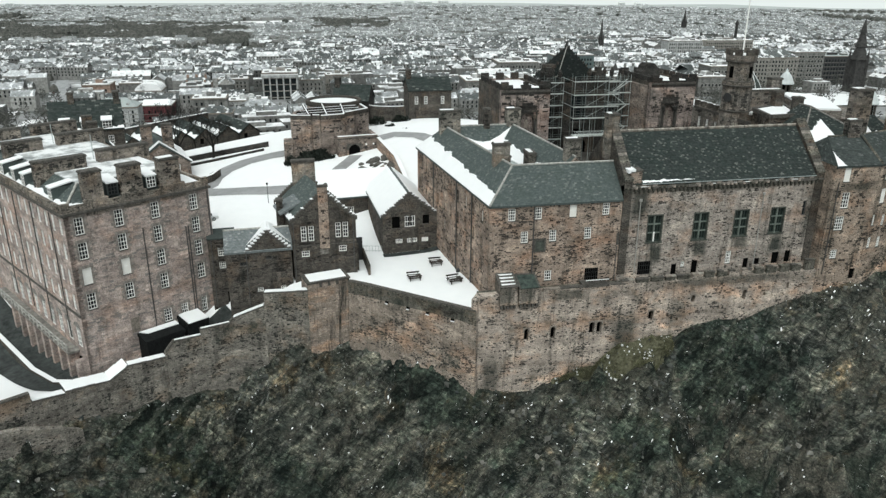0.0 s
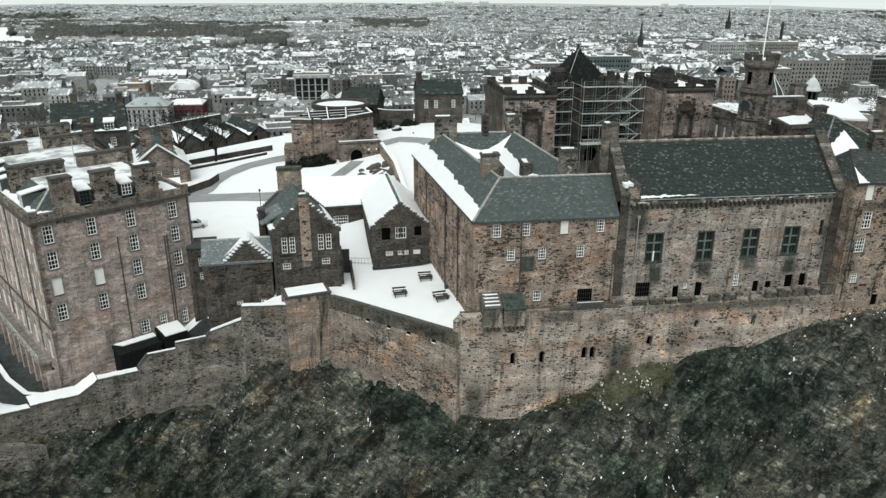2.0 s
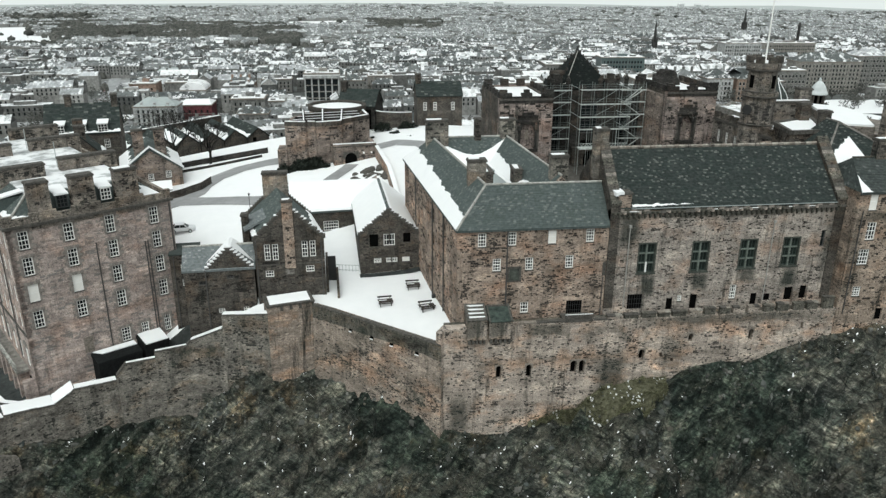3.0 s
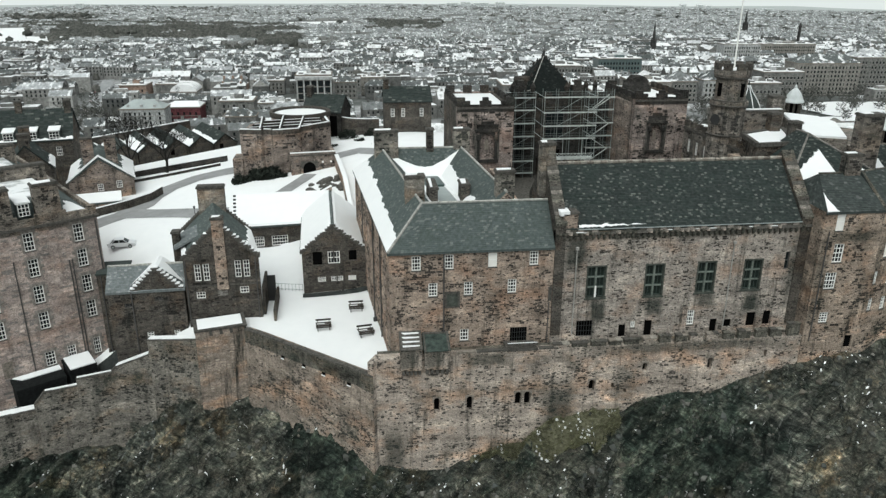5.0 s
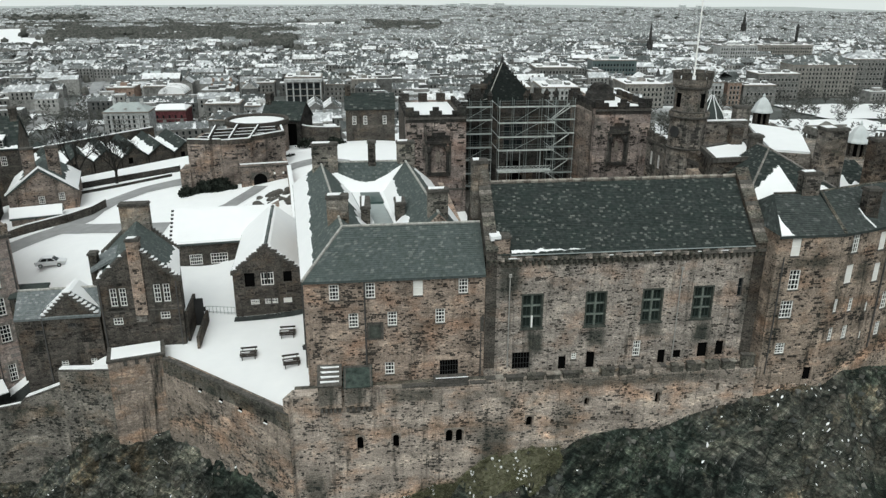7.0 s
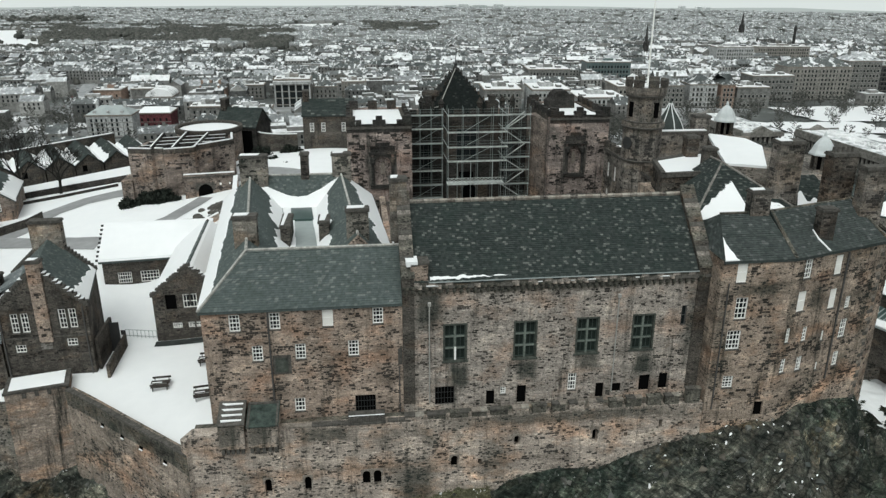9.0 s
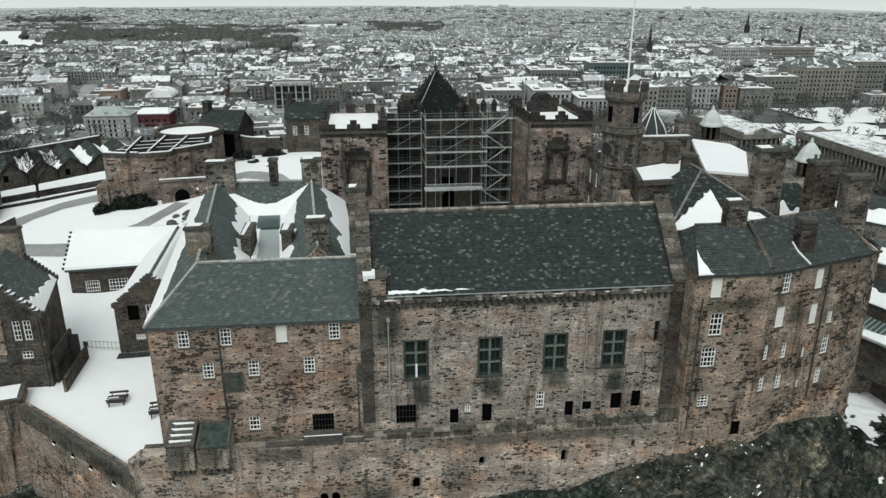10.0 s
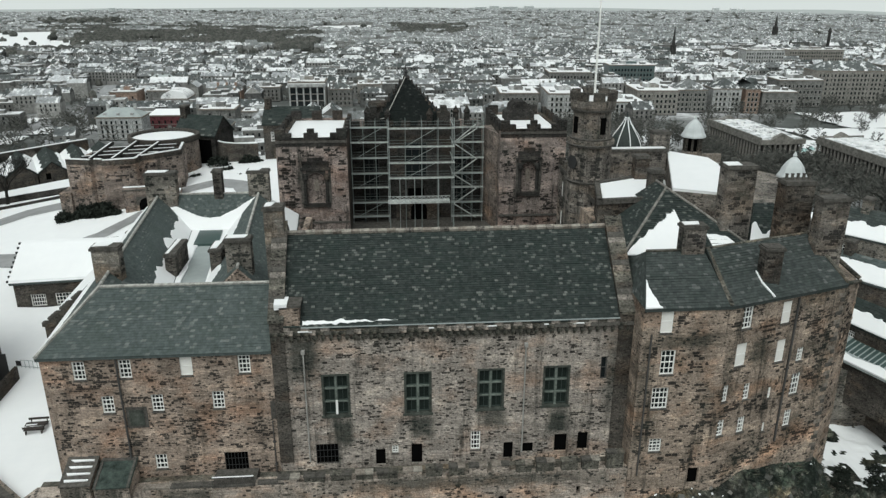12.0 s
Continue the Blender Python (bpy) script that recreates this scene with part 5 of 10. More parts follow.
me = [shared(("blocking_stone", i), (WALL_MOSS, WALL_HALL)[i], lambda g, i=i: g.box(0, 0.8, -0.1, 0.4, 0, 0.34)) for i in range(2)]
for i in range(38):
    if rngh.random() < 0.8:
        placed("blocking_stone", me[i % 2], hall, HF @ Matrix.Translation((45.1 + i * 0.84, rngh.uniform(-0.05, 0.05), 17.2 + rngh.uniform(-0.05, 0.03))))
for u, ln in ((47.4, 1.2), (58.6, 0.5), (62.0, 0.4), (63.7, 0.9), (68.8, 0.4), (71.4, 1.0)):
    part("ledge_snow", Geo(HF).box(u, u + ln, -0.32, -0.14, 17.2, 17.25), SNOW, hall)
H1, H2, H3, H4 = (46.2, 93.4, 17.55), (75.6, 93.4, 17.55), (75.6, 100.0, 23.9), (46.2, 100.0, 23.9)
B1, B2 = (46.2, 106.8, 17.3), (75.6, 106.8, 17.3)
roof(hall, (H1, H2, H3, H4), (B2, B1, H4, H3), mat=SLATE_DARK, course=0.22, width=0.32, seed=34)
for i in range(36):
    part("ridge_cap", Geo().tube((46.2 + i * 0.82, 99.97, 23.98), (47.0 + i * 0.82, 99.97, 23.98 + 0.02 * (i % 3)), 0.24, 6), (RIDGE_DULL, DRESSED, RIDGE_DULL, WALL_TOWER)[i * 3 % 4], hall)
part("wall", Geo().box(45.0, 77.0, 106.0, 107.0, 6, 17.2), WALL_HALL, hall)
part("gutter", Geo(HF).box(47.7, 75.6, -0.2, -0.06, 17.52, 17.6), LEAD, hall, "thin pale lead gutter")
for x0, x1, zr in ((45.0, 46.2, 0.9), (75.6, 77.0, 0.7)):
    pr = [(93.3, 4), (107.0, 4), (107.0, 17.6 + zr), (100.0, 24.2 + zr), (93.3, 17.4 + zr)]
    g = Geo().add([(x0, y, z) for y, z in pr] + [(x1, y, z) for y, z in pr], [(4, 3, 2, 1, 0), (5, 6, 7, 8, 9), (0, 1, 6, 5), (1, 2, 7, 6), (2, 3, 8, 7), (3, 4, 9, 8), (4, 0, 5, 9)])
    part("gable_wall", g, WALL_DARK, hall)
    for i in range(17):
        p0, p1 = i / 17, (i + 1) / 17 - 0.006
        part("skew_stone", Geo().slab([(x0 - 0.08, 93.2 + 6.8 * p0, 17.5 + zr + 6.8 * p0), (x1 + 0.08, 93.2 + 6.8 * p0, 17.5 + zr + 6.8 * p0), (x1 + 0.08, 93.2 + 6.8 * p1, 17.5 + zr + 6.8 * p1), (x0 - 0.08, 93.2 + 6.8 * p1, 17.5 + zr + 6.8 * p1)], 0.3), (WALL_MOSS, WALL_TOWER, WALL_DARK, WALL_MOSS, DRESSED_DARK)[i * 3 % 5], hall)
chimney(hall, 44.3, 46.0, 99.0, 100.5, 20, 26.7, WALL_GREY, snow=True)
blk = part("corner_chimney", Geo().box(45.9, 47.6, 93.5, 95.2, 17.2, 19.4), WALL_QA, hall)
part("cope", Geo().box(46.6, 47.75, 93.4, 95.3, 19.4, 19.62), DRESSED_DARK, blk)
part("snow_cap", Geo().slab([(45.5, 93.5, 19.7), (46.6, 93.5, 19.75), (46.6, 95.0, 19.8), (45.4, 95.0, 19.8)], 0.5), SNOW, blk)
g = Geo()
g.drift((47.8, 93.42, 17.62), (56, 93.42, 17.62), (56, 94.1, 18.25), (47.8, 94.1, 18.25), (0.1, 0.4), (0.6, 0.45), 0.08, 11, 0.35, 40)
snow_sheet(g, "thin line of melting snow in the gutter")

# ---- palace blocks ----
pal = thing("palace_block", (81, 91.1, 1), "tall rubble palace block with slate roof and white sashes", "building", "palace buildings")
PF = pose(0, 91.1, 0)
ph = [(78.45, 79.55, 17.0, 19.2), (78.8, 80.1, 12.95, 15.35), (78.35, 79.85, 9.5, 11.65), (78.6, 79.75, 4.95, 6.35), (82.6, 83.6, 1.3, 3.0)]
w = part("wall", Geo(PF).wall(76.9, 84.6, -4, 19.5, 0, 0.9, ph), WALL_PALACE, pal)
part("wall", Geo(PF).box(76.9, 77.8, 0.9, 10, -4, 19.5), WALL_PALACE, pal)
part("rubble_facing", Geo(PF).stones(77.0, 84.5, 0, 19.4, ph, 0.45, 0.28, 0.5, 0.045, random.Random(41)), FACING[WALL_PALACE], w, kind="stuff")
for i, h in enumerate(ph):
    window(pal, PF, h, ("blind", "sash", "sash", "sash", "dark")[i], 4 if i == 2 else 3, 4, sill=i < 4)
part("downpipe", Geo().tube((77.7, 90.98, 2.5), (77.7, 90.98, 17), 0.08, 6), DARKPIPE, pal)
P2 = pose(84.6, 91.1, 0, 0, 0, 17.5)
k = 0.67
ph2 = [(1.4, 2.5, 16.9, 19.0), (5.9, 7.0, 16.6, 18.8), (1.2, 2.4, 13.2, 15.5), (5.95, 7.0, 12.7, 15.0), (8.6, 9.4, 12.3, 13.7), (8.5, 9.6, 8.75, 11.0), (0.35, 0.95, 9.8, 11.5), (2.75, 3.5, 9.5, 11.2), (5.8, 6.2, 9.0, 10.2),
       (0.3, 1.05, 6.2, 7.9), (2.65, 3.5, 6.0, 7.7), (5.8, 6.15, 5.4, 6.4), (8.4, 9.3, 5.3, 7.1)]
w = part("wall", Geo(P2).wall(0, 13.3, -8, 19.4, 0, 0.9, ph2).box(12.4, 13.3, 0.9, 12, -12, 19.4), WALL_PALACE, pal)
part("rubble_facing", Geo(P2).stones(0.1, 13.2, -3, 19.3, ph2, 0.45, 0.28, 0.5, 0.045, random.Random(42)), FACING[WALL_PALACE], w, kind="stuff")
for i, h in enumerate(ph2):
    window(pal, P2, h, "blind" if i in (1, 2, 3) else "sash", 2 if h[1] - h[0] < 0.8 else 3, 4)
part("downpipe", Geo(P2).box(7.5, 7.68, -0.16, -0.03, 4, 19), DARKPIPE, pal)
for i in range(60):
    q = 0.45 + 0.35 * (i % 2)
    part("quoin", Geo(P2).box(13.34 - q, 13.36, -0.05, 0.6, -7.5 + i * 0.45, -7.08 + i * 0.45), (DRESSED, WALL_PALACE, DRESSED_DARK)[i * 7 % 3], pal)
roof(pal, ((76.9, 90.9, 19.4), (84.5, 90.9, 19.4), (83.6, 95.8, 22.8), (78.3, 95.8, 22.8)), mat=SLATE_MID, seed=51)
c84 = [tuple(P2 @ Vector(p)) for p in ((-0.2, -0.2, 19.4), (13.3, -0.2, 19.4), (12.5, 4.7, 23.0), (0.6, 4.7, 23.0))]
roof(pal, tuple(c84), mat=SLATE_MID, seed=52)
c85 = [tuple(P2 @ Vector(p)) for p in ((13.3, 9.6, 19.4), (0.0, 9.6, 19.4), (0.6, 4.7, 23.0), (12.5, 4.7, 23.0))]
roof(pal, tuple(c85), mat=SLATE_MID, seed=53)
roof(pal, ((84.5, 100.8, 19.6), (77.0, 100.8, 19.6), (78.3, 95.8, 22.8), (83.6, 95.8, 22.8)), mat=SLATE_MID, seed=54)
roof(pal, ((77.0, 100.8, 19.6), (76.9, 90.9, 19.4), (78.3, 95.8, 22.8), (78.3, 95.8, 22.8)), mat=SLATE_MID, seed=57)
roof(pal, (c84[1], c85[0], c84[2], c84[2]), mat=SLATE_MID, seed=58)
part("wall", Geo().box(76.9, 84.5, 100.2, 101.0, 4, 19.5).box(76.9, 77.6, 101.1, 101.3, 4, 19.2), WALL_PALACE, pal)
ridge(pal, (78.3, 95.8, 22.9), (83.6, 95.8, 22.9), 0.14, mat=WALL_MOSS)
ridge(pal, c84[2], c84[3], 0.14, mat=WALL_MOSS)
ridge(pal, (84.5, 90.95, 19.5), (84.0, 95.8, 22.9), 0.2, "raised_skew", WALL_MOSS)
ridge(pal, tuple(P2 @ Vector((13.3, -0.1, 19.6))), tuple(P2 @ Vector((12.6, 4.7, 23.2))), 0.14, "raised_skew", WALL_MOSS)
chimney(pal, 81.4, 83.5, 95.4, 96.6, 20, 25.3, WALL_TOWER, snow=True)
chimney(pal, 88.3, 89.9, 93.6, 94.8, 19.5, 23.7, WALL_DARK)
chimney(pal, 88.7, 91.7, 103.6, 105.4, 18, 28.6, WALL_TOWER, snow=True)
chimney(pal, 92.6, 95.4, 99.5, 101.2, 18, 28.0, WALL_DARK, pots=5)
chimney(pal, 95.0, 97.6, 97.2, 98.6, 18, 27.0, WALL_TOWER)
g = Geo()
g.drift((76.9, 90.9, 19.45), (78.4, 90.9, 19.45), (78.9, 95.8, 22.85), (78.3, 95.8, 22.85), 0, (0.5, 0.0), 0.1, 13, 0.06, 24)
g.tube(P2 @ Vector((4.6, -0.1, 19.55)), P2 @ Vector((4.2, 1.2, 20.5)), 0.1, 5).tube(P2 @ Vector((4.2, 1.2, 20.5)), P2 @ Vector((4.3, 2.2, 21.2)), 0.09, 5)
snow_sheet(g)

# splayed east return of the palace, under a sloping cope
ERF = pose(97.25, 95.2, 0, 0, 0, 39)
er_ = part("wall", Geo().add([(97.2, 95.2, -12), (100.5, 97.9, -12), (102.6, 104.5, -12), (97.2, 103.5, -12), (97.2, 95.2, 19.2), (100.5, 97.9, 18.3), (102.6, 104.5, 18.3), (97.2, 103.5, 21.6)],
                      [(4, 5, 6), (4, 6, 7), (0, 1, 5, 4), (1, 2, 6, 5), (2, 3, 7, 6), (3, 0, 4, 7)]), WALL_PALACE, pal)
part("rubble_facing", Geo(ERF).stones(0.1, 4.1, -9, 18.2, (), 0.45, 0.28, 0.5, 0.045, random.Random(43)), FACING[WALL_PALACE], er_, kind="stuff")
part("sloping_cope", Geo().tube((97.3, 95.3, 19.35), (100.5, 97.8, 18.5), 0.2, 6).tube((97.6, 101.5, 21.6), (100.7, 98.2, 18.6), 0.22, 6), WALL_MOSS, pal)

# hipped roof between the palace ranges
pr = thing("palace_block", (85, 108, 9), "hipped dark slate palace roof patched with snow", "building", "palace buildings")
part("wall", Geo().box(78.2, 91.6, 101.2, 118, 4, 20.4), WALL_PALACE, pr)
Q1, Q2, Q3, Q4, QT, QB = (78.0, 101.0, 20.4), (91.8, 101.0, 20.4), (91.8, 112.0, 20.4), (78.0, 112.0, 20.4), (84.8, 109.0, 25.0), (84.8, 112.0, 25.0)
roof(pr, (Q1, Q2, QT, QT), (Q2, Q3, QB, QT), (Q4, Q1, QT, QB), mat=SLATE_DARK, seed=55)
for p in (Q1, Q2, QB):
    ridge(pr, Vector(p) + Vector((0, 0, 0.1)), Vector(QT) + Vector((0, 0, 0.1)), 0.14, mat=MARGIN)
g = Geo()
g.drift((78.3, 101.1, 20.45), (85.2, 101.1, 20.45), (84.7, 107.4, 24.05), (79.3, 102.2, 21.1), 0, (0.88, 0.86), 0.12, 14, 0.12, 40)
g.drift((87.4, 101.1, 20.45), (90.6, 101.1, 20.45), (88.6, 103.6, 21.9), (87.0, 104.2, 22.2), 0, 0.8, 0.1, 19, 0.15, 12)
snow_sheet(g)
chimney(pr, 84.6, 86.2, 118.3, 119.8, 18, 26.4, WALL_DARK)

rr = thing("palace_block", (94.5, 108, 9), "small dark slate roof patched with snow behind tall chimneys", "building", "palace buildings")
part("wall", Geo().box(92.0, 98.0, 103.5, 112, -6, 20.0), WALL_PALACE, rr)
roof(rr, ((91.8, 103.3, 20.0), (98.2, 103.3, 20.0), (96.0, 107.6, 23.6), (94.0, 107.6, 23.6)), ((98.2, 103.3, 20.0), (98.2, 112.2, 20.0), (96.0, 107.6, 23.6), (96.0, 107.6, 23.6)),
     ((91.8, 112.2, 20.0), (91.8, 103.3, 20.0), (94.0, 107.6, 23.6), (94.0, 107.6, 23.6)), ((98.2, 112.2, 20.0), (91.8, 112.2, 20.0), (94.0, 107.6, 23.6), (96.0, 107.6, 23.6)), mat=SLATE_DARK, seed=56)
g = Geo()
g.drift((91.8, 103.3, 20.1), (98.2, 103.3, 20.1), (96.0, 107.6, 23.7), (94.0, 107.6, 23.7), 0, (0.5, 0.1), 0.1, 18, 0.2, 24)
snow_sheet(g)

# snowy flat-roofed range and battlemented west range
fl = thing("palace_block", (89, 118, 9), "flat-roofed palace range under smooth snow", "building", "palace buildings")
part("wall", Geo().prism([(86.2, 110.8), (90.6, 108.6), (95.9, 119.3), (96.2, 124.5), (92.3, 128.8)], 5, 24.2), WALL_TOWER, fl)
snow_sheet(Geo().slab([(86.3, 110.9, 24.5), (90.5, 108.8, 24.5), (95.7, 119.3, 24.7), (96.0, 124.4, 24.7), (92.3, 128.6, 24.7)], 0.35), "smooth white snow on a flat roof")
bw = thing("palace_block", (87, 127, 9), "grey rubble palace wall with a snowy cope", "building", "palace buildings")
w = part("wall", Geo().box(83.2, 91.3, 126.2, 127.6, 8, 25.2), WALL_TOWER, bw)
part("rubble_facing", Geo(pose(0, 126.2, 0)).stones(83.3, 91.2, 19, 25.1, (), 0.45, 0.35, 0.7, 0.05, random.Random(44)), FACING[WALL_TOWER], w, kind="stuff")
part("cope", Geo().box(83.0, 91.5, 126.0, 127.8, 25.2, 25.45), DRESSED_DARK, bw)
part("snow_cap", Geo().box(84.0, 91.2, 126.6, 127.5, 25.45, 25.55), SNOW, bw)
chimney(bw, 90.0, 92.2, 127.8, 129.4, 18, 27.4, WALL_TOWER)
part("low_block", Geo().prism([(84.0, 118.5), (90.5, 118.5), (91.3, 126.1), (84.0, 126.1)], 8, 21.1), WALL_TOWER, bw)
part("low_parapet", Geo().box(84.0, 87.5, 118.5, 119.0, 21.1, 22.2).box(88.3, 90.5, 118.5, 119.0, 21.1, 22.0), WALL_DARK, bw)
snow_sheet(Geo().slab([(84.1, 119.1, 21.4), (90.4, 119.1, 21.4), (91.2, 126.0, 21.5), (84.1, 126.0, 21.5)], 0.3), "smooth white snow on a low roof")
wr = thing("palace_block", (80, 118, 9), "battlemented west palace range beside the flag tower", "building", "palace buildings")
WR = pose(80.2, 138, 0, 0, 0, -90)
wh = [(u, u + 0.9, z, z + 2.2) for u in (2.0, 5.0, 8.0, 16.5, 20.0, 23.5) for z in (12.6, 16.8)]
w = part("wall", Geo(WR).wall(0, 28.0, 6, 21.2, 0, 0.8, wh), WALL_TOWER, wr)
for bx in ((0, 28.0, 3.4, 4.2), (0, 0.8, 0.8, 3.4), (27.2, 28.0, 0.8, 3.4)):
    part("wall", Geo(WR).box(*bx, 6, 21.2), WALL_TOWER, wr)
part("rubble_facing", Geo(WR).stones(0.1, 27.9, 10, 21.0, wh, 0.45, 0.35, 0.7, 0.05, random.Random(45)), FACING[WALL_TOWER], w, kind="stuff")
part("corbel_course", Geo(WR).box(0, 28.0, -0.18, 0.02, 20.5, 20.9), DRESSED_DARK, wr)
for h in wh:
    window(wr, WR, h, "sash", 2, 4)
for i in range(12):
    part("merlon", Geo(WR).box(0.3 + i * 2.3, 1.6 + i * 2.3, -0.2, 0.5, 21.2, 22.1), WALL_DARK, wr)
part("flat_roof", Geo(WR).box(0.8, 27.2, 0.8, 3.4, 20.7, 21.1), LEAD, wr)
snow_sheet(Geo(WR).slab([(1, 0.9, 21.3), (27, 0.9, 21.3), (27, 3.3, 21.35), (1, 3.3, 21.35)], 0.2), "smooth white snow on a flat roof")
tb = thing("palace_block", (81, 111, 9), "small snowy-topped stair turret", "turret", "palace buildings")
TBP = [(77.8, 109.6), (84.0, 110.2), (88.4, 121.4), (79.6, 117.2)]
part("wall", Geo().prism(TBP, 8, 23.2), WALL_DARK, tb)
for (xa, ya), (xb, yb) in zip(TBP, TBP[1:] + TBP[:1]):
    ln = math.hypot(xb - xa, yb - ya)
    fr = pose(xa, ya, 0, 0, 0, math.degrees(math.atan2(yb - ya, xb - xa)))
    part("parapet", Geo(fr).box(-0.1, ln + 0.1, -0.15, 0.4, 23.2, 23.75), DRESSED_DARK, tb)
    part("stone_facing", Geo(fr).stones(0.05, ln - 0.05, 15, 23.1, (), 0.6, 0.33, 0.6, 0.05, random.Random(int(ln * 10))), FACING[WALL_DARK], tb, kind="stuff")
snow_sheet(Geo().slab([(78.4, 110.4, 23.5), (83.6, 110.9, 23.5), (87.6, 120.2, 23.6), (80.0, 116.7, 23.6)], 0.25), "smooth white snow on a turret top")
chimney(tb, 84.2, 85.6, 112, 113.4, 18, 26.2, WALL_DARK, snow=False)

# ---- flag tower ----
ft = thing("flag_tower", (80.7, 124.5, 9), "octagonal stone tower with battlements and a flagpole", "tower")
part("lower_shaft", Geo().ring(80.7, 124.5, [(6, 2.75), (26.6, 2.65), (26.9, 2.9), (27.4, 2.9)], 8, 0.39), WALL_TOWER, ft)
part("upper_shaft", Geo().ring(80.7, 124.5, [(27.4, 2.35), (30.8, 2.3), (31.0, 2.6), (31.4, 2.75), (32.2, 2.8)], 16), WALL_TOWER, ft)
for i in range(8):
    a = 6.2832 * i / 8
    m = pose(80.7, 124.5, 0, 0, 0, 45 * i)
    part("merlon", Geo(m).box(2.2, 2.8, -0.65, 0.65, 32.2, 33.2), WALL_DARK, ft)
    if i % 2 == 0:
        part("tower_window", Geo(m @ pose(0, 0, 0, 0, 0, 20)).box(2.1, 2.42, -0.35, 0.35, 28.2, 30.2), VOID, ft)
for n_, r_, turn, za, zb, rw, lg in ((8, 2.69, 0.39, 9, 26.4, 0.36, 0.6), (16, 2.31, 0.0, 27.8, 30.6, 0.32, 0.34)):
    g = Geo()
    for i in range(n_):
        p, q = (Vector((80.7 + r_ * math.cos(turn + 6.2832 * k / n_), 124.5 + r_ * math.sin(turn + 6.2832 * k / n_), 0)) for k in (i, i + 1))
        h = Geo(pose(p.x, p.y, 0, 0, 0, math.degrees(math.atan2(q.y - p.y, q.x - p.x))))
        h.stones(0.03, (q - p).length - 0.03, za, zb, (), 0.7, rw, lg, 0.05, random.Random(300 + i), 0.02)
        g.f += [tuple(k + len(g.v) for k in f) for f in h.f]
        g.v += h.v
    part("stone_facing", g, FACING[WALL_TOWER], ft, kind="stuff")
for z0, r0 in ((22.0, 2.78), (26.6, 2.85), (27.35, 2.6), (30.85, 2.62)):
    part("string_course", Geo().ring(80.7, 124.5, [(z0, r0), (z0 + 0.25, r0 + 0.12), (z0 + 0.3, r0)], 16), DRESSED_DARK, ft)
part("clock_face", Geo(pose(80.7, 124.5, 24.6, 0, 0, 202) @ pose(2.5, 0, 0, 0, 90, 0)).ring(0, 0, [(0, 0.85), (0.16, 0.85)], 20), IRON, ft, "round dark clock face")
part("flagpole", Geo().tube((80.8, 124.5, 32), (80.8, 124.5, 47.5), 0.14, 8, 0.07), WHITE, ft, "tall white flagpole")
part("floor", Geo().ring(80.7, 124.5, [(32.0, 2.3), (32.3, 2.3)], 16), SNOW, ft)

# ribbed dome and small pale cupolas
dm = thing("ribbed_dome", (87.3, 131, 20), "dark ribbed lead dome edged with snow", "dome")
part("drum", Geo().ring(87.3, 131, [(12, 2.2), (24.6, 2.2)], 12), WALL_TOWER, dm)
part("dome", Geo().ring(87.3, 131, [(24.6, 2.3), (25.4, 2.2), (26.3, 1.75), (27.2, 1.1), (28.0, 0.55), (28.8, 0.18), (29.5, 0.05)], 16), SLATE_MID, dm)
for i in range(8):
    a = 6.2832 * i / 8
    pts = [(87.3 + r * math.cos(a), 131 + r * math.sin(a), z) for z, r in ((24.6, 2.35), (25.4, 2.25), (26.3, 1.8), (27.2, 1.15), (28.0, 0.6), (28.8, 0.22))]
    g = Geo()
    for p, q in zip(pts, pts[1:]):
        g.tube(p, q, 0.07, 4)
    part("rib", g, SNOW, dm)
for x, y, z in ((98.7, 135.8, 23.0), (103.5, 117.6, 21.6)):
    cu = thing("cupola", (x, y, z), "small pale ogee cupola over a dark lantern", "cupola", "palace cupolas")
    part("drum", Geo().ring(x, y, [(z - 12, 1.4), (z + 0.1, 1.4)], 8, 0.39), WALL_TOWER, cu)
    # solid black core stands for the unlit inside of the lantern
    part("lantern", Geo().ring(x, y, [(z + 0.1, 0.85), (z + 2.1, 0.85)], 8, 0.39), VOID, cu, "dark open lantern")
    for i in range(8):
        part("post", Geo(pose(x, y, 0, 0, 0, 45 * i + 22.5)).box(1.02, 1.28, -0.16, 0.16, z + 0.1, z + 2.1), WALL_DARK, cu)
    part("dome", Geo().ring(x, y, [(z + 2.1, 1.72), (z + 2.3, 1.72), (z + 2.75, 1.45), (z + 3.4, 1.2), (z + 4.0, 0.8), (z + 4.4, 0.42), (z + 4.6, 0.16), (z + 4.7, 0.26), (z + 4.9, 0.18), (z + 5.2, 0.04)], 8, 0.39), COPPER, cu)
er = thing("palace_block", (99, 122, 5), "low east palace range under snow", "building", "palace buildings")
part("wall", Geo().prism([(97, 104), (101, 108), (108, 126), (101, 138), (96.5, 130)], -14, 21.5), WALL_TOWER, er)
part("parapet", Geo().box(96, 103, 135.5, 136, 21.5, 22.6), DRESSED, er)

# ---- memorial across the square ----
mm = thing("memorial", (60, 145, 9.5), "red rubble memorial hall with battlements under repair", "building", "palace buildings")


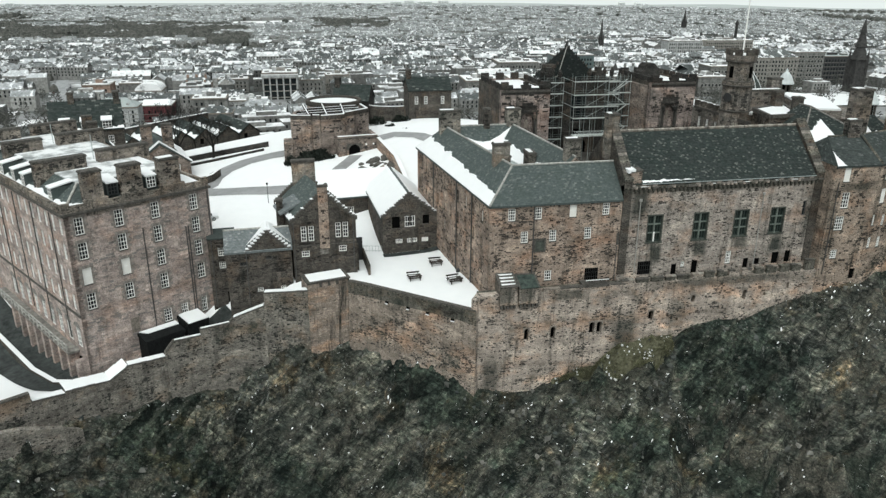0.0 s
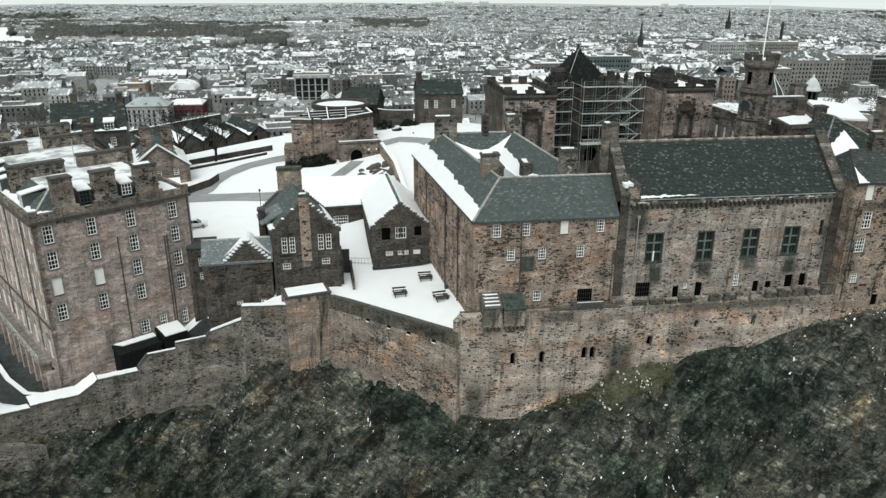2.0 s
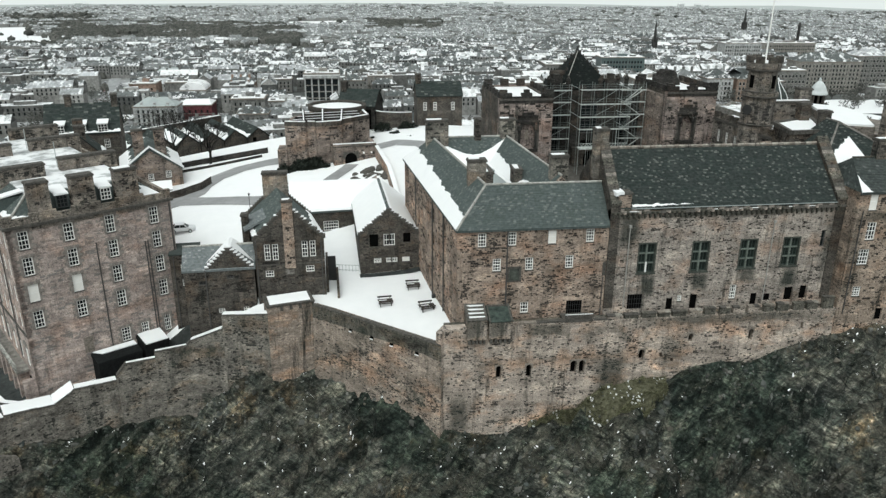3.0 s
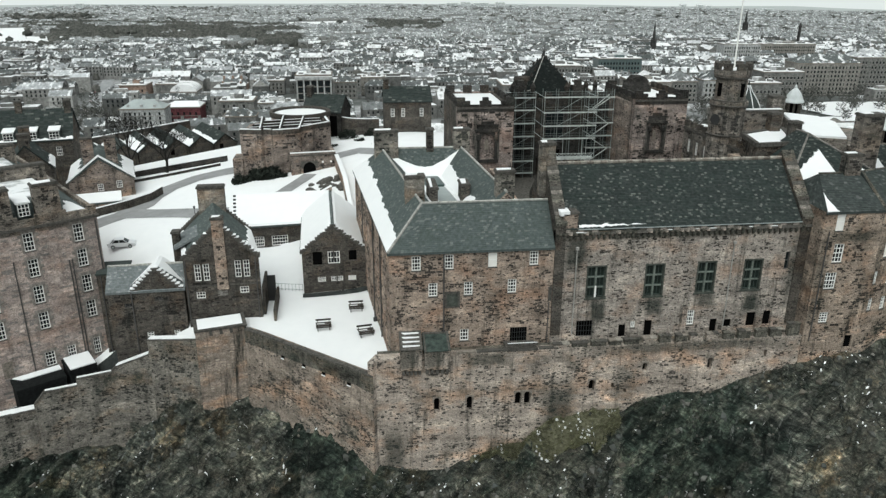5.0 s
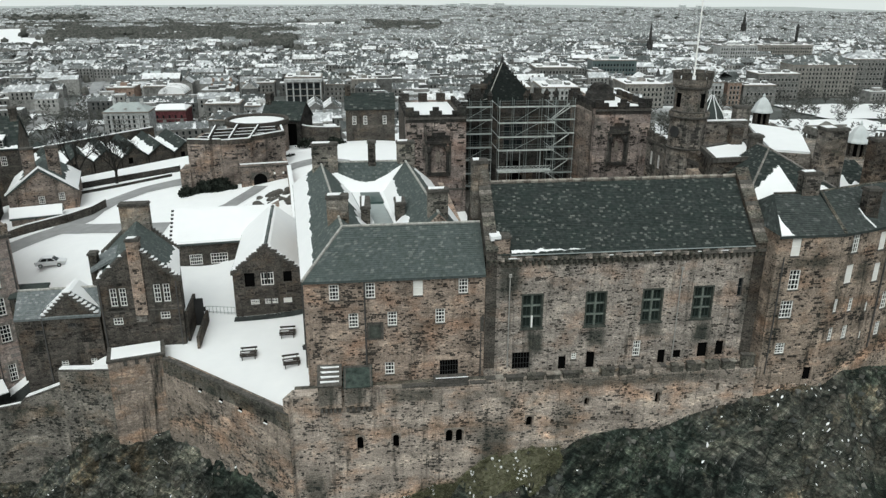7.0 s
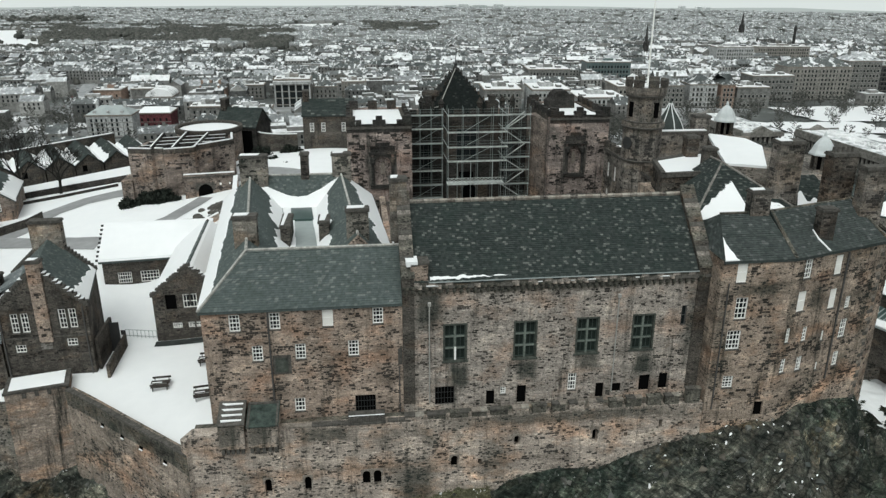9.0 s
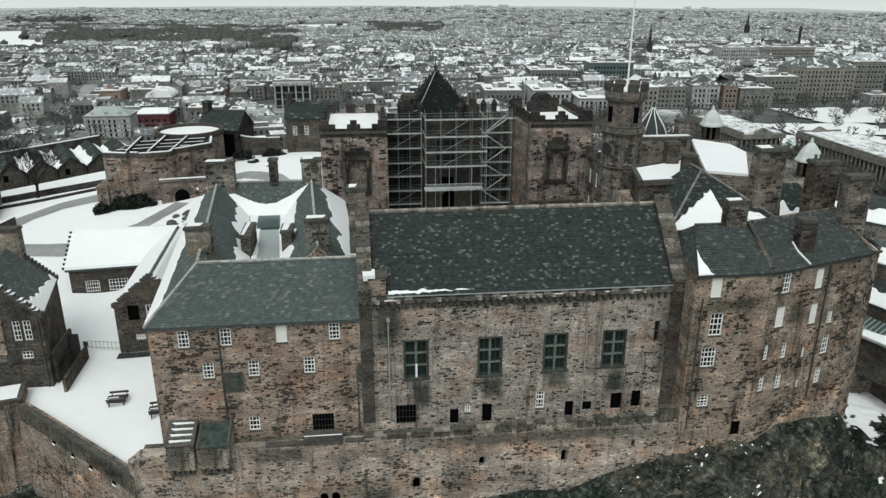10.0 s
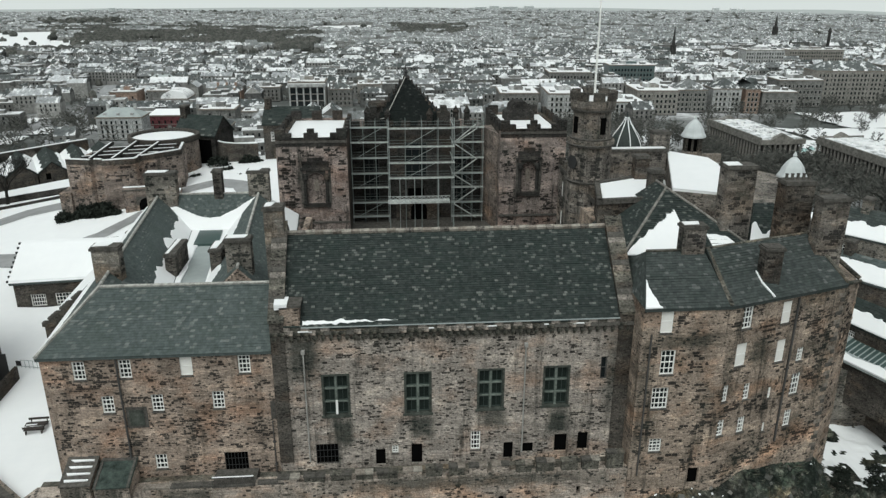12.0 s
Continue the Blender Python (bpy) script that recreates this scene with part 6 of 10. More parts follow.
def memorial_wing(x0, x1, y0, y1, zt, n0, n1, zs):
    """One wing: n0 to n1 is its niche along the front, zs the niche's sill."""
    fr = pose(x0, y0, 0)
    L = x1 - x0
    zh, c_ = zs + 4.9, (n0 + n1) / 2
    w = part("wall", Geo(fr).wall(0, L, 6, zt, 0, 1.2, [(n0 + 0.4, n1 - 0.4, zs, zh)]), WALL_MEM, mm)
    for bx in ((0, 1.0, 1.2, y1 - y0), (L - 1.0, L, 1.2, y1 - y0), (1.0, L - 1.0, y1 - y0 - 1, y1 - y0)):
        # side walls darker than the front: their shade put into the stone colour
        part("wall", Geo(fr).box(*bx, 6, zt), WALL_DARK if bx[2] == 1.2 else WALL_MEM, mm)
    part("rubble_facing", Geo(fr).stones(0.1, L - 0.1, 9, zt - 0.3, [(n0 - 0.5, n1 + 0.5, zs - 0.6, zh + 1.4)], 0.5, 0.4, 0.75, 0.06, random.Random(int(x0))), FACING[WALL_MEM], w, kind="stuff")
    part("niche_back", Geo(fr).box(n0 + 0.4, n1 - 0.4, 0.7, 0.8, zs, zh), WALL_MEM, mm)
    for u, o in ((n0, -0.35), (n1 - 0.5, 0.5)):
        part("niche_pillar", Geo(fr).ring(u + 0.25, -0.15, [(zs, 0.36), (zs + 0.5, 0.26), (zs + 3.2, 0.24), (zs + 3.6, 0.42), (zs + 4.2, 0.42), (zs + 4.4, 0.3)], 10), WALL_SOOT_SHADE, mm)
        part("niche_jamb", Geo(fr).box(u + o, u + o + 0.35, -0.12, 0.1, zs, zh), DRESSED_DARK, mm)
    part("niche_sill", Geo(fr).box(n0 - 0.2, n1 + 0.2, -0.35, 0.1, zs - 0.6, zs), WALL_SOOT_SHADE, mm)
    part("niche_canopy", Geo(fr).box(n0 - 0.4, n1 + 0.4, -0.4, 0.1, zh, zh + 0.4).box(n0 - 0.1, n1 + 0.1, -0.3, 0.1, zh + 0.4, zh + 1.3).box(n0 + 0.7, n1 - 0.7, -0.25, 0.1, zh + 1.3, zh + 1.8), WALL_SOOT_SHADE, mm)
    ra = (n1 - n0) / 2 - 0.5
    arc = [(c_ - ra * math.cos(a), zs + 3.3 + 1.25 * math.sin(a)) for a in np.linspace(0, math.pi, 11)]
    part("niche_arch", Geo(fr).profile([(n0 + 0.45, zh - 0.05), (n0 + 0.45, zs + 3.3)] + arc + [(n1 - 0.45, zs + 3.3), (n1 - 0.45, zh - 0.05)], 0.05, 0.65), DRESSED_DARK, mm)
    part("niche_panel", Geo(fr).profile([(c_ - 0.34, zs + 1.6), (c_ + 0.34, zs + 1.6)] + [(c_ + 0.34 * math.cos(a), zs + 2.6 + 0.9 * math.sin(a)) for a in np.linspace(0, math.pi, 9)], 0.55, 0.7), DRESSED, mm, "worn carved panel")
    u = 0.0
    for wid, up in ((1.4, 1.5), (0.9, 0.9), (1.7, 0.3), (0.5, 0.9), (1.0, 1.5), (0.5, 0.9), (1.7, 0.3), (0.9, 0.9), (1.4, 1.5)):
        s_ = wid / 10.0 * L
        part("battlement", Geo(fr).box(u, u + s_ - 0.02, -0.15, 0.6, zt, zt + up), WALL_SOOT_SHADE, mm)
        u += s_
    part("string_course", Geo(fr).box(0, L, -0.2, 0.02, zt - 0.45, zt - 0.1), DRESSED_DARK, mm)
    part("sooty_band", Geo(fr).box(0, L, -0.09, 0.02, zt - 0.95, zt - 0.45), WALL_SOOT_SHADE, mm)
    part("string_course", Geo(fr).box(0, L, -0.16, 0.02, 12.2, 12.5), DRESSED_DARK, mm)
    part("roof_flat", Geo(fr).box(1.0, L - 1.0, 1.2, y1 - y0 - 1, zt - 0.7, zt - 0.25), SNOW, mm)
    for u0 in (-0.1, L - 0.5):
        for i in range(6):
            part("battlement", Geo(fr).box(u0, u0 + 0.6, 0.7 + i * 2.8, 2.3 + i * 2.8, zt, zt + 1.0), WALL_SOOT_SHADE, mm)
    for v0 in (y1 - y0 - 1.4,):
        for i in range(3):
            part("battlement", Geo(fr).box(0.3 + i * L / 3, 0.3 + i * L / 3 + 1.6, v0, v0 + 1.0, zt, zt + 1.3), WALL_SOOT_SHADE, mm)
    g = Geo(fr)
    g.drift((1.8, 0.2, zt + 0.3), (L - 2, 0.2, zt + 0.3), (L - 2, 3.2, zt + 0.1), (1.8, 3.2, zt + 0.1), 0, 1.0, 0.2, int(x0))
    snow_sheet(g, "white snow heaped behind battlements")


memorial_wing(39.7, 49.7, 139.7, 158, 24.6, 3.6, 7.2, 15.3)
memorial_wing(72.0, 81.8, 141.2, 158, 25.2, 2.8, 5.9, 16.0)
part("wall", Geo().prism([(70.3, 150.2), (72.1, 142.4), (72.1, 151)], 6, 24.4), WALL_RED, mm)
ct = Geo(pose(49.7, 150, 0))
ctr = [(2.0, 4.4, 12, 20), (16.0, 18.4, 12, 20), (8.9, 11.5, 9.5, 14.5), (8.4, 12.0, 16, 22)]
# recess behind the scaffold: its shade put into the sooty wall colour
part("wall", ct.wall(0, 20.6, 6, 24.2, 0, 1.0, ctr), WALL_SOOT_SHADE, mm)
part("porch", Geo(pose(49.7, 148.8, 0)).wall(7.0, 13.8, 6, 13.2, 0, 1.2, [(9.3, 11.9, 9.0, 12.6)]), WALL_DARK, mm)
part("doorway", Geo().box(58.9, 61.7, 149.2, 149.4, 9.0, 12.7), VOID, mm, "dark doorway")
part("doorway_arch", Geo(pose(60.3, 148.75, 0)).profile([(-1.35, 12.65), (-1.35, 11.3)] + [(-1.3 * math.cos(q), 11.3 + 1.2 * math.sin(q)) for q in np.linspace(0, math.pi, 9)] + [(1.35, 11.3), (1.35, 12.65)], 0, 0.35), WALL_DARK, mm)
part("wall", Geo().box(49.7, 70.3, 157, 158, 6, 24.2), WALL_MEM, mm)
for h in ctr:
    window(mm, pose(49.7, 150, 0), h, "bare" if h[2] != 9.5 else "dark", 3, 5)
for i in range(8):
    part("battlement", Geo().box(49.9 + i * 2.6, 51.3 + i * 2.6, 149.8, 150.5, 24.2, 25.3), WALL_SOOT_SHADE, mm)
AP = (58.7, 156, 31.5)
EV = [(53.2, 151, 24.6), (64.8, 151, 24.6), (64.8, 161, 24.6), (53.2, 161, 24.6)]
roof(mm, *[(EV[i], EV[(i + 1) % 4], AP, AP) for i in range(4)], mat=SLATE_BLACK, seed=61, name="steep_roof")
crk = random.Random(62)
for xa, ya, za in EV:
    for i in range(9):
        f, r_ = (i + crk.uniform(0.3, 0.7)) / 9, crk.uniform(0.7, 1.3)
        z = za + (31.5 - za) * f
        part("crocket", Geo().ring(xa + (58.7 - xa) * f, ya + (156 - ya) * f, [(z - 0.1, 0.2 * r_), (z + 0.3, 0.17 * r_), (z + 0.5 * r_, 0.06)], 5), WALL_SOOT_SHADE, mm)
part("roof_ladder", Geo().tube((58.6, 155.6, 31.4), (55.3, 151.4, 25.6), 0.09, 4).tube((55.3, 151.4, 25.6), (53.8, 150.9, 25.4), 0.09, 4), RIDGE, mm, "pale roof ladder")
for x0, x1 in ((52.4, 54.4), (63.4, 65.4)):
    part("gablet", Geo().box(x0, x1, 150.6, 152.4, 24, 26.4).box(x0 + 0.5, x1 - 0.5, 150.6, 152.4, 26.4, 27.4), WALL_SOOT_SHADE, mm)
part("finial", Geo().ring(58.7, 156, [(31.2, 0.32), (32.0, 0.2), (32.2, 0.38), (32.5, 0.1), (33.5, 0.04)], 8), IRON, mm)
part("stair_tower", Geo().ring(54.2, 154, [(20, 1.5), (26.8, 1.4), (27.2, 1.7), (27.8, 1.6)], 8), WALL_SOOT_SHADE, mm)
for x, y in ((53.4, 151.5), (55.6, 150.8), (62.2, 150.8), (64.6, 151.5), (66.5, 153), (68.3, 153), (52.4, 153)):
    part("pinnacle", Geo().ring(x, y, [(24, 0.5), (26.0, 0.45), (26.2, 0.6), (27.2, 0.05)], 6), WALL_SOOT_SHADE, mm)
m_ = thing("memorial_annexe", (76.6, 153, 24.4), "dark rounded stone gable behind the battlements", "parapet")
part("block", Geo(pose(76.6, 151.5, 0)).profile([(-2.4, 24.4), (2.4, 24.4), (2.3, 26.2), (1.7, 26.5), (1.5, 27.3), (0.8, 27.9), (-0.8, 27.9), (-1.5, 27.3), (-1.7, 26.5), (-2.3, 26.2)], 0, 3), WALL_SOOT_SHADE, m_)

# scaffolding over the memorial front
sc = thing("scaffold", (60, 142, 9.5), "tall steel tube scaffold with board decks and ladders", "scaffold")
rng = random.Random(3)
TUBE = plain("dull_scaffold_tube", (0.13, 0.15, 0.145), (0.22, 0.245, 0.235), 0.6, 3)
DECKEDGE = plain("pale_scaffold_board", (0.34, 0.36, 0.34), (0.5, 0.52, 0.5), 0.76, 2)
mid_levels = [18.2, 20.5, 22.9, 25.6]
side_levels = [10.5, 12.8, 15.25, 17.5, 19.95, 22.4, 24.7]
bays = ((49.8, 55.6, 148.0, side_levels, 4), (55.6, 65.4, 142.0, mid_levels, 5), (65.4, 70.4, 147.4, side_levels, 4))
for xa, xb, y, levels, n_ in bays:
    for k in range(n_):
        x = xa + 0.1 + (xb - xa - 0.2) * k / (n_ - 1)
        for dy in (0, 1.5):
            part("standard", Geo().tube((x, y + dy, 9.5), (x + rng.uniform(-0.04, 0.04), y + dy, levels[-1] + rng.uniform(0.9, 1.5)), 0.045 if dy == 0 else 0.035, 5), STEEL if k in (0, n_ - 1) and dy == 0 else TUBE, sc)
    for z in levels:
        part("deck", Geo().box(xa, xb, y, y + 1.2, z - 0.1, z - 0.03), PLANK, sc, "row of grey scaffold boards")
        part("toe_board", Geo().box(xa, xb, y - 0.06, y - 0.02, z - 0.12, z + 0.1), DECKEDGE if y < 145 or rng.random() < 0.6 else STEEL, sc)
        for dz in (0.55, 1.0):
            part("guard_rail", Geo().tube((xa, y - 0.04, z + dz), (xb, y - 0.04, z + dz), 0.025, 4), TUBE, sc)
for z in mid_levels:
    for x in (55.7, 65.3):
        part("transom", Geo().tube((x, 142, z), (x, 149.5, z), 0.045, 4), STEEL, sc)
for i, (z0, z1) in enumerate(zip(mid_levels, mid_levels[1:])):
    part("brace", Geo().tube((58.0, 141.95, z0), (62.6, 141.95, z1), 0.035, 4), STEEL, sc)
for i, (z0, z1) in enumerate(zip(side_levels, side_levels[1:])):
    if i % 2 == 0 or i > 3:
        part("brace", Geo().tube((50.6, 147.9, z0), (54.8, 147.9, z1), 0.035, 4), STEEL, sc)
    part("stair_flight", Geo().tube((69.2 if i % 2 == 0 else 65.7, 146.5, z0), (65.7 if i % 2 == 0 else 69.2, 146.5, z1), 0.1, 4), DECKEDGE, sc)
    part("stair_rail", Geo().tube((69.2 if i % 2 == 0 else 65.7, 146.4, z0 + 0.95), (65.7 if i % 2 == 0 else 69.2, 146.4, z1 + 0.95), 0.028, 4), TUBE, sc)
part("top_stair", Geo().tube((65.7, 146.5, 22.6), (69.0, 146.5, 25.3), 0.1, 4), DECKEDGE, sc)
part("loading_deck", Geo().box(55.4, 64.6, 140.4, 142.0, 14.7, 14.95), DECKEDGE, sc, "projecting pale loading deck")
for i in range(14):
    x = 55.5 + i * 0.65
    part("deck_lattice", Geo().tube((x, 140.5, 14.95), (x + 0.65, 140.5, 15.75), 0.045, 4).tube((x + 0.65, 140.5, 14.95), (x, 140.5, 15.75), 0.045, 4), STEEL, sc)
part("guard_rail", Geo().tube((55.4, 140.5, 15.8), (64.6, 140.5, 15.8), 0.05, 4), DECKEDGE, sc)
for x in (57.2, 59.4, 63.0):
    part("prop", Geo().tube((x, 142.0, 9.5), (x, 142.0, 18.2), 0.045, 5), STEEL, sc)
# square floor and closing wall
single("square_paving", Geo().box(49.7, 77.5, 107, 150, 8.4, 9.5), DRESSED_DARK, "wet stone paving of the inner square", "paving", kind="structure")

# ---- barracks ----
nb = thing("barracks", (-32.8, 106, -11.6), "tall pink ashlar barracks with rows of white sashes", "building", deg=34.6)
NF = pose(-32.75, 105.95, 0, 0, 0, 34.55)
NL = 22.2
cols4 = [1.3, 7.0, 12.55, 18.85]
nh = []
for c in cols4:
    for z in (10.35, 6.6, 2.7, -1.25):
        nh.append((c, c + 1.3, z, z + 2.55))
nh += [(12.4, 13.7, -7.0, -4.8), (15.4, 16.5, -7.0, -4.8), (18.9, 19.9, -7.2, -4.6)]
w = part("wall", Geo(NF).wall(0, NL, -17, 13.4, 0, 0.8, nh), WALL_NB, nb)
part("rubble_facing", Geo(NF).stones(0.1, NL - 0.1, -11.5, 13.3, nh, 0.55, 0.36, 0.9, 0.02, random.Random(71)), FACING[WALL_NB], w, kind="stuff")
for i, h in enumerate(nh):
    window(nb, NF, h, "blind" if i in (2, 6) else "sash", 3, 4, margin=True)
part("blocked_window", Geo(NF).box(7.0, 8.3, -0.05, 0.05, -7.0, -4.6), DRESSED, nb)
NWL = 50
NW = NF @ pose(0, NWL, 0, 0, 0, -90)
nwh = [(NWL - 2.2 - i * 2.9, NWL - 1.0 - i * 2.9, z, z + 2.5) for i in range(15) for z in (10.35, 6.6, 2.7, -1.25)]
arches = [(NWL - 3.2 - i * 3.6, NWL - 1.4 - i * 3.6, -7.6, -4.4) for i in range(9)]
w = part("wall", Geo(NW).wall(0, NWL, -18, 13.4, 0, 0.8, nwh + arches), WALL_NB, nb)
part("rubble_facing", Geo(NW).stones(0.1, NWL - 0.1, -11.5, 13.3, nwh + arches, 0.4, 0.36, 0.9, 0.02, random.Random(72)), FACING[WALL_NB], w, kind="stuff")
for h in nwh + arches:
    window(nb, NW, h, "sash", 3, 4, sill=False)
part("balcony", Geo(NW).box(NWL - 38, NWL - 3.2, -1.7, 0, -8.75, -8.4), MARGIN, nb, "long grey stone balcony")
part("balcony_rail", Geo(NW).box(NWL - 38, NWL - 3.2, -1.74, -1.58, -7.3, -7.15), RIDGE, nb)
part("balcony_rail", Geo(NW).box(NWL - 38, NWL - 3.2, -1.72, -1.62, -7.85, -7.75), RIDGE, nb)
for i in range(20):
    u = NWL - 3.5 - i * 1.8
    part("balcony_post", Geo(NW).box(u, u + 0.18, -1.76, -1.56, -8.4, -7.1), RIDGE, nb)
part("string_course", Geo(NW).box(0, NWL, -0.14, 0.02, -2.1, -1.75), DRESSED_DARK, nb)
for i in range(9):
    u = NWL - 3.0 - i * 3.6
    # black plate on the wall, the arch's inner shade put into its colour
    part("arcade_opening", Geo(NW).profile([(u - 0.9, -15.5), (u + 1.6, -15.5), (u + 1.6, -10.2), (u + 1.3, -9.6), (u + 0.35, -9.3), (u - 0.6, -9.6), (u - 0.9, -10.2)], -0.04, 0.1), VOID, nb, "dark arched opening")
    part("arcade_pier", Geo(NW).box(u + 1.75, u + 2.6, -1.5, 0, -16, -8.9), WALL_NB, nb)
    au = NWL - 2.3 - i * 3.6
    part("window_arch", Geo(NW).profile([(au - 1.2, -4.35)] + [(au + 1.2 * math.cos(q), -4.35 + 0.9 * math.sin(q)) for q in np.linspace(math.pi, 0, 9)] + [(au + 1.2, -4.35)], -0.07, 0.02), MARGIN, nb)
for u in (10.8, 17.6, 18.0):
    part("downpipe", Geo(NF).box(u, u + 0.14, -0.16, -0.03, -9, 8 if u > 11 else 9.3), DARKPIPE, nb)
part("downpipe", Geo(NF).box(NL - 0.4, NL - 0.22, -0.18, -0.03, -9, 13), DARKPIPE, nb)
for i in range(4):
    part("downpipe", Geo(NW).box(NWL - 5.5 - i * 8, NWL - 5.35 - i * 8, -0.16, -0.03, -7, 13), DARKPIPE, nb)
part("wall", Geo(NF).box(NL - 0.8, NL, 0.8, NWL, -12, 13.4), WALL_NB, nb)
part("wall", Geo(NF).box(0.8, NL - 0.8, NWL - 0.8, NWL, -12, 13.4), WALL_NB, nb)
part("cornice", Geo(NF).box(-0.3, NL + 0.3, -0.35, 0.8, 13.4, 13.75), DRESSED_DARK, nb)
part("cornice", Geo(NW).box(0, NWL - 0.8, -0.35, 0.8, 13.4, 13.75), DRESSED_DARK, nb)
part("parapet", Geo(NF).box(-0.05, NL + 0.05, -0.05, 0.5, 13.75, 14.7), WALL_STACK, nb)
part("parapet", Geo(NF).box(-0.05, 0.5, 0.5, NWL, 13.75, 14.7), WALL_STACK, nb)
part("parapet", Geo(NF).box(NL - 0.5, NL + 0.05, 0.5, NWL, 13.75, 14.7), WALL_STACK, nb)
for u0, u1 in ((3.2, 6.6), (8.6, 12.4), (14.5, 18.4), (NL - 1.1, NL + 0.1), (-0.1, 1.1)):
    part("parapet_block", Geo(NF).box(u0, u1, -0.09, 0.54, 14.7, 15.15), WALL_STACK, nb)
for u0, u1 in ((3.2, 6.6), (8.6, 12.4), (14.5, 18.4)):
    part("wall_shaft", Geo(NF).box(u0, u1, -0.12, 0.0, 12.9, 13.4), WALL_STACK, nb)
W4 = lambda *p: tuple(NF @ Vector(p))
ze, zr = 14.0, 16.6
roof(nb, (W4(0.5, 0.6, ze), W4(NL - 0.5, 0.6, ze), W4(NL - 4.2, 4.6, zr), W4(4.2, 4.6, zr)), (W4(0.5, NWL - 0.6, ze), W4(0.5, 0.6, ze), W4(4.2, 4.6, zr), W4(4.2, NWL - 4.6, zr)),
     (W4(NL - 0.5, 0.6, ze), W4(NL - 0.5, NWL - 0.6, ze), W4(NL - 4.2, NWL - 4.6, zr), W4(NL - 4.2, 4.6, zr)), seed=73)
ridge(nb, W4(0.5, 0.6, ze + 0.1), W4(4.2, 4.6, zr + 0.1), 0.2)
part("flat_roof", Geo(NF).box(4.2, NL - 4.2, 4.6, NWL - 4.6, 13.6, zr - 0.1), LEAD, nb)
snow_sheet(Geo(NF).slab([(4.1, 4.5, zr + 0.15), (NL - 4.1, 4.5, zr + 0.15), (NL - 4.1, NWL - 4.5, zr + 0.15), (4.1, NWL - 4.5, zr + 0.15)], 0.25), "melting grey and white snow over the barracks roof", MELT)
for u0, u1 in ((3.6, 6.2), (9.0, 12.0), (14.9, 18.0)):
    chimney(nb, u0, u1, 0.3, 2.0, 13.6, 19.2, WALL_STACK, fr=NF, snow=u0 > 12)
for u0, v0, u1, v1 in ((1.4, 13.2, 9.1, 14.6), (11.7, 15.0, 20.1, 16.4), (2.6, 31.4, 8.8, 32.8), (11.8, 33.0, 20.0, 34.4), (2.0, 44.6, 9.4, 46.0), (11.6, 45.4, 19.8, 46.8)):
    chimney(nb, u0, u1, v0, v1, 13.6, 18.8, WALL_STACK, fr=NF, name="wide_chimney")


def dormer(parent, fr, u, v, z, w, h, light=True):
    """A dormer with a sloping snowy top and a small sash."""
    d = part("dormer", Geo(fr).box(u, u + w, v, v + 3.2, z, z + h), SLATE, parent)
    part("dormer_window", Geo(fr).box(u + 0.15, u + w - 0.15, v - 0.04, v + 0.05, z + 0.15, z + h - 0.15), GLASS, d)
    g = Geo(fr)
    for i in range(4):
        x = u + 0.15 + (w - 0.3) * i / 3
        g.box(x - 0.04, x + 0.04, v - 0.08, v - 0.035, z + 0.15, z + h - 0.15)
    for i in range(4):
        q = z + 0.15 + (h - 0.3) * i / 3
        g.box(u + 0.15, u + w - 0.15, v - 0.075, v - 0.04, q - 0.04, q + 0.04)
    part("dormer_frame", g, WHITE if light else IRON, d)
    part("dormer_snow", Geo(fr).slab([(u - 0.12, v - 0.2, z + h + 0.15), (u + w + 0.12, v - 0.2, z + h + 0.15), (u + w + 0.12, v + 3.2, z + h + 0.7), (u - 0.12, v + 3.2, z + h + 0.7)], 0.2), SNOW, d)


dormer(nb, NF, 6.9, 0.9, 14.9, 1.6, 1.9, False)
dormer(nb, NF, 12.7, 0.9, 14.9, 1.6, 1.9)
NWd = NF @ pose(0, NWL, 0, 0, 0, -90)
for v_ in (5.6, 17.0, 21.5, 27.0, 37.0):
    dormer(nb, NWd, NWL - v_ - 1.6, 0.9, 14.4, 1.6, 1.9)
for v_, h_ in ((6.0, 4.2), (24.0, 3.6)):
    part("mast", Geo(NF).tube((12.0, v_ + 12, 16.6), (12.0, v_ + 12, 16.6 + h_), 0.06, 5), STEEL, nb)
g = Geo()
g.drift(W4(0.5, 0.6, ze + 0.05), W4(6, 0.6, ze + 0.05), W4(6, 4.6, zr + 0.05), W4(4.2, 4.6, zr + 0.05), 0, (0.25, 0.1), 0.1, 15, 0.1, 24)
g.drift(W4(0.5, 30, ze + 0.05), W4(0.5, 0.6, ze + 0.05), W4(4.2, 4.6, zr + 0.05), W4(4.2, 30, zr + 0.05), 0, 0.25, 0.1, 16, 0.25, 40)
g.drift(W4(NL - 6, 0.6, ze + 0.05), W4(NL - 0.5, 0.6, ze + 0.05), W4(NL - 4.2, 4.6, zr + 0.05), W4(NL - 6, 4.6, zr + 0.05), 0, (0.1, 0.6), 0.1, 17, 0.2, 24)
snow_sheet(g)
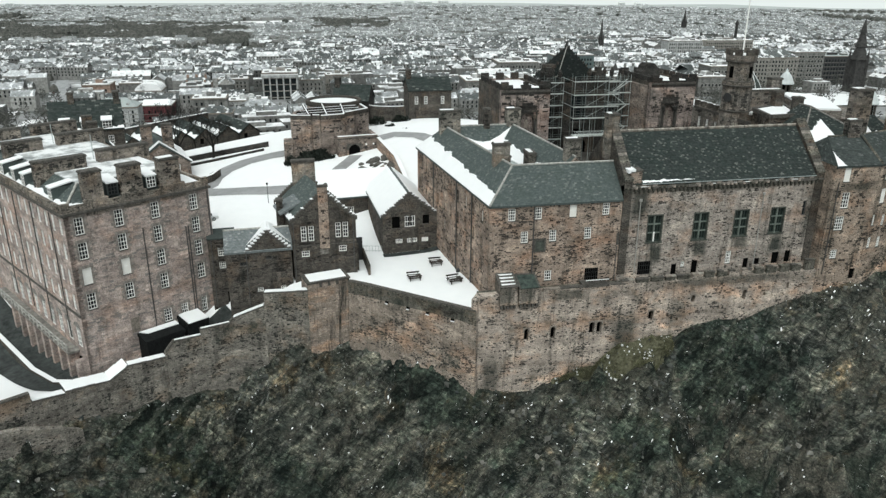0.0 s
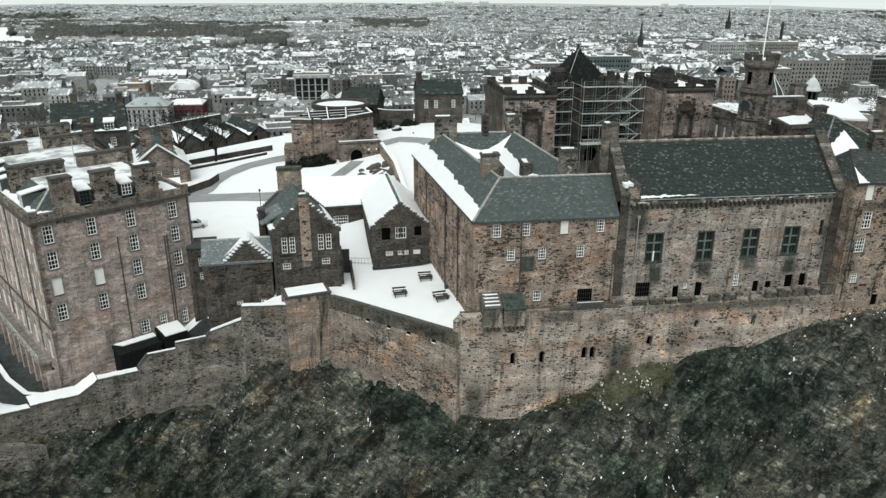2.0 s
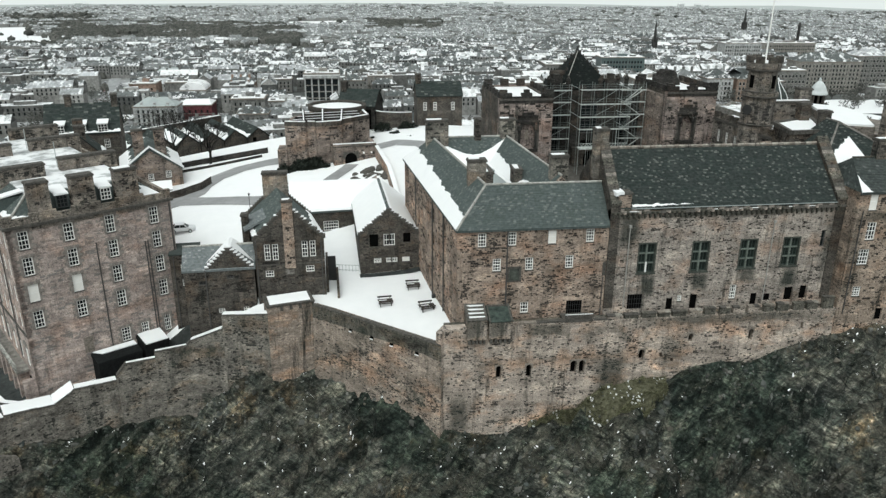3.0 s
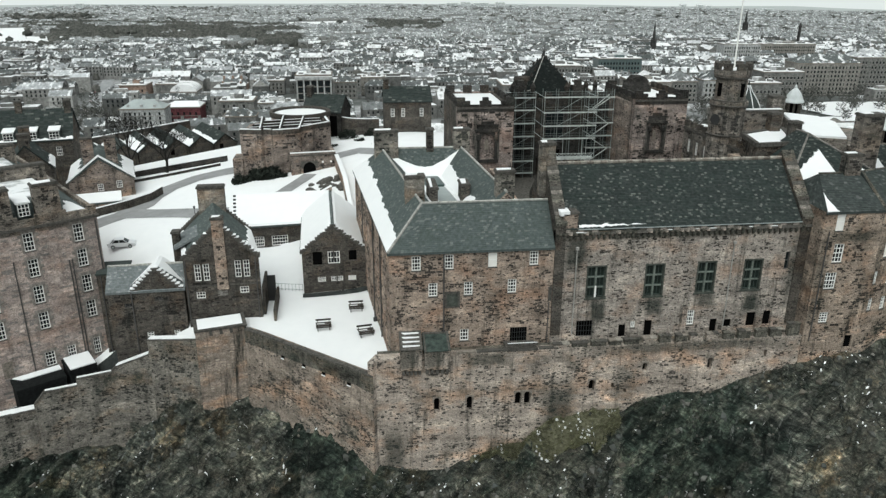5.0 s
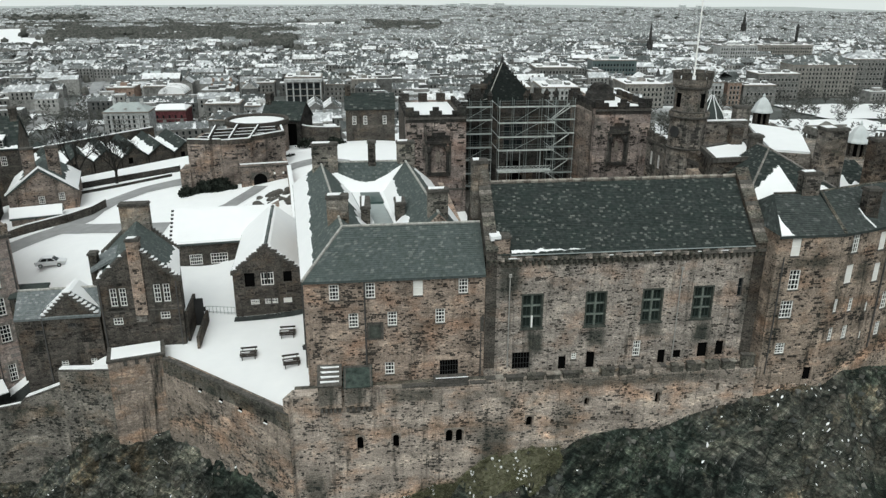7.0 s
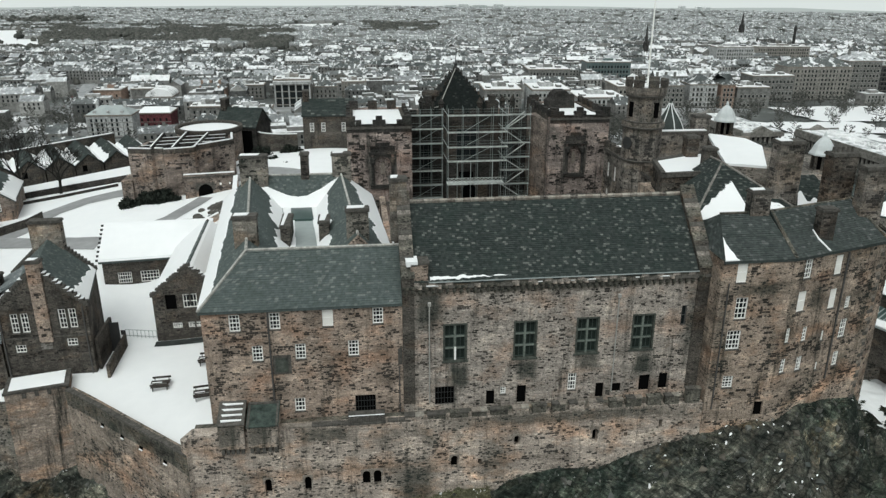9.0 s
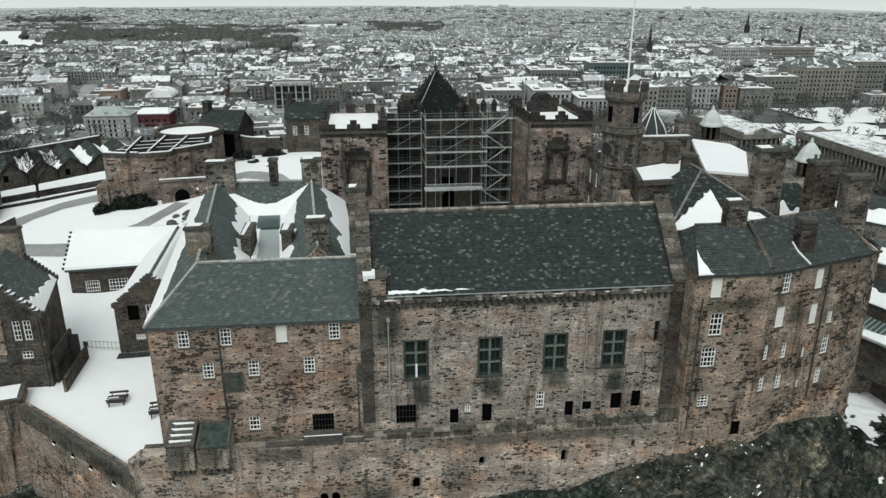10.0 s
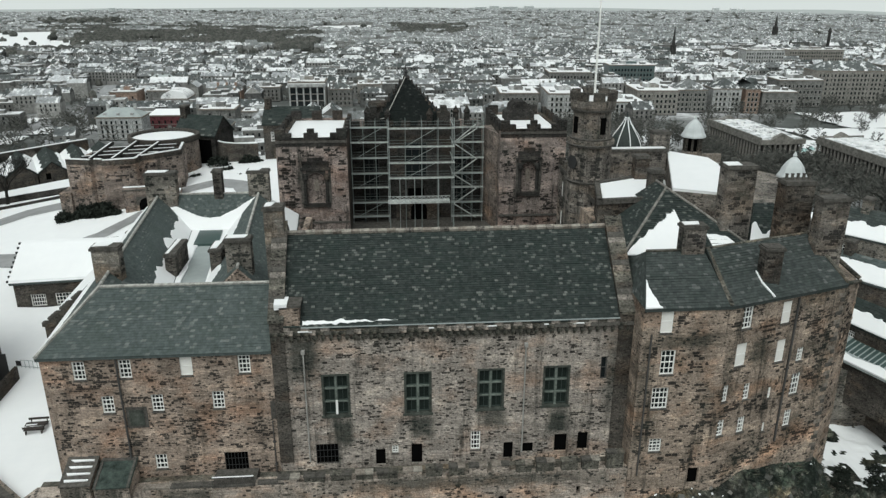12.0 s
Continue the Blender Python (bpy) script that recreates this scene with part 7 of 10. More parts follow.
# dark sheds in the alley under the barracks
TARRED = plain("tarred_timber", (0.006, 0.007, 0.007), (0.016, 0.017, 0.017), 0.9, 2)
for u0, u1, v0, v1, z1 in ((7.6, 13.8, -3.4, -0.5, -7.6), (14.3, 17.9, -3.6, -0.3, -6.9)):
    sh = thing("lean_to_shed", W4((u0 + u1) / 2, (v0 + v1) / 2, -11.3), "black timber shed with a snowy roof by the rampart", "shed", "alley sheds", deg=34.55)
    part("body", Geo(NF).box(u0, u1, v0, v1, -13, z1), TARRED, sh)
    part("roof", Geo(NF).slab([(u0 - 0.1, v0 - 0.1, z1 + 0.06), (u1 + 0.1, v0 - 0.1, z1 + 0.06), (u1 + 0.1, v1, z1 + 0.5), (u0 - 0.1, v1, z1 + 0.5)], 0.5), TARRED, sh)
    part("roof_snow_layer", Geo(NF).slab([(u0 + (0.2 if u0 > 14 else 1.2), v0 + (0 if u0 > 14 else 1.9), z1 + (0.2 if u0 > 14 else 0.5)), (u1, v0 + (0 if u0 > 14 else 1.8), z1 + (0.2 if u0 > 14 else 0.5)), (u1, v1, z1 + 0.66), (u0 + 0.2, v1, z1 + 0.66)], 0.14), SNOW, sh)

# ---- three dark stone houses round the bench court ----


def stepped_gable(parent, fr, u0, u1, ze_, za, v0, v1, mat=DRESSED_DARK, n=9, snow=0):
    """Crow steps up both skews of a gable, each a stone of its own, some with snow on them."""
    mid, dz = (u0 + u1) / 2, (za - ze_) / n
    du = (mid - u0) / n
    me = shared(("step_stone", round(du, 2), round(dz, 2), round(v1 - v0, 2)), mat, lambda g: g.box(0, du + 0.12, 0, v1 - v0, 0, dz + 0.22))
    for i in range(n):
        placed("step_stone", me, parent, fr @ Matrix.Translation((u0 + i * du - 0.05, v0, ze_ + i * dz)))
        placed("step_stone", me, parent, fr @ Matrix.Translation((u1 - (i + 1) * du - 0.07, v0, ze_ + i * dz)))
    if snow:
        cap = shared(("step_snow", round(du, 2), round(v1 - v0, 2), snow), SNOW, lambda g: g.box(-0.04, du + 0.14, -0.02, v1 - v0, 0, 0.06 + 0.12 * (snow > 1)))
        for i in range(n):
            if snow > 1 or i % 3:
                placed("step_snow", cap, parent, fr @ Matrix.Translation((u1 - (i + 1) * du - 0.07, v0, ze_ + (i + 1) * dz + 0.22)))
            if snow > 1 or i % 4 == 1:
                placed("step_snow", cap, parent, fr @ Matrix.Translation((u0 + i * du - 0.05, v0, ze_ + (i + 1) * dz + 0.22)))


# house with the chimney breast
hb = thing("gabled_house", (3.3, 111, 0), "dark rubble house with stepped gables and a central chimney", "house", "court houses")
BFR = pose(-1.7, 111, 0, 0, 0, 2)
bh = [(1.35, 2.2, 5.9, 8.4), (2.5, 3.35, 5.9, 8.4), (6.75, 7.6, 6.2, 8.7), (7.9, 8.75, 6.2, 8.7), (1.3, 2.5, 3.3, 4.3), (7.2, 8.4, 3.8, 4.8)]
w = part("wall", Geo(BFR).wall(0, 10.0, -2.5, 9.2, 0, 0.7, bh), WALL_DARK, hb)
part("rubble_facing", Geo(BFR).stones(0.1, 9.9, 0, 9.1, bh, 0.4, 0.28, 0.55, 0.04, random.Random(81)), FACING[WALL_DARK], w, kind="stuff")
part("gable", Geo(BFR).profile([(0, 9.2), (10, 9.2), (5, 14.0)], 0, 0.7), WALL_DARK, hb)
for i, h in enumerate(bh):
    window(hb, BFR, h, "sash", 2 if i < 4 else 3, 4 if i < 4 else 2)
part("blocked_window", Geo(BFR).box(4.2, 5.5, -0.04, 0.05, 3.6, 4.4), MARGIN, hb)
part("ledge", Geo(BFR).box(0.1, 9.9, -0.07, 0.02, 5.1, 5.3), DRESSED_DARK, hb)
part("wall", Geo(BFR).prism([(0, 0.7), (0.7, 0.7), (-1.5, 11.5), (-2.2, 11.5)], -2.5, 9.2), WALL_DARK, hb)
part("wall", Geo(BFR).prism([(9.3, 0.7), (10.0, 0.7), (7.8, 11.5), (7.1, 11.5)], -2.5, 9.2), WALL_DARK, hb)
part("gable_wall", Geo(BFR).profile([(-2.2, -2), (7.8, -2), (7.8, 9.2), (2.8, 14.0), (-2.2, 9.2)], 11.5, 12.2), WALL_DARK, hb)
B4 = lambda *p: tuple(BFR @ Vector(p))
roof(hb, (B4(-2.35, 12, 9.0), B4(-0.15, 0.5, 9.0), B4(5, 0.5, 13.9), B4(2.8, 12, 13.9)), (B4(10.15, 0.5, 9.0), B4(7.95, 12, 9.0), B4(2.8, 12, 13.9), B4(5, 0.5, 13.9)), seed=82)
stepped_gable(hb, BFR, -0.2, 10.2, 9.0, 13.9, -0.08, 0.6, n=14, snow=1)
stepped_gable(hb, BFR, -2.4, 8.0, 9.0, 13.9, 11.45, 12.3, n=14)
chimney(hb, 4.25, 5.75, -0.25, 0.9, 4.6, 15.0, WALL_QA, fr=BFR, snow=True, name="chimney_breast")
chimney(hb, -2.1, -1.1, 5.0, 6.2, 6.0, 11.6, WALL_DARK, fr=BFR, name="side_chimney")
roof(hb, (B4(-2.6, 8.6, 9.6), B4(-1.6, 3.4, 9.6), B4(2.2, 3.4, 11.6), B4(1.2, 8.6, 11.6)), mat=SLATE_PALE, seed=181, name="lean_roof")
chimney(hb, 0.9, 4.7, 11.0, 12.4, 11, 16.4, WALL_GREY, fr=BFR, pots=0)
part("stair_wall", Geo(BFR).box(10.05, 10.4, 0.8, 7, -1.5, 4.2).box(11.6, 11.95, -1.5, 7, -1.5, 1.6), WALL_DARK, hb)
part("porch_door", Geo(BFR).box(10.4, 11.6, 5.6, 5.7, -0.5, 4.0), IRON, hb)
part("downpipe", Geo(BFR).box(9.5, 9.64, -0.16, -0.02, -0.5, 9), DARKPIPE, hb)
part("downpipe", Geo(BFR).box(0.15, 0.29, -0.16, -0.02, -0.5, 9), DARKPIPE, hb)
g = Geo()
g.drift(B4(10.15, 0.5, 9.15), B4(7.95, 12, 9.15), B4(2.8, 12, 14.05), B4(5, 0.5, 14.05), 0, (0.3, 0.1), 0.1, 21, 0.15)
g.drift(B4(-2.35, 12, 9.15), B4(-0.15, 0.5, 9.15), B4(5, 0.5, 14.05), B4(2.8, 12, 14.05), 0, 0.12, 0.08, 22, 0.12)
snow_sheet(g)

# low house with the small front gable
ha = thing("gabled_house", (-7, 111, -5), "low dark stone house with a snowy stepped gablet", "house", "court houses")
AFR = pose(-12.0, 110.6, 0, 0, 0, 3)
ah = [(6.0, 7.0, 3.4, 3.9), (2.0, 3.2, 2.6, 3.2), (4.4, 5.3, -2.0, -1.3), (8.0, 8.8, -2.0, -1.3)]
w = part("wall", Geo(AFR).wall(0, 10.0, -9, 5.0, 0, 0.7, ah), WALL_DARK, ha)
for bx in ((0, 0.7, 0.7, 5.8), (0.7, 10.0, 5.1, 5.8), (9.3, 10, 0.7, 5.1)):
    part("wall", Geo(AFR).box(*bx, -9, 5.0), WALL_DARK, ha)
part("rubble_facing", Geo(AFR).stones(0.1, 9.9, -5, 4.9, ah, 0.4, 0.28, 0.55, 0.04, random.Random(83)), FACING[WALL_DARK], w, kind="stuff")
for h in ah:
    window(ha, AFR, h, "bare" if h[2] > 0 else "sash", 2, 2)
part("gable", Geo(AFR).profile([(3.2, 4.8), (9.8, 4.8), (6.5, 8.2)], -0.03, 0.6), WALL_DARK, ha)
stepped_gable(ha, AFR, 3.1, 9.9, 4.6, 8.0, -0.1, 0.5, n=8, snow=2)
A4 = lambda *p: tuple(AFR @ Vector(p))
roof(ha, (A4(-0.2, -0.15, 4.9), A4(10.2, -0.15, 4.9), A4(10.2, 2.9, 7.6), A4(-0.2, 2.9, 7.6)), (A4(10.2, 6.0, 4.9), A4(-0.2, 6.0, 4.9), A4(-0.2, 2.9, 7.6), A4(10.2, 2.9, 7.6)), seed=84, mat=SLATE_PALE)
roof(ha, (A4(3.0, 4.2, 5.4), A4(3.0, 0.45, 5.4), A4(6.5, 0.45, 8.3), A4(6.5, 4.2, 8.3)), (A4(10.0, 0.45, 5.4), A4(10.0, 4.2, 5.4), A4(6.5, 4.2, 8.3), A4(6.5, 0.45, 8.3)), seed=85, mat=SLATE_PALE)
ridge(ha, A4(-0.2, 2.9, 7.7), A4(10.2, 2.9, 7.7))
part("downpipe", Geo(AFR).box(3.0, 3.14, -0.16, -0.02, -8, 5), DARKPIPE, ha)
g = Geo()
g.drift(A4(10.0, 0.45, 5.5), A4(10.0, 4.2, 5.5), A4(6.5, 4.2, 8.4), A4(6.5, 0.45, 8.4), 0, 1.0, 0.14, 23)
g.drift(A4(3.0, 4.2, 5.5), A4(3.0, 0.45, 5.5), A4(6.5, 0.45, 8.4), A4(6.5, 4.2, 8.4), (0.6, 0), 1.0, 0.1, 24)
snow_sheet(g)

# dark link block in the gap beside the barracks
lb = thing("link_block", (-13.4, 117, -10), "narrow dark stone block between the barracks and the low house", "building")
LB = pose(-15.3, 116.9, 0, 0, 0, 4)
lbh = [(1.5, 2.5, 2.2, 3.6), (1.5, 2.5, 0.0, 1.2), (2.4, 3.3, -6.8, -4.2)]
w = part("wall", Geo(LB).wall(0, 4.2, -11, 5.2, 0, 0.6, lbh), WALL_DARK, lb)
part("rubble_facing", Geo(LB).stones(0.05, 4.1, -9, 5.0, lbh, 0.4, 0.28, 0.55, 0.04, random.Random(88)), FACING[WALL_DARK], w, kind="stuff")
for bx in ((0, 0.6, 0.6, 3.3), (3.6, 4.2, 0.6, 3.3), (0.6, 3.6, 2.7, 3.3)):
    part("wall", Geo(LB).box(*bx, -11, 5.2), WALL_DARK, lb)
for i, h in enumerate(lbh):
    window(lb, LB, h, "dark" if i == 2 else "sash", 3, 3)
part("roof", Geo(LB).slab([(-0.1, -0.15, 5.3), (4.3, -0.15, 5.3), (4.3, 3.4, 5.9), (-0.1, 3.4, 5.9)], 0.2), SLATE_MID, lb)
part("downpipe", Geo(LB).box(0.5, 0.62, -0.15, -0.03, -9, 5.0), DARKPIPE, lb)

# long house with the white roof
hc = thing("gabled_house", (18, 120, 0), "dark stone gabled hall with a snow-white roof", "house", "court houses")
CFR = pose(13.55, 119.6, 0, 0, 0, 2.5)
ch = [(3.85, 5.65, 4.4, 7.2), (1.6, 3.0, 4.3, 6.5), (7.0, 8.2, 4.8, 6.8), (2.2, 3.4, 1.5, 2.3), (4.2, 6.0, 1.5, 2.3), (6.8, 8.0, 1.5, 2.3)]
w = part("wall", Geo(CFR).wall(0, 9.6, -2, 6.4, 0, 0.7, ch), WALL_DARK, hc)
part("wall", Geo(CFR).box(0, 0.7, 0.7, 20.5, -2, 6.4), WALL_DARK, hc)
part("wall", Geo(CFR).box(8.9, 9.6, 0.7, 20.5, -2, 6.4), WALL_DARK, hc)
part("rubble_facing", Geo(CFR).stones(0.1, 9.5, 0, 6.3, ch, 0.4, 0.28, 0.55, 0.04, random.Random(86)), FACING[WALL_DARK], w, kind="stuff")
for i, h in enumerate(ch):
    window(hc, CFR, h, ("sash", "dark", "dark", "sash", "sash", "blind")[i], 4, 3)
part("mullion", Geo(CFR).box(4.65, 4.85, 0.05, 0.3, 4.8, 7.2), DRESSED_DARK, hc)
part("mullion", Geo(CFR).box(5.0, 5.2, 0.05, 0.3, 1.5, 2.3), DRESSED_DARK, hc)
part("gable", Geo(CFR).profile([(0, 6.4), (9.6, 6.4), (4.8, 10.4)], 0, 0.7), WALL_DARK, hc)
part("gable", Geo(CFR).profile([(0, 6.4), (9.6, 6.4), (4.8, 10.4)], 19.8, 20.5), WALL_DARK, hc)
stepped_gable(hc, CFR, -0.2, 9.8, 6.2, 10.3, -0.08, 0.5, n=13, snow=1)
C4 = lambda *p: tuple(CFR @ Vector(p))
ca, cb = (C4(-0.3, 20.6, 6.1), C4(-0.3, 0.6, 6.1), C4(4.8, 0.6, 10.3), C4(4.8, 20.6, 10.3)), (C4(9.9, 0.6, 6.1), C4(9.9, 20.6, 6.1), C4(4.8, 20.6, 10.3), C4(4.8, 0.6, 10.3))
roof(hc, ca, cb, seed=87)
g = Geo()
g.drift(*ca, 0.0, 1.0, 0.2, 25).drift(*cb, 0.0, 1.0, 0.2, 26)
snow_sheet(g, "thick smooth snow covering a whole roof")

# low link range behind, with a white lean-to roof
lk = thing("link_range", (7, 136.5, 0), "low dark range with small-paned windows and white roof", "house", "court houses")
LFR = pose(2.0, 136.3, 0, 0, 0, 6)
lh = [(2.0, 4.0, 1.6, 3.4), (5.3, 8.0, 1.6, 3.4)]
part("wall", Geo(LFR).wall(0, 12.6, -2, 5.4, 0, 0.6, lh).box(0, 0.6, 0.6, 8, -2, 5.4), WALL_DARK, lk)
for h in lh:
    window(lk, LFR, h, "sash", 6, 3)
part("roof", Geo(LFR).slab([(-0.4, -0.4, 5.4), (16.2, -0.4, 5.4), (16.2, 7.5, 8.9), (-0.4, 7.5, 9.2)], 0.3), SLATE, lk)
g = Geo(LFR)
g.drift((-0.4, -0.4, 5.45), (16.2, -0.4, 5.45), (16.2, 7.5, 8.95), (-0.4, 7.5, 9.25), 0, 1.0, 0.22, 27)
snow_sheet(g, "thick smooth snow covering a whole roof")
part("back_wall", Geo(LFR).box(-0.4, 13, 7.5, 8.0, -2, 8.9), WALL_DARK, lk)
stp = shared(("ladder_step",), IRON, lambda g: g.box(0, 0.7, 0, 0.25, 0, 0.3))
for i in range(9):
    placed("step_stone", stp, lk, LFR @ Matrix.Translation((-0.9, 0.2 + i * 0.85, 5.3 + i * 0.43)))

# ---- gate tower and the upper road ----
gt = thing("gate_tower", (7, 168, 6), "red-brown many-sided gate tower with an open beamed roof", "tower")
TPOLY = [(-1.2, 167.4), (3.2, 166.4), (3.6, 167.0), (5.2, 166.6), (5.6, 165.8), (10.8, 167.2), (11.2, 169.2), (17.0, 174.5), (16.0, 181), (4.5, 184), (-0.5, 178)]
part("wall", Geo().prism(TPOLY, 3, 15.3), WALL_RED, gt)
for (xa, ya), (xb, yb) in zip(TPOLY[:8], TPOLY[1:9]):
    ln = math.hypot(xb - xa, yb - ya)
    fr = pose(xa, ya, 0, 0, 0, math.degrees(math.atan2(yb - ya, xb - xa)))
    if ln > 1:
        part("rubble_facing", Geo(fr).stones(0.05, ln - 0.05, 6, 15.2, (), 0.55, 0.4, 0.75, 0.06, random.Random(int(ln * 100))), FACING[WALL_RED], gt, kind="stuff")
    part("parapet", Geo(fr).box(0, ln, -0.05, 0.55, 15.3, 16.2), WALL_DARK, gt)
    if ln > 1:
        part("snowy_cope", Geo(fr).drift((0.05, -0.02, 16.2), (ln - 0.05, -0.02, 16.2), (ln - 0.05, 0.55, 16.2), (0.05, 0.55, 16.2), 0.2, 1.0, 0.16, int(ln * 10), 0.3, 16), SNOW, gt)
def roof_beam(xa, ya, xb, yb, z, wd=0.55):
    d = Vector((xb - xa, yb - ya, 0))
    fr = pose(xa, ya, z, 0, 0, math.degrees(math.atan2(d.y, d.x)))
    bm_ = part("roof_beam", Geo(fr).box(0, d.length, -wd / 2, wd / 2, -0.5, 0), WALL_SOOT_SHADE, gt)
    part("beam_snow", Geo(fr).box(0.1, d.length * 0.96, -0.02, wd / 2 - 0.04, 0, 0.07), SNOW, bm_)


for q in ((0.3, 170.5, 13.5, 173.8), (1.0, 174, 15.5, 177.5), (2.5, 178, 15.0, 180.8)):
    roof_beam(*q, 16.0)
for q in ((3.0, 167.5, 2.0, 182), (7.0, 167.0, 6.5, 183), (10.9, 168.5, 11.0, 182)):
    roof_beam(*q, 16.35)
# pit floor painted black for the shade under the beams
part("pit_floor", Geo().prism([(p[0] * 0.9 + 0.8, (p[1] - 174) * 0.9 + 174) for p in TPOLY], 15.3, 15.34), VOID, gt)
AR = pose(9.0, 164.2, 0, 0, 0, 9)
ga = [(2.4, 5.0, 6.0, 8.4)]
part("gatehouse", Geo(AR).wall(0, 9.2, 3, 11.6, 0, 0.9, ga).box(0, 0.8, 0.9, 3.5, 3, 11.6).box(8.4, 9.2, 0.9, 6, 3, 11.6), WALL_RED, gt)
part("rubble_facing", Geo(AR).stones(0.1, 9.1, 6, 11.2, [(2.0, 5.4, 5.0, 10.2)], 0.55, 0.38, 0.7, 0.06, random.Random(91)), FACING[WALL_RED], gt, kind="stuff")
arc = [(3.7 + 1.3 * math.cos(a), 8.4 + 1.3 * math.sin(a)) for a in np.linspace(0, math.pi, 11)]
part("arch_head", Geo(AR).profile([(2.0, 9.95)] + [(2.0, 8.4)] + arc[::-1] + [(5.4, 8.4), (5.4, 9.95)], -0.06, 0.2), DRESSED_DARK, gt)
part("arch_shadow", Geo(AR).profile([(2.4, 6.0), (5.0, 6.0)] + arc, -0.02, 0.4), VOID, gt)
part("string_course", Geo(AR).box(-0.1, 9.3, -0.15, 0.1, 11.0, 11.25), DRESSED_DARK, gt)
part("snowy_cope", Geo(AR).box(0, 9.2, 0.1, 0.8, 11.6, 11.7), SNOW, gt)
for u in (6.3, 8.0):
    part("lamp_loop", Geo(AR).box(u, u + 0.35, -0.06, 0.05, 9.4, 9.8), WHITE, gt)
part("side_wing", Geo().box(-3.0, -1.0, 166.8, 172, 3, 10.2), WALL_RED, gt)

# round gun platform under snow
rd = thing("round_battery", (9.7, 189.5, 8), "round stone battery with a snowy flat top", "battery")
part("wall", Geo().ring(9.7, 189.5, [(2, 6.9), (15.3, 6.7), (15.2, 6.7)], 32), WALL_RED, rd)
part("snow_top", Geo().ring(9.7, 189.5, [(15.2, 6.3), (15.75, 6.2)], 32), SNOW, rd)
me = shared(("rim_stone",), WALL_DARK, lambda g: g.box(6.3, 7.0, -0.55, 0.55, 15.2, 16.3))
for i in range(40):
    placed("rim_stone", me, rd, pose(9.7, 189.5, 0, 0, 0, 9 * i))


def simple_house(name, x, y, deg, L, D, z0, ze_, zr_, wall, slate, label, category, holes=(), group="", chimneys=((0, 1),), snow=0.0, gable_front=False, seed=1, kind="sash"):
    """A gabled house: L along its front, D deep; the ridge runs along L, or along D where the gable is the front."""
    th = thing(name, (x, y, z0), label, category, group, deg=deg)
    fr = pose(x, y, 0, 0, 0, deg)
    V = lambda *p: tuple(fr @ Vector(p))
    part("wall", Geo(fr).wall(0, L, z0 - 3, ze_, 0, 0.6, holes), wall, th)
    for bx in ((0, 0.6, 0.6, D), (L - 0.6, L, 0.6, D), (0.6, L - 0.6, D - 0.6, D)):
        part("wall", Geo(fr).box(*bx, z0 - 3, ze_), wall, th)
    for h in holes:
        window(th, fr, h, kind, 3, 3)
    o = 0.25
    if gable_front:
        for v in (0, D - 0.6):
            part("gable", Geo(fr).profile([(0, ze_), (L, ze_), (L / 2, zr_)], v, v + 0.6), wall, th)
        pl = [(V(-o, D, ze_), V(-o, -o, ze_), V(L / 2, -o, zr_), V(L / 2, D, zr_)), (V(L + o, -o, ze_), V(L + o, D, ze_), V(L / 2, D, zr_), V(L / 2, -o, zr_))]
    else:
        for u in (0, L - 0.6):
            part("gable", Geo(fr).add([(u, 0, ze_), (u, D, ze_), (u, D / 2, zr_), (u + 0.6, 0, ze_), (u + 0.6, D, ze_), (u + 0.6, D / 2, zr_)], [(2, 1, 0), (3, 4, 5), (0, 3, 5, 2), (1, 2, 5, 4)]), wall, th)
        pl = [(V(-o, -o, ze_), V(L + o, -o, ze_), V(L + o, D / 2, zr_), V(-o, D / 2, zr_)), (V(L + o, D + o, ze_), V(-o, D + o, ze_), V(-o, D / 2, zr_), V(L + o, D / 2, zr_))]
    roof(th, *pl, mat=slate, course=0.5, width=0.8, seed=seed)
    for k, (f, wd) in enumerate(chimneys):
        if gable_front:
            chimney(th, L / 2 - wd, L / 2 + wd, 0.2 + f * (D - 1.6), 1.5 + f * (D - 1.6), ze_, zr_ + 2.2, wall, fr=fr)
        else:
            chimney(th, f * (L - 1.4), 1.3 + f * (L - 1.4), D / 2 - wd, D / 2 + wd, ze_, zr_ + 2.0, wall, fr=fr)
    if snow:
        g = Geo()
        for i, q in enumerate(pl):
            q = [(p[0], p[1], p[2] + 0.1) for p in q]
            g.drift(*q, 0, snow, 0.12, seed + i, 0.15 if snow < 1 else 0)
        snow_sheet(g)
    return th


simple_house("gatekeeper_house", 9.8, 196.8, -18, 9.5, 8, 6, 14.9, 18.6, WALL_SOOT_SHADE, SLATE_DARK, "dark-roofed stone house behind the round battery", "house", [(5.2, 8.6, 8, 14)], seed=101, kind="dark")
simple_house("governor_house", 29.5, 192, 0, 11.3, 10, 8, 17.6, 20.6, WALL_DARK, SLATE_DARK, "brown rubble house with a dark slate roof", "house", [(1.5, 2.4, 14, 16), (4, 4.9, 14, 16), (8.5, 9.4, 14, 16)], seed=102)
cv = thing("curved_wall", (24, 193, 9), "low curved stone wall round a snowy yard", "wall")
for i in range(10):
    a0, a1 = 2.6 + i * 0.24, 2.6 + (i + 1) * 0.24
    p = [(26 + r * math.cos(a), 197 + r * 0.7 * math.sin(a)) for r, a in ((7.5, a0), (7.5, a1), (7.0, a1), (7.0, a0))]
    part("wall_piece", Geo().prism(p, 8, 13.6), WALL_DARK, cv)
    part("snow_cap", Geo().prism(p, 13.6, 13.75), SNOW, cv)
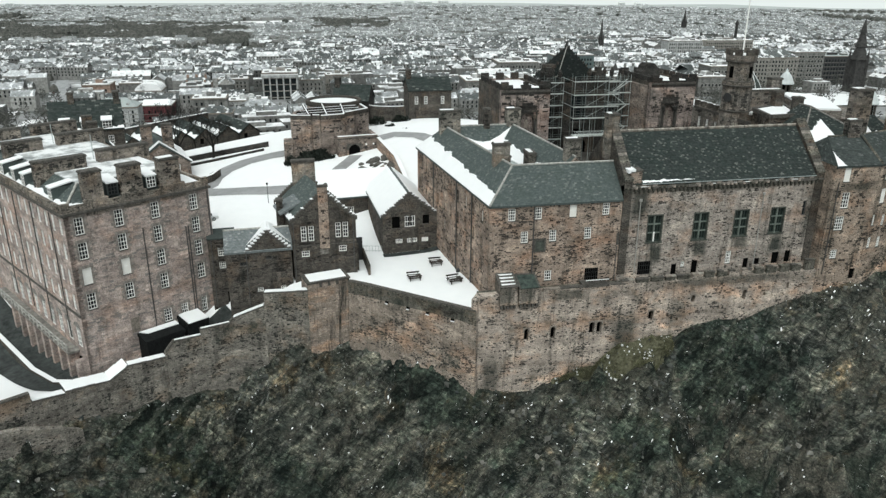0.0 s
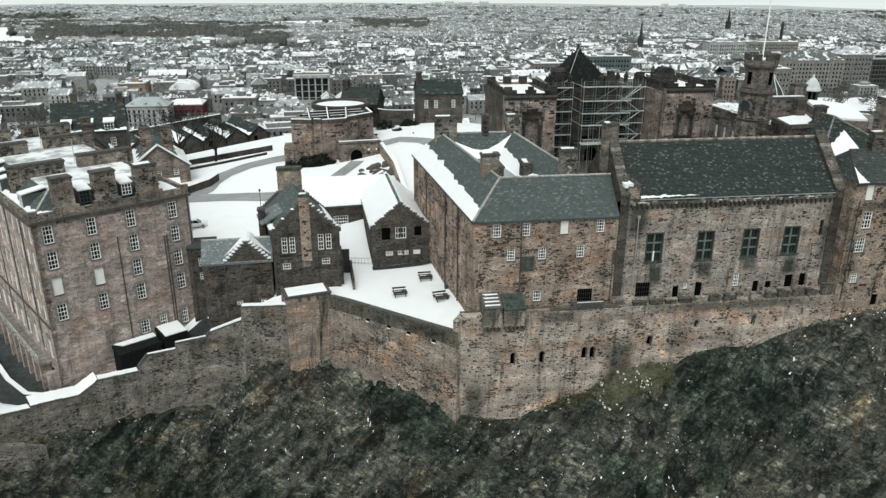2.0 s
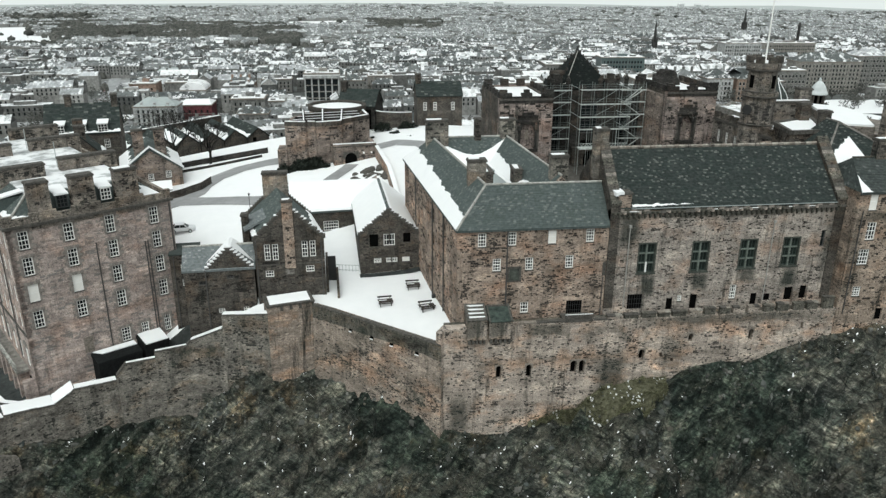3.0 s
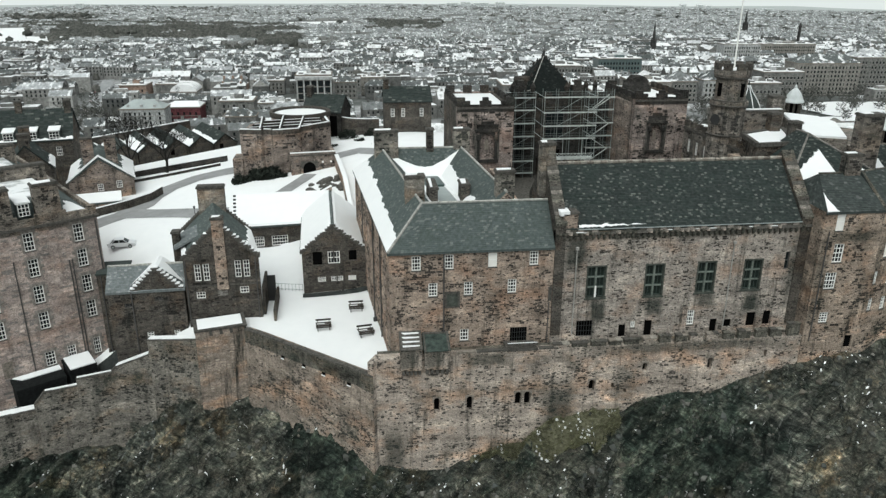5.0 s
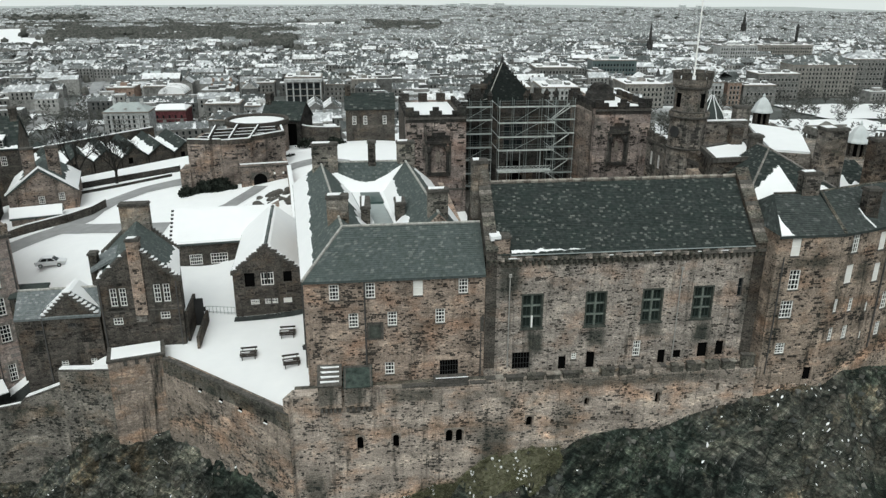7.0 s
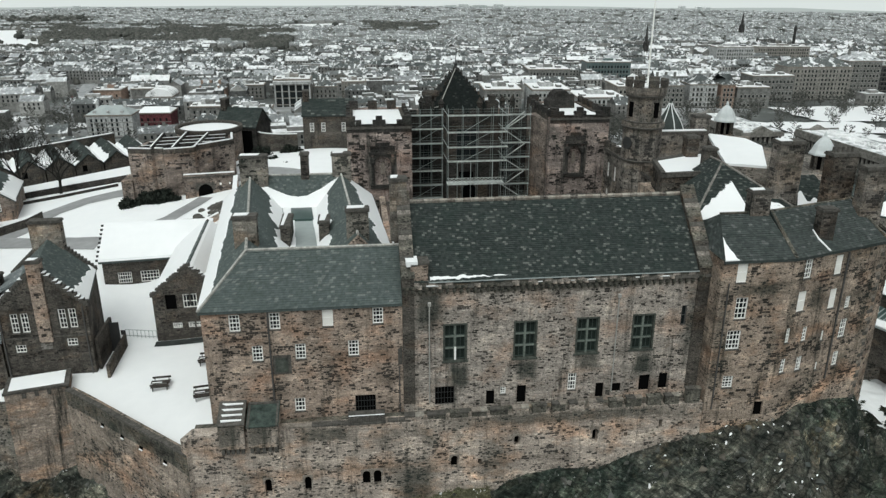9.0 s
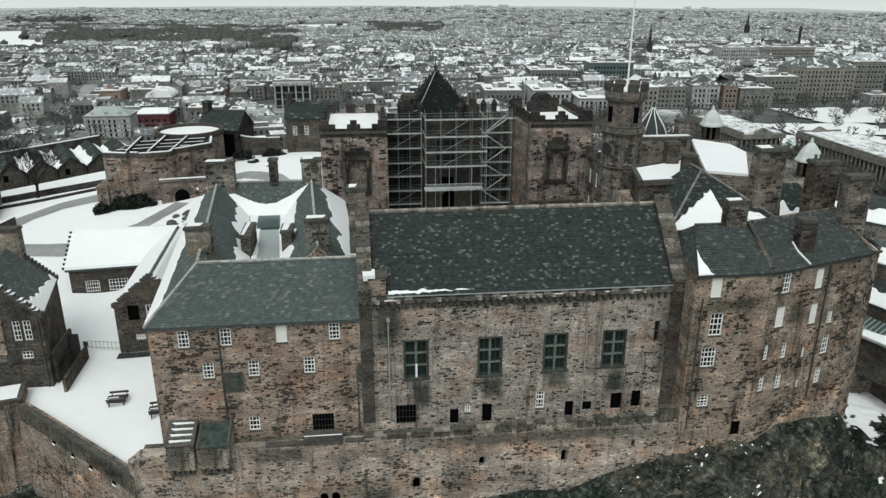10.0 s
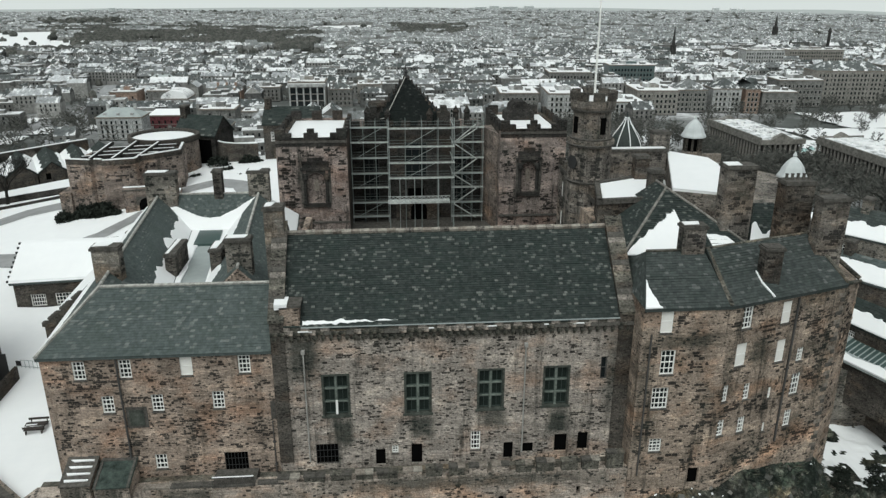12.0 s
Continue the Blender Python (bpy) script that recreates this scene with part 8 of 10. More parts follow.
chp = simple_house("chapel", -35.5, 166, 16, 12.2, 15, 1.5, 6.3, 10.8, WALL_RED, SLATE, "brown stone gabled house with a snowy garden wall", "house", [(5.2, 6.3, 4.0, 5.5), (8.8, 9.9, 4.4, 5.9)], chimneys=(), snow=0.35, gable_front=True, seed=103)
CHF = pose(-35.5, 166, 0, 0, 0, 16)
for u in (3.0, 7.4):
    chimney(chp, u, u + 2.2, 4.0, 5.4, 8.0, 14.4, WALL_RED, fr=CHF)
for s_ in (-1, 1):
    part("snowy_skew", Geo(CHF).add([(6.1 + s_ * 6.5, -0.3, 6.2), (6.1 + s_ * 6.5, 0.5, 6.2), (6.1, 0.5, 11.2), (6.1, -0.3, 11.2), (6.1 + s_ * 6.5, -0.3, 6.6), (6.1 + s_ * 6.5, 0.5, 6.6), (6.1, 0.5, 11.5), (6.1, -0.3, 11.5)],
                                    [(0, 1, 2, 3), (7, 6, 5, 4), (0, 3, 7, 4), (1, 5, 6, 2), (0, 4, 5, 1), (3, 2, 6, 7)]), SNOW, chp)
gz0 = gz(-29, 160)
simple_house("garden_store", -33.0, 160.2, 16, 8.5, 3.6, gz0, gz0 + 1.0, gz0 + 2.6, WALL_RED, SLATE, "low garden store under thick snow", "shed", chimneys=(), snow=1.0, seed=131)
big = simple_house("slate_house", -55.4, 181.5, 12, 15.5, 13, 2, 11.5, 17.5, WALL_DARK, SLATE_DARK, "long dark slate-roofed house with a row of chimneys", "house", [(u, u + 1.2, 8.0, 10.0) for u in (4, 8, 12)], chimneys=((0.3, 0.8), (1, 1.2)), seed=104, snow=0.06)
for u in (2.0, 6.5, 11.0):
    dormer(big, pose(-55.4, 181.5, 0, 0, 0, 12), u, -0.1, 11.4, 2.2, 2.2)
simple_house("slate_house", -46, 162.5, 20, 9, 10, 2, 9.5, 14.5, WALL_DARK, SLATE_DARK, "dark stone house with snowy gable skews", "house", [(2, 3, 6, 8), (6, 7, 6, 8)], chimneys=((0, 1.0), (1, 1.0)), snow=0.2, gable_front=True, seed=105)
for i in range(6):
    simple_house("cart_shed", -46 + i * 5.9, 205.4 + i * 3.1, 27, 6.4, 21, 0, 2.2, 5.0, WALL_DARK, SLATE_DARK, "low dark shed in a row with a half-snowy roof", "shed", [(1.5, 2.6, 0.6, 2.2)] if i % 2 else (), "row of sheds", chimneys=(), snow=(0.55, 0.4, 0.6, 0.35, 0.5, 0.3)[i], gable_front=True, seed=110 + i, kind="dark")


ew = thing("ward_wall", (-42, 226, 0), "long stone wall with a snowy cope behind the sheds", "wall", "ward walls")
for (xa, ya), (xb, yb) in (((-76, 186), (-47.6, 219.6)), ((-47.6, 219.6), (-27.2, 244.0))):
    fr = pose(xa, ya, 0, 0, 0, math.degrees(math.atan2(yb - ya, xb - xa)))
    ln = math.hypot(xb - xa, yb - ya)
    part("wall_piece", Geo(fr).box(0, ln, 0, 1.2, -30, 4.6), WALL_DARK, ew)
    part("cope", Geo(fr).box(0, ln, -0.12, 1.3, 4.6, 4.9), DRESSED_DARK, ew)
    part("snow_cap", Geo(fr).box(0.05, ln - 0.05, 0.2, 1.1, 4.9, 5.0), SNOW, ew)


def low_wall(name, pts, h, t, mat, label, snow=True, drop=2.0):
    """A free-standing wall along pts with snow on its top."""
    th = thing(name, (*pts[0], gz(*pts[0])), label, "wall", "ward walls")
    for (xa, ya), (xb, yb) in zip(pts, pts[1:]):
        n = Vector((-(yb - ya), xb - xa, 0)).normalized() * t / 2
        za, zb = gz(xa, ya), gz(xb, yb)
        b_ = [(xa - n.x, ya - n.y), (xb - n.x, yb - n.y), (xb + n.x, yb + n.y), (xa + n.x, ya + n.y)]
        zz = (za, zb, zb, za)
        part("wall_piece", Geo().add([(*p, z - drop) for p, z in zip(b_, zz)] + [(*p, z + h) for p, z in zip(b_, zz)], [(4, 5, 6, 7), (0, 1, 5, 4), (1, 2, 6, 5), (2, 3, 7, 6), (3, 0, 4, 7)]), mat, th)
        if snow:
            part("snow_cap", Geo().slab([(*p, z + h + 0.12) for p, z in zip(b_, zz)], 0.11), SNOW, th)
    return th


low_wall("ward_wall", [(-28.5, 155.5), (-22, 157.5), (-18.5, 160.5), (-17.2, 164.5)], 1.6, 0.5, WALL_DARK, "curved dark garden wall capped with snow")
low_wall("ward_wall", [(-40, 152), (-28.5, 155.5)], 1.6, 0.5, WALL_DARK, "dark garden wall capped with snow")
low_wall("ward_wall", [(-30, 186), (-18, 185), (-7, 184)], 1.3, 0.6, WALL_SOOT_SHADE, "dark retaining wall below the trees")
low_wall("ward_wall", [(-30, 180), (-18, 180), (-8, 180.5)], 0.6, 0.5, WALL_SOOT_SHADE, "low dark kerb wall with snow")
low_wall("ward_wall", [(-60, 215), (-35, 222), (-10, 228), (8, 226)], 3.0, 0.8, WALL_DARK, "outer dark rampart edged with snow")
low_wall("ward_wall", [(1.2, 146.2), (8, 147.4), (14, 147.8), (17.4, 149.8)], 1.1, 0.6, WALL_FORT, "grey stone wall behind the white roof")
low_wall("ward_wall", [(18.2, 165.8), (20.0, 150), (21.6, 133.5)], 2.4, 0.8, WALL_QA, "rubble wall beside the corner block with snow")
g = Geo()
rngc = random.Random(17)
for i in range(26):
    x, y = rngc.uniform(13, 20), rngc.uniform(150, 158)
    if abs((x - 13) * 0.9 + (y - 158)) < 6:
        z, r = gz(x, y), rngc.uniform(0.5, 1.1)
        g.ring(x, y, [(z - 0.3, r), (z + 0.3 * r, r * 0.9), (z + 0.6 * r, r * 0.45)], 7, rngc.random())
single("rockery", g, DRESSED_DARK, "heap of dark boulders dusted with snow by the ramp", "boulders", kind="stuff")


def bare_tree(x, y, h, seed, label):
    rng = random.Random(seed)
    z = gz(x, y)
    tr = thing("tree", (x, y, z), label, "tree", "ward trees")
    trunk, twigs = Geo(), Geo()
    trunk.tube((x, y, z - 0.4), (x + 0.2, y, z + h * 0.32), 0.34, 7, 0.27)

    def grow(p, d, ln, r, k):
        q = p + d * ln
        (trunk if k < 2 else twigs).tube(p, q, max(r, 0.03), 5 if k < 2 else 3, max(0.02, r * 0.6))
        if k < 6:
            for _ in range(3 if k < 3 else 2):
                e = (d + Vector((rng.uniform(-1, 1), rng.uniform(-1, 1), rng.uniform(-0.2, 0.7))) * 0.62).normalized()
                grow(q, e, ln * rng.uniform(0.62, 0.85), r * 0.58, k + 1)

    for i in range(4):
        a = 6.28 * i / 4 + rng.random()
        grow(Vector((x + 0.2, y, z + h * 0.3)), Vector((math.cos(a) * 0.6, math.sin(a) * 0.6, 1)).normalized(), h * 0.22, 0.22, 0)
    part("trunk", trunk, BARK, tr)
    part("crown", twigs, BARK, tr, "bare dark winter twigs")


bare_tree(-28.4, 184, 14, 1, "tall bare winter tree on the snowy ward")
bare_tree(-20.2, 182.5, 9.5, 2, "bare winter tree beside the low wall")


def leafy(name, x, y, z, rx, ry, rz, n, seed, label, mat=BUSH, leaf=0.22):
    """A dense shrub of many small leaf faces on short stems, with an uneven outline."""
    rng = random.Random(seed)
    g = Geo()
    for _ in range(n):
        d = Vector((rng.gauss(0, 1), rng.gauss(0, 1), abs(rng.gauss(0, 1)))).normalized()
        s_ = rng.uniform(0.55, 1.0) * (1 + 0.35 * noise.noise(d * 2.3 + Vector((seed, 0, 0))))
        p = Vector((x + d.x * rx * s_, y + d.y * ry * s_, z + d.z * rz * s_))
        a, b_ = Vector((rng.uniform(-1, 1), rng.uniform(-1, 1), rng.uniform(-1, 1))).normalized() * leaf, Vector((rng.uniform(-1, 1), rng.uniform(-1, 1), rng.uniform(-1, 1))).normalized() * leaf
        g.add([p - a, p + b_, p + a, p - b_], [(0, 1, 2, 3)])
    return single(name, g, mat, label, "shrub", "shrubs")


leafy("ivy_bush", 3.8, 165.0, 5.4, 5.0, 1.7, 3.2, 6500, 1, "dark ivy bush against the gate tower", leaf=0.3)
leafy("ivy_bush", -1.5, 163.8, 5.6, 1.8, 1.2, 2.0, 700, 2, "small dark shrub dusted with snow", leaf=0.25)
leafy("ivy_bush", 17.5, 181.5, 8.6, 1.6, 1.2, 1.2, 320, 4, "low dark shrub beside the upper road", leaf=0.25)
leafy("ivy_bush", 23.5, 183.5, 9.4, 1.8, 1.2, 1.2, 320, 5, "low dark shrub beside the upper road", leaf=0.25)
leafy("ivy_bush", 26.8, 189.0, 9.8, 2.6, 1.4, 2.0, 700, 7, "snow-dusted shrub under the memorial wall", leaf=0.28)
leafy("ivy_bush", 27.0, 179.0, 9.4, 1.4, 1.0, 0.9, 240, 6, "low dark shrub beside the upper road", leaf=0.25)
leafy("ivy_bush", 20.5, 188, 10, 2.4, 1.6, 1.8, 600, 3, "dark shrub by the snowy yard", leaf=0.25)


low_wall("lane_wall", [W4(-4.4, 30, 0)[:2], W4(-4.6, 12, 0)[:2], W4(-4.0, 4, 0)[:2], W4(-2.6, 0.2, 0)[:2]], 0.5, 0.7, WALL_DARK, "low lane wall under a ridge of snow", drop=1.5)


# ---- court furniture ----
def picnic_bench(x, y, deg):
    z = gz(x, y)
    th = thing("picnic_bench", (x, y, z), "dark timber picnic bench standing in the snow", "bench", "court benches", deg=deg)
    fr = pose(x, y, z, 0, 0, deg)
    for i in range(4):
        part("table_plank", Geo(fr).box(-1.05, 1.05, -0.36 + i * 0.18, -0.2 + i * 0.18, 0.7, 0.76), TIMBER, th)
    for s_ in (-1, 1):
        for k in (0, 1):
            v = s_ * 0.72 + (k - 0.5) * 0.17
            part("seat_plank", Geo(fr).box(-1.05, 1.05, v - 0.075, v + 0.075, 0.42, 0.47), TIMBER, th)
        part("backrest", Geo(fr).box(-1.05, 1.05, s_ * 0.95 - 0.03, s_ * 0.95 + 0.03, 0.7, 0.95), TIMBER, th)
        for u in (-0.8, 0.8):
            part("leg", Geo(fr).tube((u, s_ * 0.85, 0), (u, s_ * 0.25, 0.7), 0.06, 4), TIMBER, th)
            part("back_post", Geo(fr).box(u - 0.04, u + 0.04, s_ * 0.95 - 0.04, s_ * 0.95 + 0.04, 0, 0.95), TIMBER, th)
    for u in (-0.8, 0.8):
        part("cross_rail", Geo(fr).box(u - 0.04, u + 0.04, -0.8, 0.8, 0.34, 0.42), TIMBER, th)
    part("snow_dusting", Geo(fr).box(-0.9, 0.2, -0.3, -0.1, 0.76, 0.78), SNOW, th)


picnic_bench(16.9, 107.0, 4)
picnic_bench(22.6, 103.0, 10)
picnic_bench(21.4, 112.3, 2)
fe = thing("railing_gate", (11, 121.3, 0), "grey metal barrier gate across the snowy court", "gate")
GF = pose(8.6, 121.2, gz(11, 121), 0, 0, -12)
for i in range(9):
    part("gate_bar", Geo(GF).box(0.4 + i * 0.55, 0.45 + i * 0.55, 0, 0.05, 0, 1.1), STEEL, fe)
part("gate_rail", Geo(GF).box(0.4, 4.85, 0, 0.06, 1.06, 1.12), STEEL, fe)
part("gate_rail", Geo(GF).box(0.4, 4.85, 0, 0.06, 0.2, 0.26), STEEL, fe)
part("gate_sign", Geo(GF).box(-0.2, 0.45, -0.05, 0.0, 0.3, 1.0), IRON, fe)
lw = thing("litter_bin", (24.3, 107, 0), "dark bin standing against the rubble wall", "bin")
part("body", Geo().ring(24.1, 107.0, [(-0.4, 0.32), (0.9, 0.38), (1.0, 0.34)], 12), IRON, lw)
part("lid", Geo().ring(24.1, 107.0, [(1.0, 0.4), (1.12, 0.25)], 12), IRON, lw)


def parked_car(x, y, deg, paint, label):
    z = gz(x, y) + 0.06
    th = thing("car", (x, y, z), label, "car", deg=deg)
    fr = pose(x, y, z, 0, 0, deg)
    low_ = [(-2.15, 0.3), (2.15, 0.3), (2.2, 0.62), (2.05, 0.8), (1.05, 0.92), (-1.9, 0.95), (-2.15, 0.75)]
    part("body", Geo(fr).profile(low_, -0.85, 0.85), paint, th)
    cab = [(-1.75, 0.94), (1.1, 0.91), (0.35, 1.42), (-1.15, 1.45)]
    part("cabin_glass", Geo(fr).profile(cab, -0.72, 0.72), GLASS, th)
    part("roof_panel", Geo(fr).profile([(-1.2, 1.42), (0.4, 1.4), (0.3, 1.5), (-1.1, 1.52)], -0.7, 0.7), paint, th)
    for u in (-0.35, 1.0 - 0.1, -1.6):
        part("pillar", Geo(fr).tube((u, -0.73, 0.93), (u * 0.55 - 0.1, -0.73, 1.42), 0.05, 4), paint, th)
    for u in (-1.35, 1.35):
        for v in (-0.86, 0.68):
            wh_ = part("wheel", Geo(fr @ pose(u, v, 0.32, -90, 0, 0)).ring(0, 0, [(-0.18, 0.32), (0.0, 0.32)], 14), IRON, th)
            part("rim", Geo(fr @ pose(u, v, 0.32, -90, 0, 0)).ring(0, 0, [(-0.19, 0.2), (0.01, 0.2)], 10), STEEL, wh_)
    part("headlight", Geo(fr).box(2.1, 2.2, -0.8, -0.5, 0.6, 0.75), WHITE, th)
    part("tail_light", Geo(fr).box(-2.2, -2.1, -0.82, -0.6, 0.65, 0.85), DRESSED, th)
    return th


CARWHITE = plain("white_car_paint", (0.62, 0.63, 0.64), (0.72, 0.73, 0.74), 0.3, 2)
parked_car(-17.6, 137.0, 8, CARWHITE, "pale saloon car parked in the snowy yard")
for x, y in ((-6.3, 142.2),):
    z = gz(x, y)
    lp = thing("lamp_post", (x, y, z), "slim dark lamp post by the snowy road", "lamp", "ward lamps")
    part("post", Geo().tube((x, y, z - 0.2), (x, y, z + 3.6), 0.07, 6, 0.05), IRON, lp)
    part("lantern", Geo().ring(x, y, [(z + 3.6, 0.12), (z + 4.0, 0.22), (z + 4.1, 0.05)], 6), IRON, lp)

# ---- crag cover ----
rng = random.Random(29)


def crag_spot():
    while True:
        x = rng.uniform(-46, 104)
        y = float(np.interp(x, FX, FY)) - 0.4 - abs(rng.gauss(0, 9))
        if y > 66:
            return x, y


def tuft(g, x, y, z, n, s_):
    for _ in range(n):
        a = rng.uniform(0, 6.28)
        l_ = s_ * rng.uniform(0.6, 1.4)
        dx, dy = math.cos(a) * l_ * 0.8, math.sin(a) * l_ * 0.8 - l_ * 0.4
        wx, wy = -math.sin(a) * s_ * 0.14, math.cos(a) * s_ * 0.14
        g.add([(x - wx, y - wy, z), (x + wx, y + wy, z), (x + dx, y + dy, z + l_ * 0.55)], [(0, 1, 2)])


GRASS = town_mat("dead_grass", (0.016, 0.023, 0.019), (0.06, 0.063, 0.045), (0.026, 0.034, 0.028), (0.17, 0.17, 0.135), (0.012, 0.018, 0.015), (0.07, 0.066, 0.05))
BOULDER = town_mat("crag_boulder", (0.04, 0.047, 0.045), (0.1, 0.1, 0.09), (0.055, 0.062, 0.059), (0.19, 0.182, 0.163), (0.035, 0.041, 0.039), (0.12, 0.108, 0.09))
g, gb_, gs = Geo(), Geo(), Geo()
spots = [crag_spot() for _ in range(18000)]
hs = ground_height(np.array([p[0] for p in spots]), np.array([p[1] for p in spots]))
for i, ((x, y), z) in enumerate(zip(spots, hs)):
    z = float(z)
    if i < 15000:
        if noise.noise((x * 0.12, y * 0.12, 3)) + 0.5 * noise.noise((x * 0.5, y * 0.5, 8)) > 0.12:
            tuft(g, x, y, z - 0.03, 7, rng.uniform(0.2, 0.55))
    elif i < 16400:
        r = min(0.62, 0.13 * math.exp(abs(rng.gauss(0, 0.75))))
        m = pose(x, y, z, rng.uniform(0, 50), rng.uniform(0, 50), rng.uniform(0, 360))
        p = [m @ (Vector(v) * r * rng.uniform(0.7, 1.25)) for v in ((1, 0.2, 0), (0.1, 1, 0.1), (-1, 0.1, 0), (0, -1, 0), (0.3, 0.3, 0.8), (-0.35, -0.2, 0.75), (0, 0, -0.8))]
        gb_.add(p, [(0, 1, 4), (1, 2, 5, 4), (2, 3, 5), (3, 0, 4, 5), (1, 0, 6), (2, 1, 6), (3, 2, 6), (0, 3, 6)])
    elif noise.noise((x * 0.09, y * 0.09, 12)) > 0.0 and noise.noise((x * 0.5, y * 0.5, 31)) > 0.1:
        s_ = rng.uniform(0.04, 0.13)
        n = 6
        ring_ = [(x + s_ * rng.uniform(0.5, 2.2) * math.cos(6.28 * k / n), y + s_ * rng.uniform(0.5, 1.0) * math.sin(6.28 * k / n)) for k in range(n)]
        zz = ground_height(np.array([q[0] for q in ring_]), np.array([q[1] for q in ring_]))
        gs.add([(a, b_, float(c) + 0.04) for (a, b_), c in zip(ring_, zz)] + [(x, y, z + 0.08)], [(k, (k + 1) % n, n) for k in range(n)])
single("crag_grass", g, GRASS, "dead grass and weeds growing on the crag", "grass", kind="stuff")
single("crag_boulders", gb_, BOULDER, "loose dark boulders and ledges on the crag", "rocks", kind="stuff")
single("crag_snow", gs, SNOW, "small flecks of old snow on the crag", "snow", kind="stuff")

# light weedy bank under the south rampart
OLIVE = town_mat("olive_weeds", (0.07, 0.075, 0.036), (0.16, 0.158, 0.09), (0.1, 0.105, 0.052), (0.26, 0.25, 0.17), (0.05, 0.056, 0.03))
bx_, by_ = np.meshgrid(np.linspace(35, 54, 60), np.linspace(0, 1, 16))
wide = 1.2 + 3.4 * np.exp(-((bx_ - 48) / 4.5) ** 2) + 1.0 * vnoise(bx_, by_ * 0, 2.0, 21)
yy_ = np.interp(bx_, FX, FY) - 0.15 - by_ * np.maximum(wide, 0.4)
zz_ = ground_height(bx_, yy_) + 0.32 * np.sin(np.pi * np.clip(by_ + 0.05, 0, 1)) + 0.25 * vnoise(bx_, yy_, 0.7, 22) * np.sin(np.pi * by_)
ids = np.arange(bx_.size).reshape(bx_.shape)
g = Geo().add(np.stack([bx_, yy_, zz_], -1).reshape(-1, 3).tolist(), np.stack([ids[1:, :-1], ids[1:, 1:], ids[:-1, 1:], ids[:-1, :-1]], -1).reshape(-1, 4).tolist())
BANK = plain("weedy_turf", (0.045, 0.048, 0.028), (0.17, 0.16, 0.11), 0.9, 2.2)
single("grass_bank", g, BANK, "olive weedy bank at the foot of the rampart", "grass", kind="stuff")
g, gs = Geo(), Geo()
for _ in range(3800):
    x = rng.uniform(35.5, 54)
    far_ = (1.2 + 3.4 * math.exp(-((x - 48) / 4.5) ** 2)) * rng.random()
    y = float(np.interp(x, FX, FY)) - 0.15 - far_
    z = gz(x, y) + 0.1
    if rng.random() < 0.93:
        tuft(g, x, y, z, 6, rng.uniform(0.2, 0.5))
    elif noise.noise((x * 0.5, y * 0.6, 2)) > 0.05:
        s_ = rng.uniform(0.05, 0.15)
        gs.ring(x, y, [(z - 0.1, s_ * 1.6), (z + 0.1, s_ * 1.4), (z + 0.15, s_ * 0.6)], 6, rng.random())
single("bank_weeds", g, OLIVE, "olive weeds on the bank under the rampart", "weeds", kind="stuff")
single("bank_snow", gs, SNOW, "small heaps of old snow on the weedy bank", "snow", kind="stuff")

# lower east terrace beyond the palace
curtain("rampart", [(108, 122, -16, -5.2), (120, 121, -16, -5.0), (140, 122, -18, -5.4)], 1.0, WALL_GREY, "dark terrace wall beyond the palace", seed=10, cope=False)
gh = thing("glass_shed", (121, 123, -6), "lean-to shed with a glazed roof edged with snow", "shed")
GH = pose(117.0, 124.0, 0, 0, 0, -68)
part("wall", Geo(GH).box(0, 13, 0.2, 5.6, -10, -3.8), WALL_DARK, gh)
part("roof", Geo(GH).slab([(-0.3, -0.3, -3.6), (13.3, -0.3, -3.6), (13.3, 5.8, -1.4), (-0.3, 5.8, -1.4)], 0.25), LEAD, gh)
for i in range(9):
    part("glazing_strip", Geo(GH).slab([(0.6 + i * 0.75, 1.4, -2.9), (1.1 + i * 0.75, 1.4, -2.9), (1.1 + i * 0.75, 5.0, -1.6), (0.6 + i * 0.75, 5.0, -1.6)], 0.1), SKYLIGHT, gh)
g = Geo(GH)
g.drift((-0.3, -0.3, -3.55), (13.3, -0.3, -3.55), (13.3, 5.8, -1.35), (-0.3, 5.8, -1.35), 0, (0.2, 0.3), 0.16, 51, 0.12, 24)
g.drift((-0.3, 5.0, -1.7), (13.3, 5.0, -1.7), (13.3, 5.9, -1.3), (-0.3, 5.9, -1.3), 0, 1.0, 0.18, 52)
snow_sheet(g)
simple_house("terrace_house", 119.2, 129.5, -70, 13, 7, -12, 0.0, 2.6, WALL_DARK, SLATE_DARK, "dark slate-roofed terrace house with snowy edges", "house", [(1.5, 2.5, -2.4, -1.0), (4, 5, -2.4, -1.0)], chimneys=(), snow=0.55, seed=121)
simple_house("terrace_house", 123.0, 138.0, -58, 14, 8, -12, 3.4, 6.0, WALL_DARK, SLATE, "dark stone terrace house under thick snow", "house", [(1.2, 2.0, 1.0, 2.4), (3.5, 4.3, 1.0, 2.4)], chimneys=((0.1, 0.8),), snow=0.7, seed=122)
simple_house("terrace_house", 126.5, 150.0, -52, 15, 10, -12, 6.6, 10.2, WALL_GREY, SLATE_MID, "taller terrace house with patchy snow and chimneys", "house", [(2, 3, 3, 5), (6, 7, 3, 5)], chimneys=((0.0, 1.0), (0.5, 1.0)), snow=0.5, seed=123)
for i, (x, y) in enumerate(((127, 113), (131, 115), (138, 117))):
    bare_tree(x, y, 6, 40 + i, "bare dark tree on the slope below the palace")
